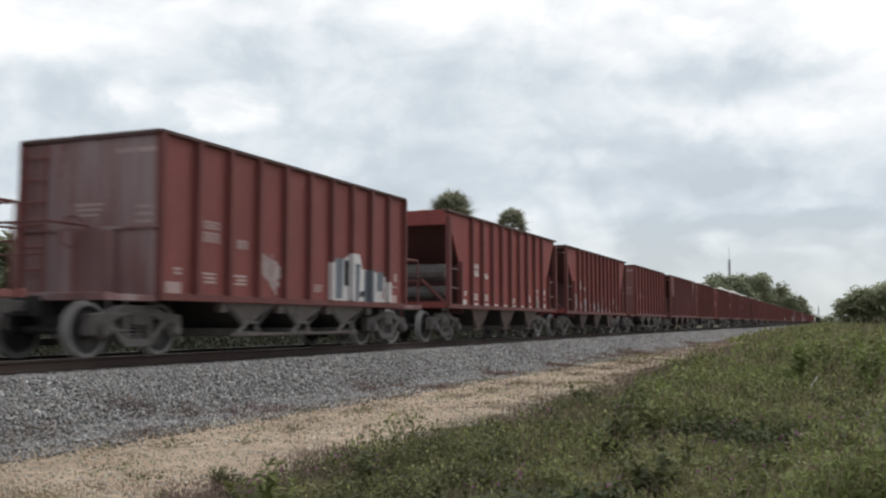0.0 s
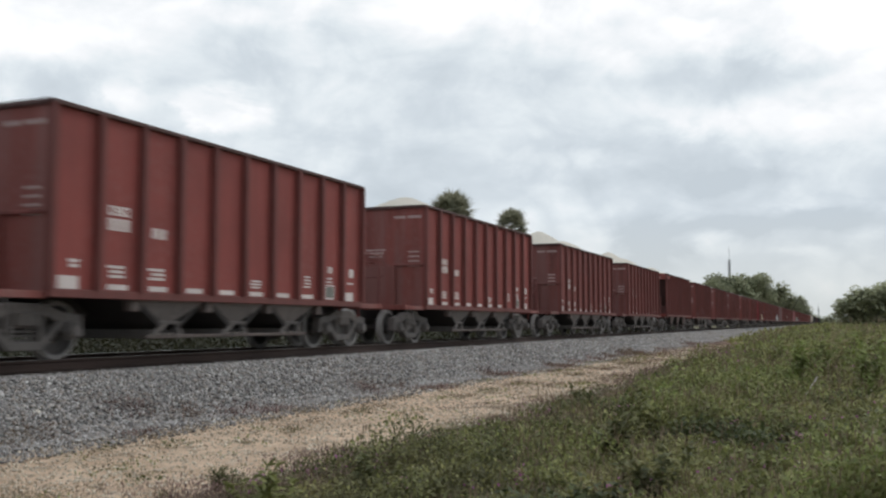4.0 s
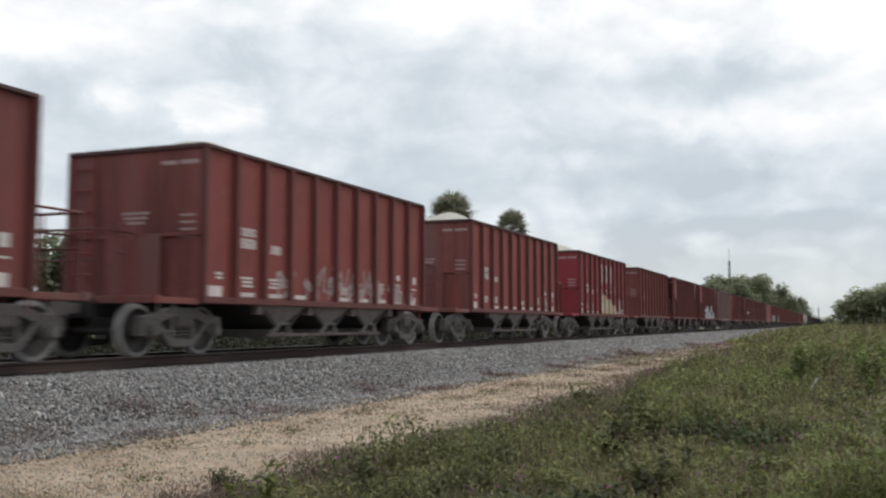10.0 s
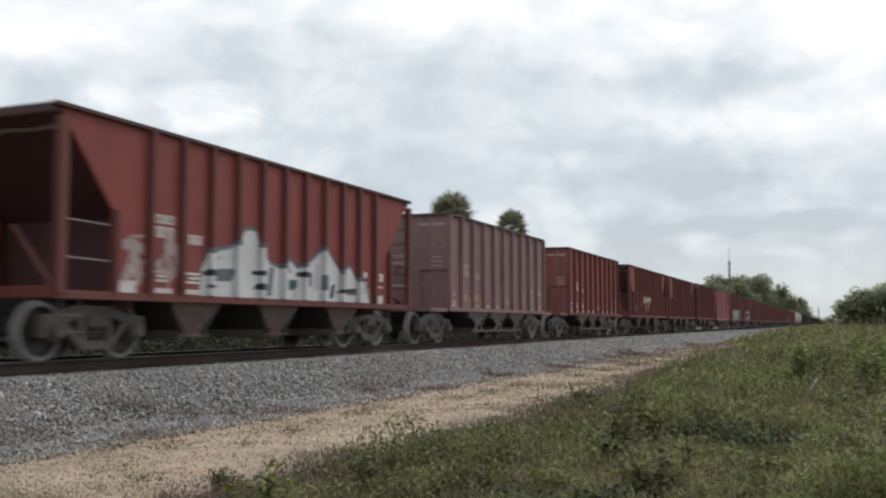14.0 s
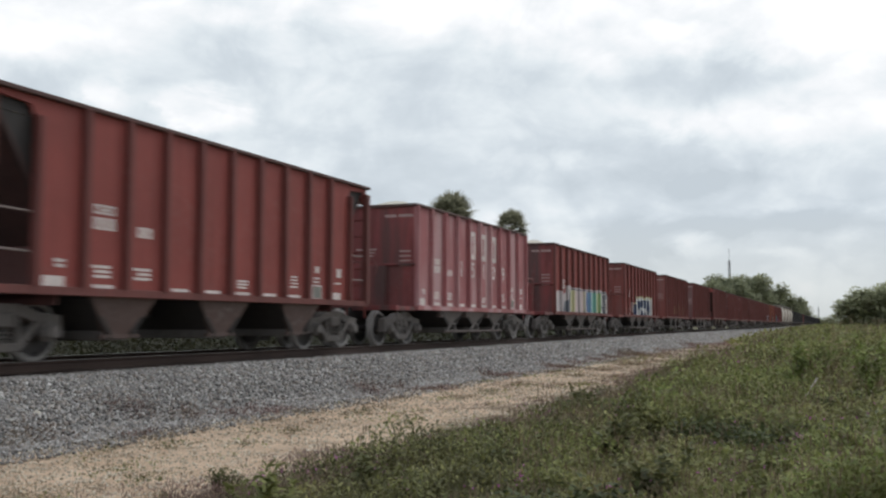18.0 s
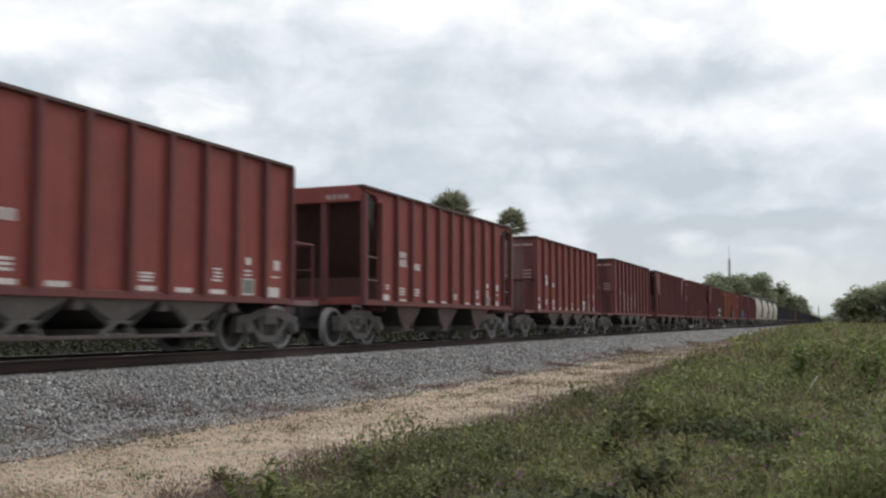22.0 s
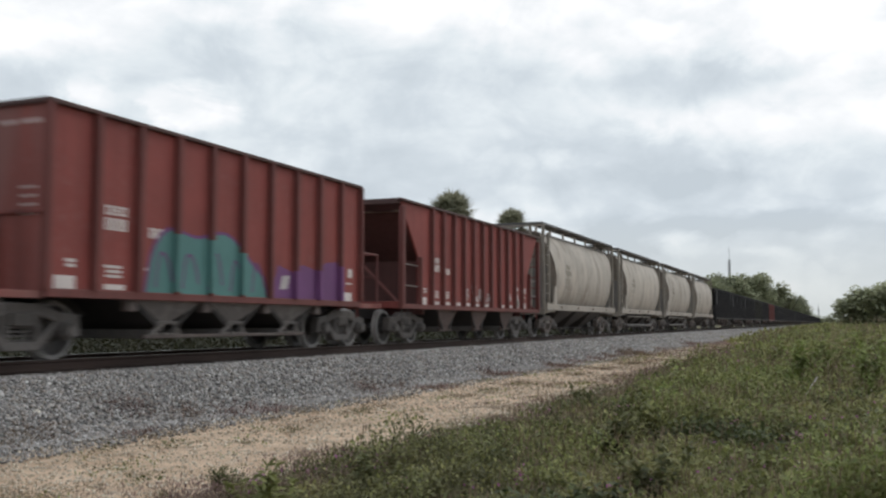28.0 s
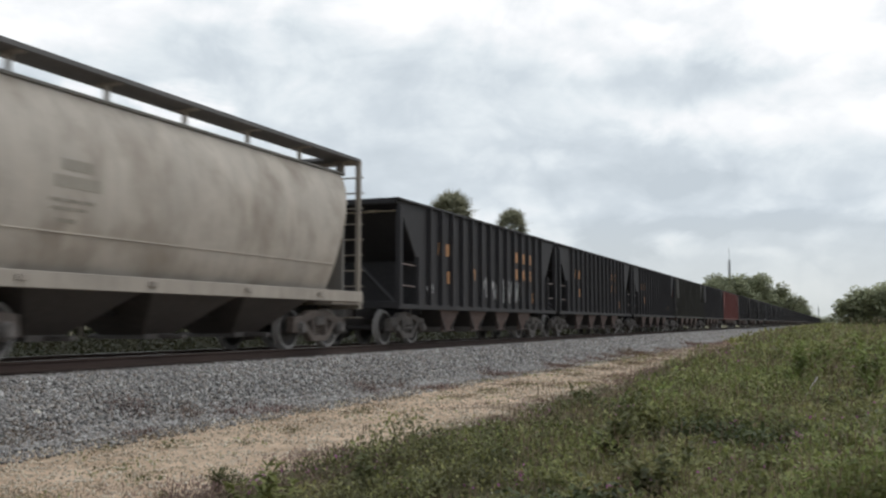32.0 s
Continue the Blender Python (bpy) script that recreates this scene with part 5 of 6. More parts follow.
# sprayed tags, car by car
PAINTED = ((35, -0.9, 3.2, 1.06, 2.1, 4, ("spray_teal", "spray_rose", "spray_silver"), "spray_ink"),)
for n, (k, y0, y1, z0, z1, letters, fills, outline) in enumerate(PAINTED):
    car, inner, ribs = sides[k]
    graffiti(car, y0, y1, z0, z1, letters, fills, outline, 40 + n, inner, ribs)
SL, INK, CREAM, SLATE, NAVY = "spray_silver", "spray_ink", "spray_cream", "spray_slate", "spray_navy"
# grey block letters over white
flood(*sides[1], ((0.95, 1.9), (1.3, 2.05), (1.5, 1.95), (2.0, 2.2), (2.45, 2.2), (2.6, 1.85), (3.3, 1.8), (3.9, 1.7), (4.05, 1.3)), "spray_chalk", "", (
    (1.42, 1.58, 0.36, 0.95, 0.02, SLATE), (1.78, 1.72, 0.22, 0.62, 0.0, INK), (2.28, 1.52, 0.34, 0.9, 0.04, SLATE), (2.95, 1.45, 0.50, 0.78, 0.0, SLATE), (3.55, 1.58, 0.34, 0.5, 0.0, SLATE), (2.62, 1.25, 0.3, 0.16, 0.0, INK), (3.75, 1.3, 0.2, 0.3, 0.0, "spray_haze")))
smears(sides[1][0], -2.0, -1.0, 1.1, 2.1, 1, "spray_haze", 68)
# silver letters with a ragged crest and dark edges
def crest(y):
    return 1.7 + (y - 1.7) * (0.86 if y < 1.7 else 1.0)


flood(*sides[19], tuple((crest(y), z) for y, z in ((-3.55, 1.1), (-3.45, 1.6), (-3.2, 1.9), (-2.6, 1.98), (-2.3, 2.05), (-1.85, 2.40), (-1.45, 2.42), (-1.2, 2.05), (-0.8, 1.78), (-0.35, 1.72), (0.05, 1.92), (0.4, 1.74), (1.1, 1.95), (1.7, 2.25), (2.0, 2.12), (2.5, 1.75), (2.95, 1.92), (3.25, 1.62), (3.7, 1.62), (4.0, 1.1))), SL, SLATE, tuple((crest(y), z, w, h, lean, c) for y, z, w, h, lean, c in (
    (-2.65, 1.48, 0.6, 0.26, 0.1, SLATE), (-3.2, 1.5, 0.34, 0.12, 0.05, INK), (-3.1, 1.25, 0.3, 0.06, 0.0, SLATE), (-1.42, 1.57, 0.30, 0.10, 0.0, INK), (-1.36, 1.3, 0.22, 0.13, 0.06, INK), (-0.82, 1.42, 0.16, 0.6, 0.05, SLATE), (0.12, 1.38, 0.46, 0.24, 0.0, "spray_deep_teal"), (-0.05, 1.66, 0.2, 0.1, 0.03, INK),
    (0.55, 1.62, 0.36, 0.12, 0.0, INK), (0.98, 1.52, 0.22, 0.32, 0.0, SLATE), (1.72, 1.48, 0.22, 0.34, 0.02, SLATE), (2.1, 1.3, 0.14, 0.34, 0.06, INK), (2.75, 1.32, 0.75, 0.10, 0.22, INK), (3.05, 1.32, 0.5, 0.18, 0.05, SLATE), (3.5, 1.35, 0.3, 0.14, 0.0, SLATE), (2.3, 1.2, 0.3, 0.07, 0.0, "letter_white"),
    (-2.1, 1.75, 0.16, 0.5, 0.04, "spray_mist"), (0.3, 1.2, 0.14, 0.26, 0.0, "spray_mist"), (1.35, 1.6, 0.16, 0.6, 0.02, "spray_mist"), (2.55, 1.55, 0.14, 0.3, 0.04, "spray_mist"), (-2.9, 1.78, 0.3, 0.1, 0.02, "spray_mist"))))
smears(sides[19][0], -4.9, -3.3, 1.15, 2.2, 2, "spray_haze", 69)
# pale panels of many colours
PASTEL = ((-2.55, 0.42, SLATE), (-2.05, 0.46, "spray_straw"), (-1.62, 0.30, CREAM), (-1.2, 0.42, "spray_blush"), (-0.72, 0.30, "spray_chalk"), (-0.30, 0.42, "spray_blush"), (0.12, 0.3, CREAM), (0.55, 0.42, "spray_blue"), (1.0, 0.34, "spray_sky_blue"), (1.4, 0.30, "spray_chalk"), (1.8, 0.42, "spray_mint"), (2.35, 0.46, "spray_leaf_paint"), (2.75, 0.26, "spray_straw"))
flood(*sides[26], ((-4.9, 1.85), (-4.0, 1.95), (-3.6, 1.75), (-3.05, 1.9), (-2.95, 2.2), (-2.3, 2.22), (-2.1, 2.12), (-1.0, 2.15), (0.2, 2.1), (1.2, 2.15), (2.2, 2.1), (3.0, 2.18), (4.0, 2.12), (4.6, 2.14), (4.9, 1.9)), "spray_mist", "", tuple((y, 1.55, w, 0.92, 0.0, c) for y, w, c in PASTEL) + (
    (-3.15, 1.3, 0.5, 0.5, 0.22, SLATE), (3.0, 1.55, 0.16, 0.95, 0.0, "spray_leaf_paint"), (3.4, 1.55, 0.62, 0.95, 0.0, "spray_chalk"), (3.12, 1.5, 0.10, 0.9, 0.0, "spray_tan"), (3.52, 1.74, 0.34, 0.13, 0.0, "spray_dun"), (3.52, 1.36, 0.36, 0.2, 0.0, SLATE), (3.78, 1.6, 0.10, 0.9, 0.0, SLATE), (4.2, 1.55, 0.52, 0.95, 0.0, "spray_chalk"), (3.95, 1.5, 0.1, 0.9, 0.0, SLATE), (4.32, 1.74, 0.14, 0.2, 0.0, "spray_dun"), (4.56, 1.35, 0.2, 0.45, 0.05, "spray_dun"), (4.3, 1.2, 0.1, 0.28, 0.02, SLATE), (4.62, 1.9, 0.2, 0.3, 0.05, SLATE), (3.9, 2.06, 1.5, 0.06, 0.0, SLATE), (-0.72, 1.72, 0.22, 0.08, 0.0, SLATE), (-0.72, 1.42, 0.22, 0.08, 0.0, SLATE), (-0.1, 2.05, 4.2, 0.05, 0.0, SLATE)))
# white letters with dark blue shade in a yellow halo
flood(*sides[27], ((-2.3, 1.5), (-1.9, 1.75), (-1.75, 2.2), (-1.45, 2.25), (-1.3, 2.0), (-0.6, 2.12), (0.3, 2.1), (0.9, 2.0), (1.7, 2.15), (2.6, 2.05), (3.15, 2.12), (3.25, 1.4)), SL, "spray_straw", (
    (-2.05, 1.38, 0.4, 0.6, 0.10, NAVY), (-1.62, 1.65, 0.24, 1.0, 0.0, "spray_sky_blue"), (-1.2, 1.6, 0.34, 0.8, -0.12, SL), (-0.88, 1.62, 0.36, 0.5, -0.10, NAVY), (-0.72, 1.28, 0.34, 0.4, 0.0, SL), (-0.35, 1.5, 0.2, 0.75, 0.05, SLATE), (0.05, 1.72, 0.5, 0.42, 0.12, NAVY), (0.02, 1.42, 0.42, 0.22, 0.0, SL), (0.15, 1.2, 0.4, 0.26, 0.0, NAVY),
    (0.62, 1.35, 0.34, 0.55, 0.06, SL), (1.02, 1.7, 0.3, 0.5, 0.05, NAVY), (1.15, 1.32, 0.44, 0.42, 0.0, SL), (1.0, 1.16, 0.5, 0.14, 0.0, NAVY), (1.62, 1.6, 0.3, 0.7, 0.12, SL), (2.0, 1.65, 0.36, 0.6, 0.10, NAVY), (2.1, 1.25, 0.4, 0.3, 0.0, SLATE), (2.5, 1.5, 0.32, 0.9, 0.0, SL), (2.85, 1.4, 0.14, 0.55, 0.0, NAVY), (3.05, 1.6, 0.16, 0.95, 0.0, "spray_chalk")))
flood(*sides[27], ((-3.0, 1.75), (-2.6, 1.9), (-2.45, 1.75)), "spray_haze", "", ((-2.75, 1.6, 0.3, 0.08, 0.0, "spray_rose"), (-2.75, 1.4, 0.3, 0.06, 0.0, "letter_white")), 1.2)
# pale flood with a torn top, and old figures under it
flood(*sides[16], ((-0.85, 1.15), (-0.6, 1.95), (-0.1, 2.05), (0.15, 1.8), (0.5, 1.88), (0.8, 1.75), (1.3, 1.9), (1.75, 1.7), (2.1, 1.4), (2.5, 1.6), (2.9, 1.25), (3.0, 1.1)), "spray_tan", "", ((0.3, 1.45, 0.25, 0.3, 0.05, CREAM), (1.35, 1.35, 0.4, 0.35, 0.0, CREAM), (-0.3, 1.4, 0.4, 0.4, 0.0, CREAM)))
flood(*sides[16], ((3.35, 1.3), (3.55, 1.9), (3.8, 1.7), (4.0, 1.2)), "spray_haze")
# cream letters with a yellow rim
flood(*sides[22], ((-2.15, 1.95), (-1.85, 2.2), (-1.3, 2.3), (-0.9, 2.2), (-0.75, 2.25), (0.2, 2.2), (0.3, 1.95)), "spray_gold", "", ((-1.3, 1.95, 0.9, 0.3, 0.0, CREAM), (-0.35, 2.02, 1.0, 0.22, 0.0, CREAM), (-0.3, 1.62, 0.36, 0.75, 0.0, "spray_chalk"), (-1.25, 1.5, 0.75, 0.6, 0.1, "spray_chalk")), 1.75)
# black rounded letters edged in white
flood(*sides[36], ((-2.0, 1.2), (-1.9, 1.9), (-1.6, 2.25), (-1.1, 2.32), (-0.7, 2.2), (-0.45, 1.95), (-0.3, 2.1), (0.0, 2.28), (0.4, 2.26), (0.7, 2.0), (0.85, 1.5), (0.8, 1.1)), INK, INK)
letters_sprayed(sides[36][0], (((-1.75, 1.3), (-1.72, 1.75), (-1.4, 2.12), (-1.0, 2.12), (-0.72, 1.85)), ((-1.45, 1.2), (-1.4, 1.55), (-1.1, 1.7)), ((-0.25, 1.25), (-0.28, 1.7), (0.0, 2.08), (0.4, 2.02), (0.6, 1.7))), SL, 0.085, "white edge of the sprayed letters")
letters_sprayed(sides[36][0], (((-1.25, 1.18), (-1.2, 1.5), (-0.95, 1.62)), ((-0.85, 1.2), (-0.7, 1.45), (-0.62, 1.7)), ((0.0, 1.3), (0.25, 1.22), (0.55, 1.32)), ((0.05, 1.6), (0.05, 1.85), (0.3, 1.75))), "letter_white", 0.16, "white fill of the sprayed letters")
letters_sprayed(sides[36][0], (((-1.55, 1.5), (-1.3, 1.9), (-0.95, 1.9)), ((-0.05, 1.45), (0.0, 1.95), (0.4, 1.85), (0.5, 1.5))), SLATE, 0.12, "grey shading of the sprayed letters")
flood(*sides[36], ((0.9, 1.3), (1.05, 2.1), (1.4, 2.15), (1.6, 1.9), (1.65, 1.2)), "spray_dun", "", ((1.2, 1.7, 0.3, 0.12, 0.05, "spray_mist"), (1.35, 1.4, 0.3, 0.2, 0.1, "spray_mist"), (1.1, 1.25, 0.2, 0.2, 0.0, "spray_mist"), (1.4, 1.95, 0.25, 0.14, 0.05, "spray_mist")), 1.08)
# tall thin white scrawl
for y, shape in ((-2.75, ((0.0, 0.8), (0.35, 0.88), (0.55, 0.75))), (-2.2, ((0.1, 0.95), (0.0, 0.0))), (-2.2, ((0.05, 0.45), (0.5, 0.6))), (-1.75, ((0.15, 1.05), (0.05, 0.05))), (-1.3, ((0.05, 0.35), (0.45, 0.55), (0.3, 0.8), (0.0, 0.45), (0.1, 0.05), (0.5, 0.12))),
                 (-0.5, ((0.0, 0.95), (0.25, 0.5), (0.5, 0.9))), (-0.3, ((0.1, 0.55), (-0.1, -0.02))), (0.35, ((0.0, 0.0), (0.1, 0.9), (0.35, 0.2), (0.5, 1.0))), (1.2, ((0.0, 0.1), (0.05, 0.85), (0.4, 0.75), (0.1, 0.45), (0.45, 0.05)))):
    letters_sprayed(sides[32][0], ([(y + u * 0.95, 1.17 + q * 1.08) for u, q in shape],), "spray_fade", 0.11)
flood(*sides[37], ((1.15, 1.3), (1.35, 1.75), (1.9, 1.62), (2.3, 1.8), (3.0, 1.7), (3.3, 1.9), (3.9, 1.95), (4.15, 1.4)), "spray_violet", "", ((1.6, 1.4, 0.3, 0.3, 0.05, "spray_mist"),))
bubble(sides[37][0], -2.7, 0.9, 1.06, 2.25, "spray_teal", "spray_violet", 61, sides[37][1], sides[37][2])
for n, (k, y0, y1, z0, z1, count, mat) in enumerate(((3, -4.8, -3.8, 1.1, 1.9, 1, "spray_haze"), (3, -3.6, -0.7, 1.08, 1.72, 5, "spray_mist"), (3, -0.4, 4.8, 1.08, 1.9, 6, "spray_haze"), (11, -4.7, 0.5, 1.08, 2.0, 6, "spray_haze"), (14, -2.6, 4.7, 1.06, 1.7, 7, "spray_haze"), 
                                                     (33, -2.6, 1.4, 1.12, 2.3, 5, "spray_mist"), (33, 2.6, 4.0, 1.12, 1.8, 2, "spray_fade"), (34, -0.5, 2.5, 1.2, 2.0, 3, "spray_haze"), (31, 2.1, 3.1, 1.06, 1.6, 1, "spray_silver"), (22, -4.6, -2.0, 1.2, 2.0, 4, "spray_haze"), (38, -1.8, 1.0, 1.2, 1.8, 4, "spray_haze"), (20, -3.6, -1.6, 1.1, 1.5, 2, "spray_gold"))):
    smears(sides[k][0], y0, y1, z0, z1, count, mat, 70 + n)
for n, (k, y0, y1, z0, z1, letters, mat, w) in enumerate(((14, -1.0, 2.0, 1.1, 1.9, 4, "spray_fade", 0.06), (22, 1.0, 3.2, 1.15, 1.8, 3, "spray_haze", 0.05), (28, -1.3, 3.4, 1.15, 1.95, 6, "spray_gold", 0.09), (13, -2.6, 0.2, 1.1, 1.7, 3, "spray_gold", 0.08), (11, -4.4, 2.4, 1.1, 1.9, 8, "spray_ink", 0.06))):
    scrawl(sides[k][0], y0, y1, z0, z1, letters, mat, 90 + n, w)
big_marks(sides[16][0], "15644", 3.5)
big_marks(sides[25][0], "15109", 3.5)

for k in range(4):
    cars.append(covered_hopper(dict(half=6.4, coupled=14.32, at=544.2 + 14.32 * k, pipe=k in (1, 2), label="pale grey cement-stained covered hopper car with rounded sides")))
for k in range(62):
    near = k < 5
    spec = dict(BLACK, at=602.9 + 15.65 * k, label="black coal hopper car with ribbed sides", fine=near, far=k >= 6)
    if k == 3:
        spec.update(paint="olive_black")
    if k == 5:
        spec.update(paint=D, label="dark brown-red coal hopper car with ribbed sides")
    car = hopper_car(spec)
    cars.append(car)
    if near:
        for y, z, me in ((-4.6, 2.7, "a"), (-4.0, 2.7, "b"), (-4.5, 1.9, "c"), (-3.9, 1.9, "d"), (2.6, 2.9, "e"), (3.4, 2.9, "f"), (4.2, 2.9, "g"), (2.6, 2.3, "h"), (3.4, 2.3, "i"), (4.2, 2.3, "j"), (-1.8, 2.1, "k"), (4.6, 1.5, "l")):
            part("lettering", mesh("coal_mark", lambda bm: panel_bar(bm, 0, 0, 0.26, 0.36)), "letter_orange", car, "faded orange marking", at=(0, y, z))
        if k == 0:
            scrawl(car, -1.2, 3.0, 1.2, 2.1, 6, "spray_silver", 120, 0.05)
            smears(car, -5.6, -5.0, 1.3, 2.0, 1, "spray_silver", 121)

# ---- cloud bank far behind the place, which drifts ----
def cloud_sheet(bm):
    rows = []
    for i in range(25):
        el = radians(-1.5 + 42 * i / 24)
        rows.append([bm.verts.new((2900 * math.cos(el) * math.sin(a), 2900 * math.cos(el) * math.cos(a), 2900 * math.sin(el))) for a in [radians(-68 + 100 * j / 40) for j in range(41)]])
    for a, b in zip(rows, rows[1:]):
        for j in range(40):
            bm.faces.new((a[j], b[j], b[j + 1], a[j + 1]))


m = bpy.data.materials.new("cloud_glow")
tr = Tree(m)
way = tr.n("ShaderNodeVectorMath", {0: tr.n("ShaderNodeTexCoord").outputs["Object"]}, operation="NORMALIZE").outputs[0]
tr.n("ShaderNodeOutputMaterial", {"Surface": tr.n("ShaderNodeEmission", {"Color": cloud_nodes(tr, way, True), "Strength": SKY}).outputs[0]})
MATS["cloud_glow"] = m
cloud_bank = tagged(part("backdrop", mesh("backdrop", cloud_sheet, smooth=True), "cloud_glow", at=(0, 0, EYE_Z)), "grey and white overcast sky with drifting cloud banks", "sky", kind="structure")

# ---- plants ----
def leaf_quads(rng, centre, length, width, up=0.5):
    """Pointed leaves, one quad each, turned every way but leaning up."""
    n = len(centre)
    a = rng.uniform(0, 2 * np.pi, n)
    tilt = np.arcsin(np.clip(rng.normal(up, 0.35, n), -0.6, 1.0))
    d = np.stack([np.cos(a) * np.cos(tilt), np.sin(a) * np.cos(tilt), np.sin(tilt)], -1)
    side = np.stack([-np.sin(a), np.cos(a), rng.uniform(-0.5, 0.5, n)], -1)
    side /= np.linalg.norm(side, axis=1)[:, None]
    length, width = np.broadcast_to(length, n)[:, None], np.broadcast_to(width, n)[:, None]
    v = np.stack([centre, centre + d * length * 0.55 + side * width * 0.5, centre + d * length - np.array([0, 0, 0.15]) * length, centre + d * length * 0.55 - side * width * 0.5], 1)
    return v.reshape(-1, 3), np.arange(4 * n).reshape(n, 4)


def lumps(x, y, scale, seed):
    """Smooth uneven field between 0 and 1."""
    r = np.random.default_rng(seed)
    out = np.zeros_like(x)
    for k in range(7):
        a, f, ph = r.uniform(0, 6.28), r.uniform(0.5, 1.9) / scale, r.uniform(0, 6.28)
        out += np.sin((x * np.cos(a) + y * np.sin(a)) * f * 2 + ph)
    return 0.5 + 0.5 * np.tanh(out / 2.2)


def weed_bed(name, material, label, n, leaves, seed, keep, height, leaf, slim=0.5, up=0.45, r0=4.6, r1=75.0, spread=(-52, 9), power=1.9, area=None):
    rng = np.random.default_rng(seed)
    r = r0 + (r1 - r0) * rng.uniform(0, 1, n) ** power
    az = np.radians(rng.uniform(*spread, n))
    x, y = r * np.sin(az), r * np.cos(az)
    if area:
        x, y = rng.uniform(area[0], area[1], n), area[2] + (area[3] - area[2]) * rng.uniform(0, 1, n) ** power
        r = np.hypot(x, y)
    ok = keep(x, y, rng)
    x, y, r = x[ok], y[ok], r[ok]
    h = height(x, y, rng)
    grow = (np.maximum(r, 7) / 8.0) ** 0.75
    k = leaves
    px, py = np.repeat(x, k), np.repeat(y, k)
    reach = np.repeat(0.06 * grow + 0.03, k)
    hz = np.repeat(h, k) * rng.uniform(0.05, 1.0, len(px)) ** 0.55
    px = px + rng.normal(0, 1, len(px)) * reach
    py = py + rng.normal(0, 1, len(py)) * reach
    size = leaf * np.repeat(grow, k) * rng.uniform(0.6, 1.4, len(px))
    v, f = leaf_quads(rng, np.stack([px, py, ground_z(px, py) + hz], -1), size, size * slim, up)
    return tagged(sheet(name, v, f, material), label, "weeds", kind="stuff")


def edge_x(y):
    return np.interp(y, [5, 7, 9, 10, 11.3, 13.3, 15.5, 18, 20.8, 27, 30, 34, 52, 65, 130], [-4.75, -4.85, -4.75, -4.5, -4.15, -3.95, -4.2, -4.0, -4.15, -4.75, -4.35, -4.1, -4.8, -4.3, -5.2]) + 0.10 * np.sin(y * 1.9) + 0.06 * np.sin(y * 4.3)


def bank(x, y, rng):
    inside = np.clip((x - edge_x(y)) / 0.8, 0, 1)
    return rng.uniform(0, 1, len(x)) < inside * (0.35 + 0.65 * (lumps(x, y, 0.9, 4) > 0.22))


def bank_height(x, y, rng):
    inside = np.clip((x - edge_x(y)) / 1.5, 0.22, 1)
    return (0.05 + 0.50 * lumps(x, y, 1.0, 8) ** 2.4 + 0.22 * lumps(x, y, 0.35, 9) ** 1.8) * inside * np.interp(y, [5, 20, 60], [0.85, 1.0, 1.35]) + np.interp(y, [14, 30], [0.0, 0.5]) * lumps(x, y, 1.8, 10) ** 3 * np.clip(inside - 0.3, 0, 1)


weed_bed("weed_patch", "weed_leaf", "dense low green weeds on a bank", 92000, 8, 11, lambda x, y, g: bank(x, y, g) & (g.uniform(0, 1, len(x)) < np.clip((x - edge_x(y)) / 1.5, 0.18, 1) * np.where((x < -2.2) & (y < 14), 0.5, 1.0)), bank_height, 0.05, 0.42, 0.55)
weed_bed("fringe_weeds", "weed_deep", "dark green and brown weeds along the path edge", 42000, 8, 29, lambda x, y, g: (x > edge_x(y) + 0.1) & (x < edge_x(y) + np.where(y < 17, 2.3, 1.5)) & (g.uniform(0, 1, len(x)) < 0.8), lambda x, y, g: bank_height(x, y, g) * 0.9 + 0.03, 0.05, 0.35, 0.6, spread=(-45, -3))
weed_bed("bright_weed_patch", "weed_bright", "bright green leafy weeds in clumps", 24000, 8, 12, lambda x, y, g: bank(x, y, g) & (lumps(x, y, 1.6, 21) > 0.62) & ((y > 12) | (x > -2.2)), lambda x, y, g: bank_height(x, y, g) * 1.08, 0.05)
weed_bed("deep_weed_patch", "weed_deep", "dark green weeds in hollows of the bank", 22000, 8, 23, lambda x, y, g: bank(x, y, g) & (lumps(x, y, 0.9, 23) > np.where((y < 12) & (x < -2), 0.3, 0.6)), lambda x, y, g: bank_height(x, y, g) * 0.98, 0.055, 0.5)
weed_bed("dry_weed_patch", "weed_dry", "dry brown stalks among the weeds", 22000, 6, 13, lambda x, y, g: bank(x, y, g) & (lumps(x, y, 1.1, 31) > 0.3), lambda x, y, g: bank_height(x, y, g) * 1.2, 0.10, 0.09, 0.85)
weed_bed("purple_weed_patch", "weed_purple", "purplish brown seeding grass along the path edge", 46000, 7, 14, lambda x, y, g: g.uniform(0, 1, len(x)) < 0.75 * np.exp(-(np.maximum(np.abs(x - edge_x(y) - 0.6) - 0.6, 0) / 0.3) ** 2), lambda x, y, g: 0.05 + 0.15 * lumps(x, y, 0.7, 41) + 0.12 * np.clip((x - edge_x(y)) / 1.2, 0, 1), 0.05, 0.16, 0.8, spread=(-45, -3))
weed_bed("pink_flowers", "flower_pink", "small pink flowers among the weeds", 5200, 4, 15, lambda x, y, g: (x > edge_x(y) - 0.3) & (lumps(x, y, 1.0, 51) > np.where(x < -2.5, 0.55, 0.74)) & (g.uniform(0, 1, len(x)) < 0.45), lambda x, y, g: bank_height(x, y, g) * 1.15 + 0.05, 0.028, 0.8, 0.6)
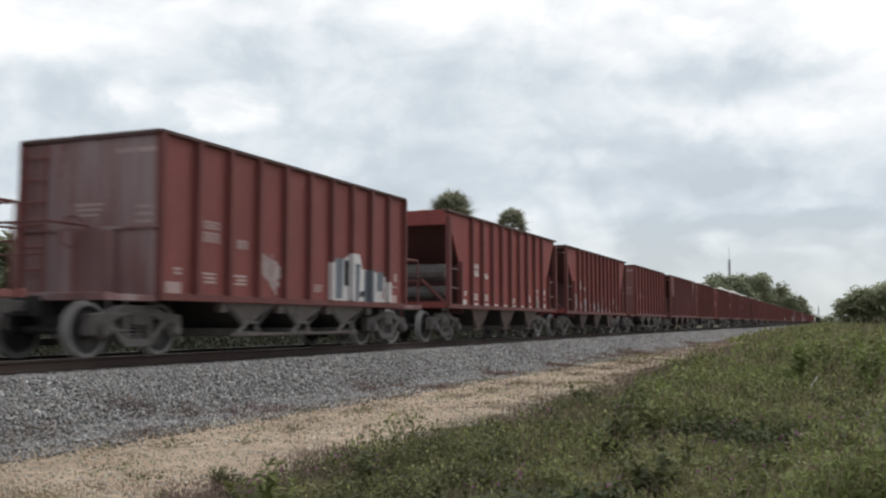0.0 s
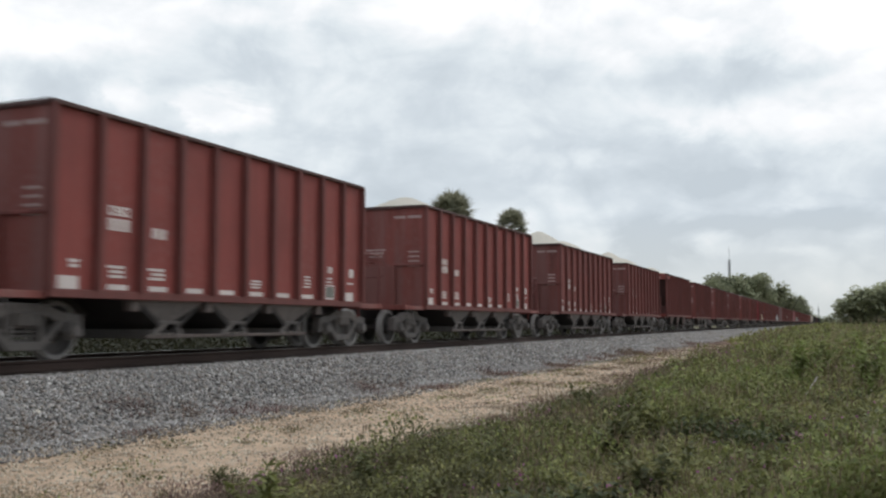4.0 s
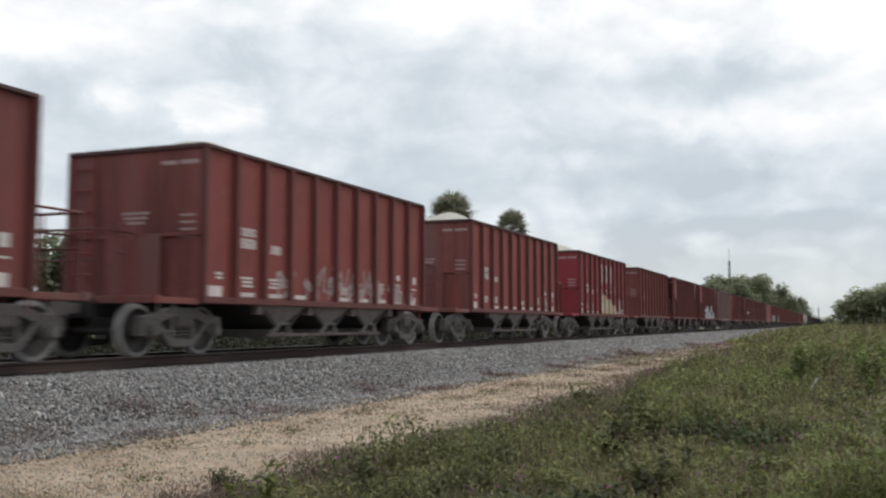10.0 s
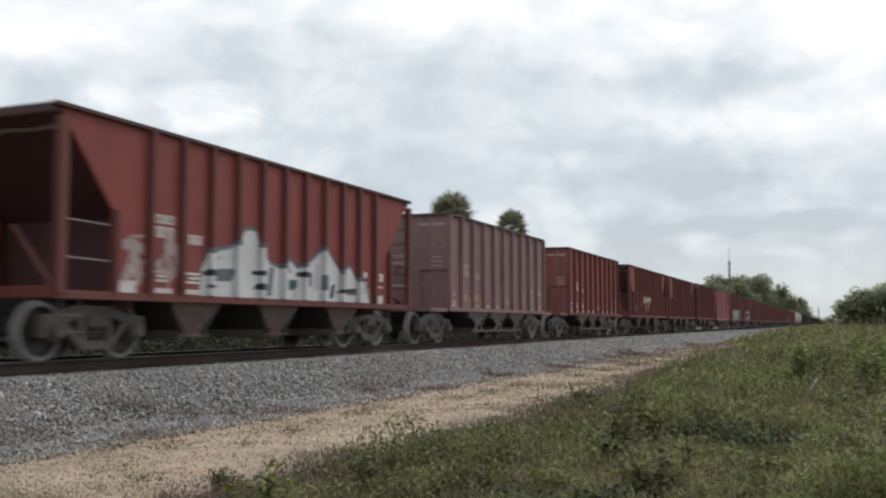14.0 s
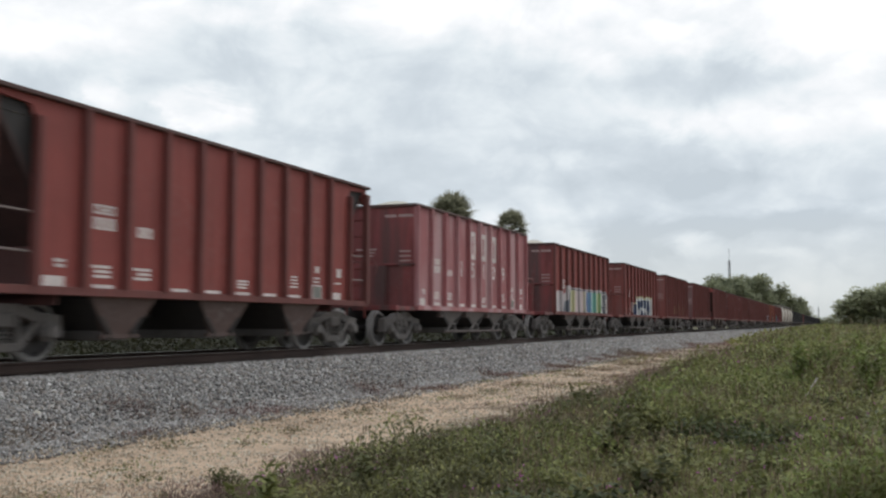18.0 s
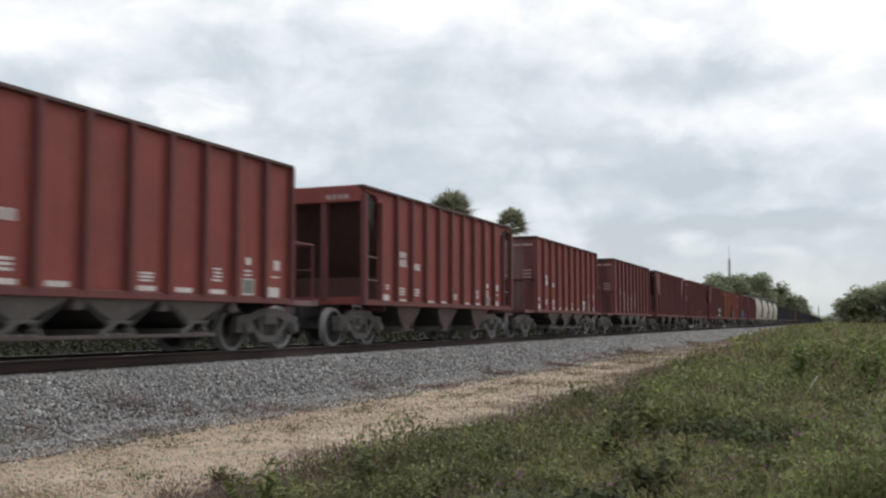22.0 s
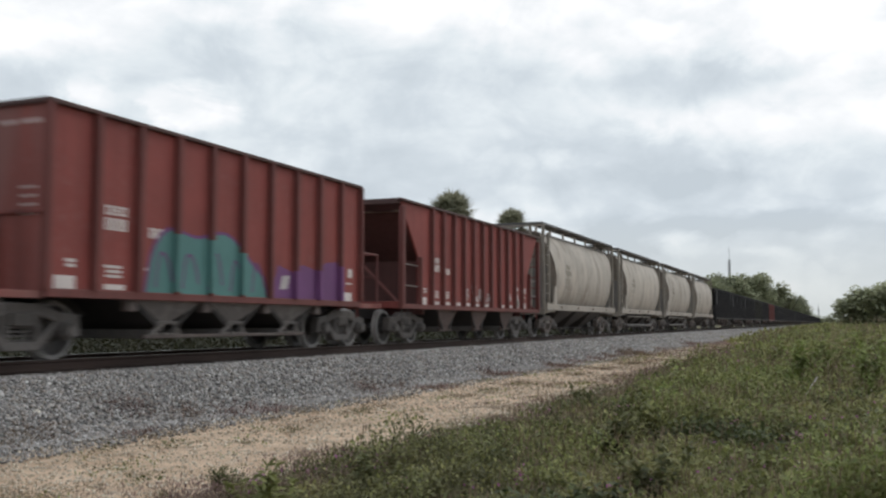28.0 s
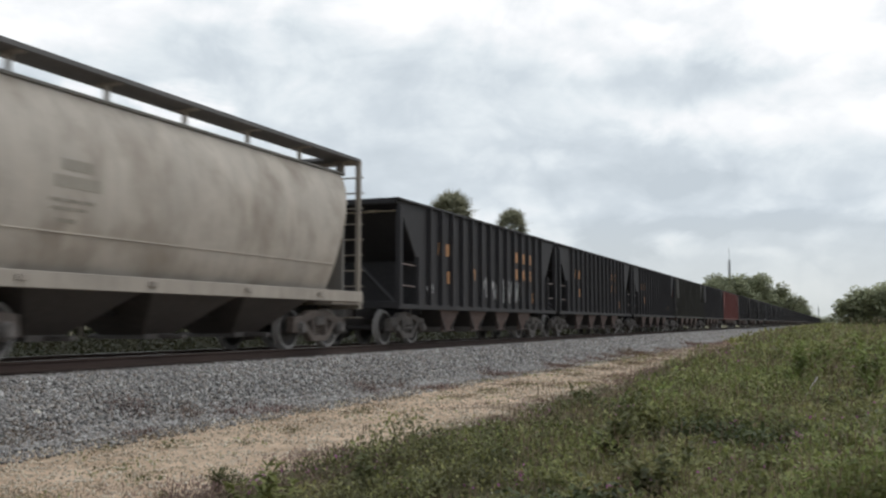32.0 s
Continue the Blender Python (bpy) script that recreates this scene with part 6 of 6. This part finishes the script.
weed_bed("seed_heads", "seed_pale", "tiny pale seed heads over the weeds", 6000, 2, 27, lambda x, y, g: bank(x, y, g) & (g.uniform(0, 1, len(x)) < 0.5), lambda x, y, g: bank_height(x, y, g) * 1.2 + 0.03, 0.016, 0.7, 0.5)
weed_bed("path_tufts", "weed_dry", "sparse dry tufts on the sandy path", 3800, 14, 16, lambda x, y, g: (x < edge_x(y)) & (lumps(x, y, 0.6, 61) > 0.90), lambda x, y, g: 0.02 + 0.04 * g.uniform(0, 1, len(x)), 0.04, 0.16, 0.55, area=(-8.4, -4.6, 6, 60), power=1.5)
weed_bed("path_stubble", "weed_purple", "low reddish stubble on the sandy path", 6000, 5, 33, lambda x, y, g: (x < edge_x(y)) & (lumps(x, y, 1.3, 65) > 0.5) & (x > -8.3), lambda x, y, g: 0.01 + 0.03 * g.uniform(0, 1, len(x)), 0.03, 0.2, 0.5, area=(-8.4, -4.2, 15, 95), power=1.3)
weed_bed("path_greens", "weed_leaf", "small green weeds on the sandy path", 1100, 12, 26, lambda x, y, g: (x < edge_x(y)) & (lumps(x, y, 0.5, 63) > 0.86), lambda x, y, g: 0.02 + 0.04 * g.uniform(0, 1, len(x)), 0.035, 0.4, 0.5, area=(-8.4, -4.6, 6, 45), power=1.5)
weed_bed("toe_grass", "weed_purple", "low reddish dry grass at the toe of the ballast", 4500, 12, 17, lambda x, y, g: (lumps(x, y, 1.2, 71) > 0.76) & (g.uniform(0, 1, len(x)) < np.exp(-((x + 8.9) / 0.25) ** 2)), lambda x, y, g: 0.03 + 0.06 * g.uniform(0, 1, len(x)), 0.05, 0.16, 0.6, area=(-9.5, -8.2, 6, 70), power=1.5)
weed_bed("far_side_weeds", "far_leaf_shade", "green weeds on the far side of the track", 26000, 7, 18, lambda x, y, g: (x < -17.5) & (x > -42), lambda x, y, g: 0.2 + 0.7 * lumps(x, y, 2.0, 81), 0.07, 0.5, r0=16, r1=130, spread=(-76, -6), power=1.3)
weed_bed("far_side_bright_weeds", "far_leaf_shade", "clumped green weeds on the far side of the track", 6000, 7, 19, lambda x, y, g: (x < -19.0) & (x > -32) & (lumps(x, y, 1.4, 91) > 0.82), lambda x, y, g: 0.3 + 0.5 * lumps(x, y, 2.0, 82), 0.07, 0.5, r0=16, r1=90, spread=(-76, -10), power=1.2)
weed_bed("distant_weeds", "weed_leaf", "weeds running on along the bank into the distance", 16000, 5, 20, lambda x, y, g: x > -5.9, lambda x, y, g: 0.45 + 0.35 * lumps(x, y, 5.0, 95), 0.06, 0.6, r0=60, r1=420, spread=(-6, 16), power=1.5)
weed_bed("weeds_underfoot", "weed_leaf", "low green weeds close round the viewer", 6000, 8, 24, lambda x, y, g: (x > -4.6) & (y < 4.8), lambda x, y, g: 0.06 + 0.2 * lumps(x, y, 1.0, 8), 0.05, 0.45, r0=0.9, r1=7.5, spread=(-180, 180), power=0.8)
weed_bed("bank_weeds_behind", "weed_leaf", "weeds on the bank behind and beside the viewer", 7000, 6, 22, lambda x, y, g: x > -5.0, lambda x, y, g: 0.12 + 0.2 * lumps(x, y, 1.3, 8), 0.10, 0.5, r0=3.0, r1=40, spread=(9, 215), power=1.3)


def mats(name, material, label, spots, seed, n=150, leaf=0.05, slim=0.2):
    """Low mats of dry growth at given places: x, y, radius."""
    rng = np.random.default_rng(seed)
    c, size = [], []
    for x, y, r in spots:
        k = int(n * (r / 0.3) ** 1.3)
        px, py = x + rng.normal(0, 0.42, k) * r, y + rng.normal(0, 0.75, k) * r
        c.append(np.stack([px, py, np.maximum(ground_z(px, py), np.interp(px, [-10.3, -9.07, -8.87], [-0.2, -0.86, -1.0])) + rng.uniform(0.01, 0.08, k)], -1))
        size.append(rng.uniform(0.6, 1.4, k) * leaf * (1 + y / 30))
    size = np.concatenate(size)
    v, f = leaf_quads(rng, np.concatenate(c), size, size * slim, 0.5)
    tagged(sheet(name, v, f, material), label, "weeds", kind="stuff")


mats("toe_mats", "weed_purple", "reddish dry grass mats on the foot of the ballast", ((-9.45, 11.2, 0.4), (-9.1, 9.2, 0.4), (-8.6, 10.3, 0.3), (-9.1, 12.2, 0.3), (-9.1, 18.2, 0.5), (-8.3, 19.8, 0.5), (-8.7, 25.8, 0.6), (-8.5, 31.0, 0.7), (-8.5, 44.0, 0.9)), 601, 220)
mats("path_mats", "weed_dry", "flat brown tufts on the sandy path", ((-7.9, 10.0, 0.25), (-7.6, 8.6, 0.2), (-7.2, 9.2, 0.28), (-6.7, 11.1, 0.2), (-7.2, 14.0, 0.3), (-7.1, 12.4, 0.25), (-6.0, 7.4, 0.25), (-7.6, 7.0, 0.2), (-7.7, 17.0, 0.3), (-6.6, 17.5, 0.3), (-7.0, 22.0, 0.4), (-6.2, 13.6, 0.25), (-6.4, 9.6, 0.2), (-6.6, 26.0, 0.5)), 602, 110, 0.035, 0.3)
mats("path_green_mats", "weed_deep", "small dark green weeds on the sandy path", ((-7.2, 9.3, 0.22), (-7.1, 13.9, 0.25), (-6.75, 11.2, 0.16), (-7.8, 8.9, 0.14), (-5.9, 7.2, 0.22), (-6.9, 19.5, 0.25)), 603, 110, 0.035, 0.45)


def weed_plant(x, y, h, seed, material="weed_leaf", label="tall leafy green weed beside the sandy path"):
    """One tall weed: a few stalks with leaves all the way up."""
    rng = np.random.default_rng(seed)
    z = float(ground_z(x, y))
    bm = bmesh.new()
    tops = []
    foot = [bm.verts.new((0.012 * math.cos(a * 1.5708), 0.012 * math.sin(a * 1.5708), -0.03)) for a in range(4)]
    for k in range(6):
        tip = (rng.normal(0, h * 0.28), rng.normal(0, h * 0.28), h * rng.uniform(0.65, 1.0))
        top = bm.verts.new(tip)
        for a in range(4):
            bm.faces.new((foot[a], foot[(a + 1) % 4], top))
        tops.append(tip)
    me = bpy.data.meshes.new("stalk")
    bm.to_mesh(me)
    bm.free()
    me.materials.append(MATS["weed_dry"])
    plant = tagged(new("weed", me), label, "weed", "tall weeds")
    plant.location = (x, y, z)
    n, fine = (520, 0.55) if y > 16 else (300, 1.0)
    pts = np.array([np.array(tops[rng.integers(6)]) * rng.uniform(0.25, 1.0) + rng.normal(0, 0.02 + 0.03 * (1 - fine), 3) for _ in range(n)])
    v, f = leaf_quads(rng, pts, fine * h * rng.uniform(0.10, 0.22, n), fine * h * rng.uniform(0.05, 0.11, n), 0.35)
    ob = sheet("leaves", v, f, material)
    ob.parent = plant
    return plant


for k, (x, y, h, mat) in enumerate(((-5.08, 7.15, 0.25, "weed_deep"), (-4.95, 7.2, 0.2, "weed_deep"), (-4.72, 7.05, 0.17, "weed_deep"), (-5.0, 6.35, 0.15, "weed_deep"), (-4.0, 14.6, 0.34, "weed_deep"), (-3.85, 15.2, 0.36, "weed_deep"), (-3.7, 14.9, 0.34, "weed_leaf"), (-3.8, 17.6, 0.28, "weed_leaf"), (-4.0, 20.0, 0.25, "weed_deep"), (-4.45, 27.4, 0.42, "weed_leaf"), (-4.3, 28.0, 0.4, "weed_leaf"),
                                    (-4.6, 30.0, 0.5, "weed_bright"), (-4.3, 31.5, 0.45, "weed_bright"), (-3.0, 29.0, 0.5, "weed_leaf"), (-2.6, 44.0, 0.75, "weed_leaf"), (-2.0, 40.0, 0.8, "weed_bright"), (-0.9, 38.0, 0.75, "weed_leaf"), (0.4, 15.5, 0.5, "weed_bright"), (0.6, 17.5, 0.45, "weed_leaf"), (0.5, 34.0, 0.7, "weed_leaf"))):
    weed_plant(x, y, h, 100 + k, mat)
for k in range(16):
    y = 9.5 + 0.85 * k
    x = float(edge_x(np.array(y))) + 0.55 + 0.25 * math.sin(k * 2.3)
    weed_plant(x, y, 0.21 + 0.02 * k % 0.2 + 0.04 * math.sin(k * 1.7), 160 + k, ("weed_deep", "weed_leaf", "weed_deep")[k % 3], "leafy green weed at the edge of the sandy path")
rng = random.Random(77)
for k in range(135):
    r = 6.5 + 36 * rng.random() ** 1.6
    a = radians(rng.uniform(-34, 4))
    x, y = r * math.sin(a), r * math.cos(a)
    if k >= 80:
        y = rng.uniform(17, 42)
        x = y * math.tan(radians(rng.uniform(-3.2, 5.0)))
        r = 55 + y
    if x > float(edge_x(np.array(y))) + 0.8:
        h = rng.uniform(0.24, 0.5) * (1 + r / 60)
        weed_plant(x, y, h, 700 + k, rng.choice(("weed_leaf", "weed_bright", "weed_tan") if k >= 80 else ("weed_leaf", "weed_deep", "weed_bright" if y > 13 else "weed_deep")), "leafy green weed standing in the low growth")
for k, (x, y, w) in enumerate(((-1.1, 10.6, 0.3), (-1.4, 10.3, 0.26), (-0.8, 9.7, 0.24), (-0.95, 10.2, 0.22), (-1.75, 5.75, 0.24), (-1.4, 6.0, 0.22), (0.3, 15.6, 0.4), (0.75, 14.6, 0.4))):
    # dark broad leaves sunk in the weeds, standing in for a shadowed hollow
    rng = np.random.default_rng(300 + k)
    c = rng.normal(0, 1, (300, 3)) * np.array([w * 0.6, w * 0.6, 0.06]) + np.array([x, y, float(ground_z(x, y)) + 0.18])
    v, f = leaf_quads(rng, c, rng.uniform(0.05, 0.10, 300), rng.uniform(0.03, 0.06, 300), 0.25)
    tagged(sheet("broadleaf_clump", v, f, "hollow_leaf_shade"), "dark green broad-leaved creeper in the weeds", "plant", "dark creeper clumps", "stuff")

for k, (x, y, w) in enumerate(((-4.22, 6.5, 0.07), (-3.95, 6.85, 0.05), (-3.35, 6.9, 0.06), (-2.9, 6.3, 0.05), (-2.15, 6.7, 0.05), (-0.35, 9.6, 0.06), (-4.3, 13.6, 0.06), (-3.55, 8.2, 0.05), (-1.0, 10.4, 0.06), (-3.7, 7.6, 0.045))):
    rng = np.random.default_rng(400 + k)
    c = rng.normal(0, 1, (26, 3)) * w * 0.7 + np.array([x, y, float(ground_z(x, y)) + 0.24])
    v, f = leaf_quads(rng, c, np.full(26, 0.026), np.full(26, 0.022), 0.3)
    tagged(sheet("flower_clump", v, f, "flower_pink"), "magenta pink wild flowers in the weeds", "flower", "pink flower clumps", "stuff")

# pale stick standing in the weeds
tagged(part("stick", mesh("stick", lambda bm: bar(bm, (-0.09, 0.0, 0.0), (0.09, 0.05, 0.29), 0.013, 6)), "letter_white", at=(-0.36, 15.2, float(ground_z(-0.36, 15.2)) + 0.22)), "pale weathered stick leaning in the weeds", "stick")
tagged(part("white_stone", mesh("white_stone", lambda bm: bmesh.ops.create_icosphere(bm, subdivisions=1, radius=0.09)), "limestone_load", at=(-4.9, 57.0, -0.82)), "white stone lying by the path", "stone")
tagged(part("white_stone", mesh("white_rock", lambda bm: bmesh.ops.create_icosphere(bm, subdivisions=1, radius=0.08)), "limestone_load", at=(-9.62, 9.62, -0.62)), "pale grey rock on the ballast slope", "stone")


# ---- trees ----
def tree(x, y, h, w, seed, leaves=3200, label="leafy green tree beyond the railway track", low=0.25, mat="tree_leaf"):
    rng = np.random.default_rng(seed)
    bm = bmesh.new()
    bar(bm, (0, 0, -0.2), (0, 0, h * 0.55), w * 0.035, 8)
    lobes = []
    for k in range(15):
        a, rr = rng.uniform(0, 6.28), w * 0.38 * rng.uniform(0.1, 1.0)
        zz = h * rng.uniform(low + 0.16, 0.86)
        c = (rr * math.cos(a), rr * math.sin(a), zz)
        lobes.append((c, w * rng.uniform(0.14, 0.24)))
        bar(bm, (0, 0, h * rng.uniform(0.15, 0.5)), c, w * 0.012, 5)
    me = bpy.data.meshes.new("trunk")
    bm.to_mesh(me)
    bm.free()
    me.materials.append(MATS["bark"])
    root = tagged(new("tree"), label, "tree", "trees round the track")
    root.location = (x, y, float(ground_z(x, y)))
    new("trunk", me).parent = root
    pick = rng.integers(0, len(lobes), leaves)
    d = rng.normal(0, 1, (leaves, 3))
    d /= np.linalg.norm(d, axis=1)[:, None]
    rad = np.array([lobes[i][1] for i in pick]) * rng.uniform(0.4, 1.08, leaves)
    c = np.array([lobes[i][0] for i in pick]) + d * rad[:, None] * np.array([1, 1, 0.8])
    c[:, 2] = np.maximum(c[:, 2], h * low * 0.4)
    s = w * rng.uniform(0.045, 0.095, leaves)
    v, f = leaf_quads(rng, c, s, s * 0.7, 0.1)
    crown = sheet("crown", v, f, mat)
    crown.parent = root
    tagged(crown, kind="stuff")
    return root


for k, (x, y, h, w) in enumerate(((-26.5, 226, 12.2, 11), (-23.0, 238, 14.2, 12), (-20.0, 252, 14.8, 12), (-20.5, 285, 14.6, 13), (-20.0, 325, 14.8, 13), (-20.5, 375, 14.6, 13), (-19.5, 430, 15.0, 14),
                                  (-19.5, 500, 14.6, 14), (-19.5, 570, 14.0, 15), (-20.0, 650, 12.0, 15))):
    tree(x, y, h, w, 500 + k, 4200 if k < 5 else 2600)
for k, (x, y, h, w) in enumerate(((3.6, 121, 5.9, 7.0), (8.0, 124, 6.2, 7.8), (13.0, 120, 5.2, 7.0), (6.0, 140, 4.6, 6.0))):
    tree(x, y, h, w, 540 + k, 6500, "broad grey-green tree beside the bank", 0.08, "tree_leaf_lit")
for k, (x, y, h, w) in enumerate(((-9.0, 760, 6.0, 12), (-14.5, 740, 7, 12), (-3.0, 800, 6, 14), (4.0, 780, 5, 14))):
    tree(x, y, h, w, 560 + k, 1200, "distant green tree near the track", 0.1)
for k, (x, y, h, w) in enumerate(((-45, 40, 6.6, 7), (-40, 43, 6.8, 7), (-52, 36, 7.2, 8), (-36, 50, 6.0, 7), (-60, 45, 8.0, 9), (-48, 62, 7.0, 9), (-34, 66, 5.5, 7), (-42, 85, 6.5, 9), (-36, 120, 7.0, 9), (-40, 150, 8.0, 10))):
    tree(x, y, h, w, 580 + k, 6500, "leafy shrub-like tree on the far side of the track", 0.0)


def palm(x, y, h, seed, size):
    """A sabal palm: bare trunk, round head of fan fronds."""
    rng = random.Random(seed)
    root = tagged(new("palm_tree"), "tall cabbage palm with a round green head", "palm tree", "palms behind the train")
    root.location = (x, y, float(ground_z(x, y)))

    def trunk_mesh(bm):
        rings = []
        for i in range(9):
            z = h * i / 8
            r = 0.22 - 0.05 * i / 8 + (0.02 if i % 2 else 0)
            rings.append([bm.verts.new((r * math.cos(a * 0.785) + 0.05 * math.sin(z * 0.3), r * math.sin(a * 0.785), z - 0.2)) for a in range(8)])
        for a, b in zip(rings, rings[1:]):
            for i in range(8):
                bm.faces.new((a[i], a[(i + 1) % 8], b[(i + 1) % 8], b[i]))
        bm.faces.new(rings[0])
        bm.faces.new(rings[-1][::-1])

    def frond_mesh(bm):
        bar(bm, (0, 0, 0), (0, 0.95 * size, 0.05), 0.025, 4)
        for i in range(17):
            a = math.radians(-105 + 210 * i / 16)
            ln = size * (1.15 - 0.35 * abs(i - 8) / 8)
            base = Vector((0, 0.9 * size, 0.05))
            tip = base + Vector((math.sin(a) * ln, math.cos(a) * ln, -0.28 * size * (0.4 + abs(i - 8) / 8)))
            side = Vector((math.cos(a), -math.sin(a), 0)) * 0.075 * size
            mid = base.lerp(tip, 0.5) + Vector((0, 0, 0.10 * size))
            vs = [bm.verts.new(q) for q in (base, mid - side, tip, mid + side)]
            bm.faces.new(vs)

    part("trunk", mesh(f"palm_trunk|{h}", trunk_mesh, smooth=True), "bark", root)
    me = mesh(f"frond|{size}", frond_mesh)
    for i in range(44):
        part("frond", me, "palm_leaf", root, at=Matrix.Translation((0, 0, h - 0.25)) @ Matrix.Rotation(i * 2.39996, 4, "Z") @ Matrix.Rotation(radians(80 - 115 * (i + 0.5) / 44 + rng.uniform(-8, 8)), 4, "X"))
    return root


palm(-39.8, 100, 13.6, 1, 1.72)
palm(-36.6, 112, 13.45, 2, 1.32)


# ---- radio masts ----
def mast(x, y, h, w, label):
    def lattice(bm):
        for sx, sy in ((-1, -1), (1, -1), (0, 1)):
            bar(bm, (sx * w, sy * w, -1), (sx * w, sy * w, h * 0.84), 0.12, 4)
        n = 24
        for i in range(n):
            z0, z1 = h * 0.84 * i / n, h * 0.84 * (i + 1) / n
            bar(bm, (-w, -w, z0), (w, -w, z1), 0.06, 4)
            bar(bm, (w, -w, z0), (0, w, z1), 0.06, 4)
            bar(bm, (0, w, z0), (-w, -w, z1), 0.06, 4)
    root = tagged(part("radio_mast", mesh(f"mast|{h}", lattice), "mast_steel", at=(x, y, -0.9)), label, "mast")
    part("antenna", mesh(f"antenna|{h}", lambda bm: bar(bm, (0, 0, h * 0.83), (0, 0, h), 0.09, 5)), "mast_steel", root)


mast(-40.9, 420, 33.5, 0.42, "grey lattice radio mast behind the trees")
mast(-13.5, 900, 18.0, 0.3, "thin distant grey mast near the track")

# ---- moving things ----
def motions():
    for car in cars:
        y = car.location.y
        walk(car, [(t, pose(TRACK_X, y - V * t, 0)) for t in (0, 8, 16, 24, 32)])
        # wheels roll while the car is near enough for it to show
        for ws, dy in car_wheels.get(car.name, ()):
            t0, t1 = (y + dy - 70) / V, (y + dy + 2) / V
            t0, t1 = max(0.0, t0), min(32.0, t1)
            if t1 <= t0 + 0.2:
                continue
            base = ws.location.copy()
            f0, f1 = round(t0 * FPS), round(t1 * FPS)
            rows = [] if f0 == 0 else [(0, pose(*base))]
            for f in range(f0, f1 + 1):
                rows.append((f / FPS, pose(*base, rx=math.degrees(V * (f - f0) / FPS / 0.4525) % 360)))
            if f1 < 32 * FPS:
                rows.append((32, pose(*base, rx=math.degrees(V * (f1 - f0) / FPS / 0.4525) % 360)))
            walk(ws, rows)
    # the overcast drifts slowly across
    walk(cloud_bank, [(t, pose(0, 0, EYE_Z, 0, 0, (t - 16) * 0.078)) for t in (0, 8, 16, 24, 32)])


motions()
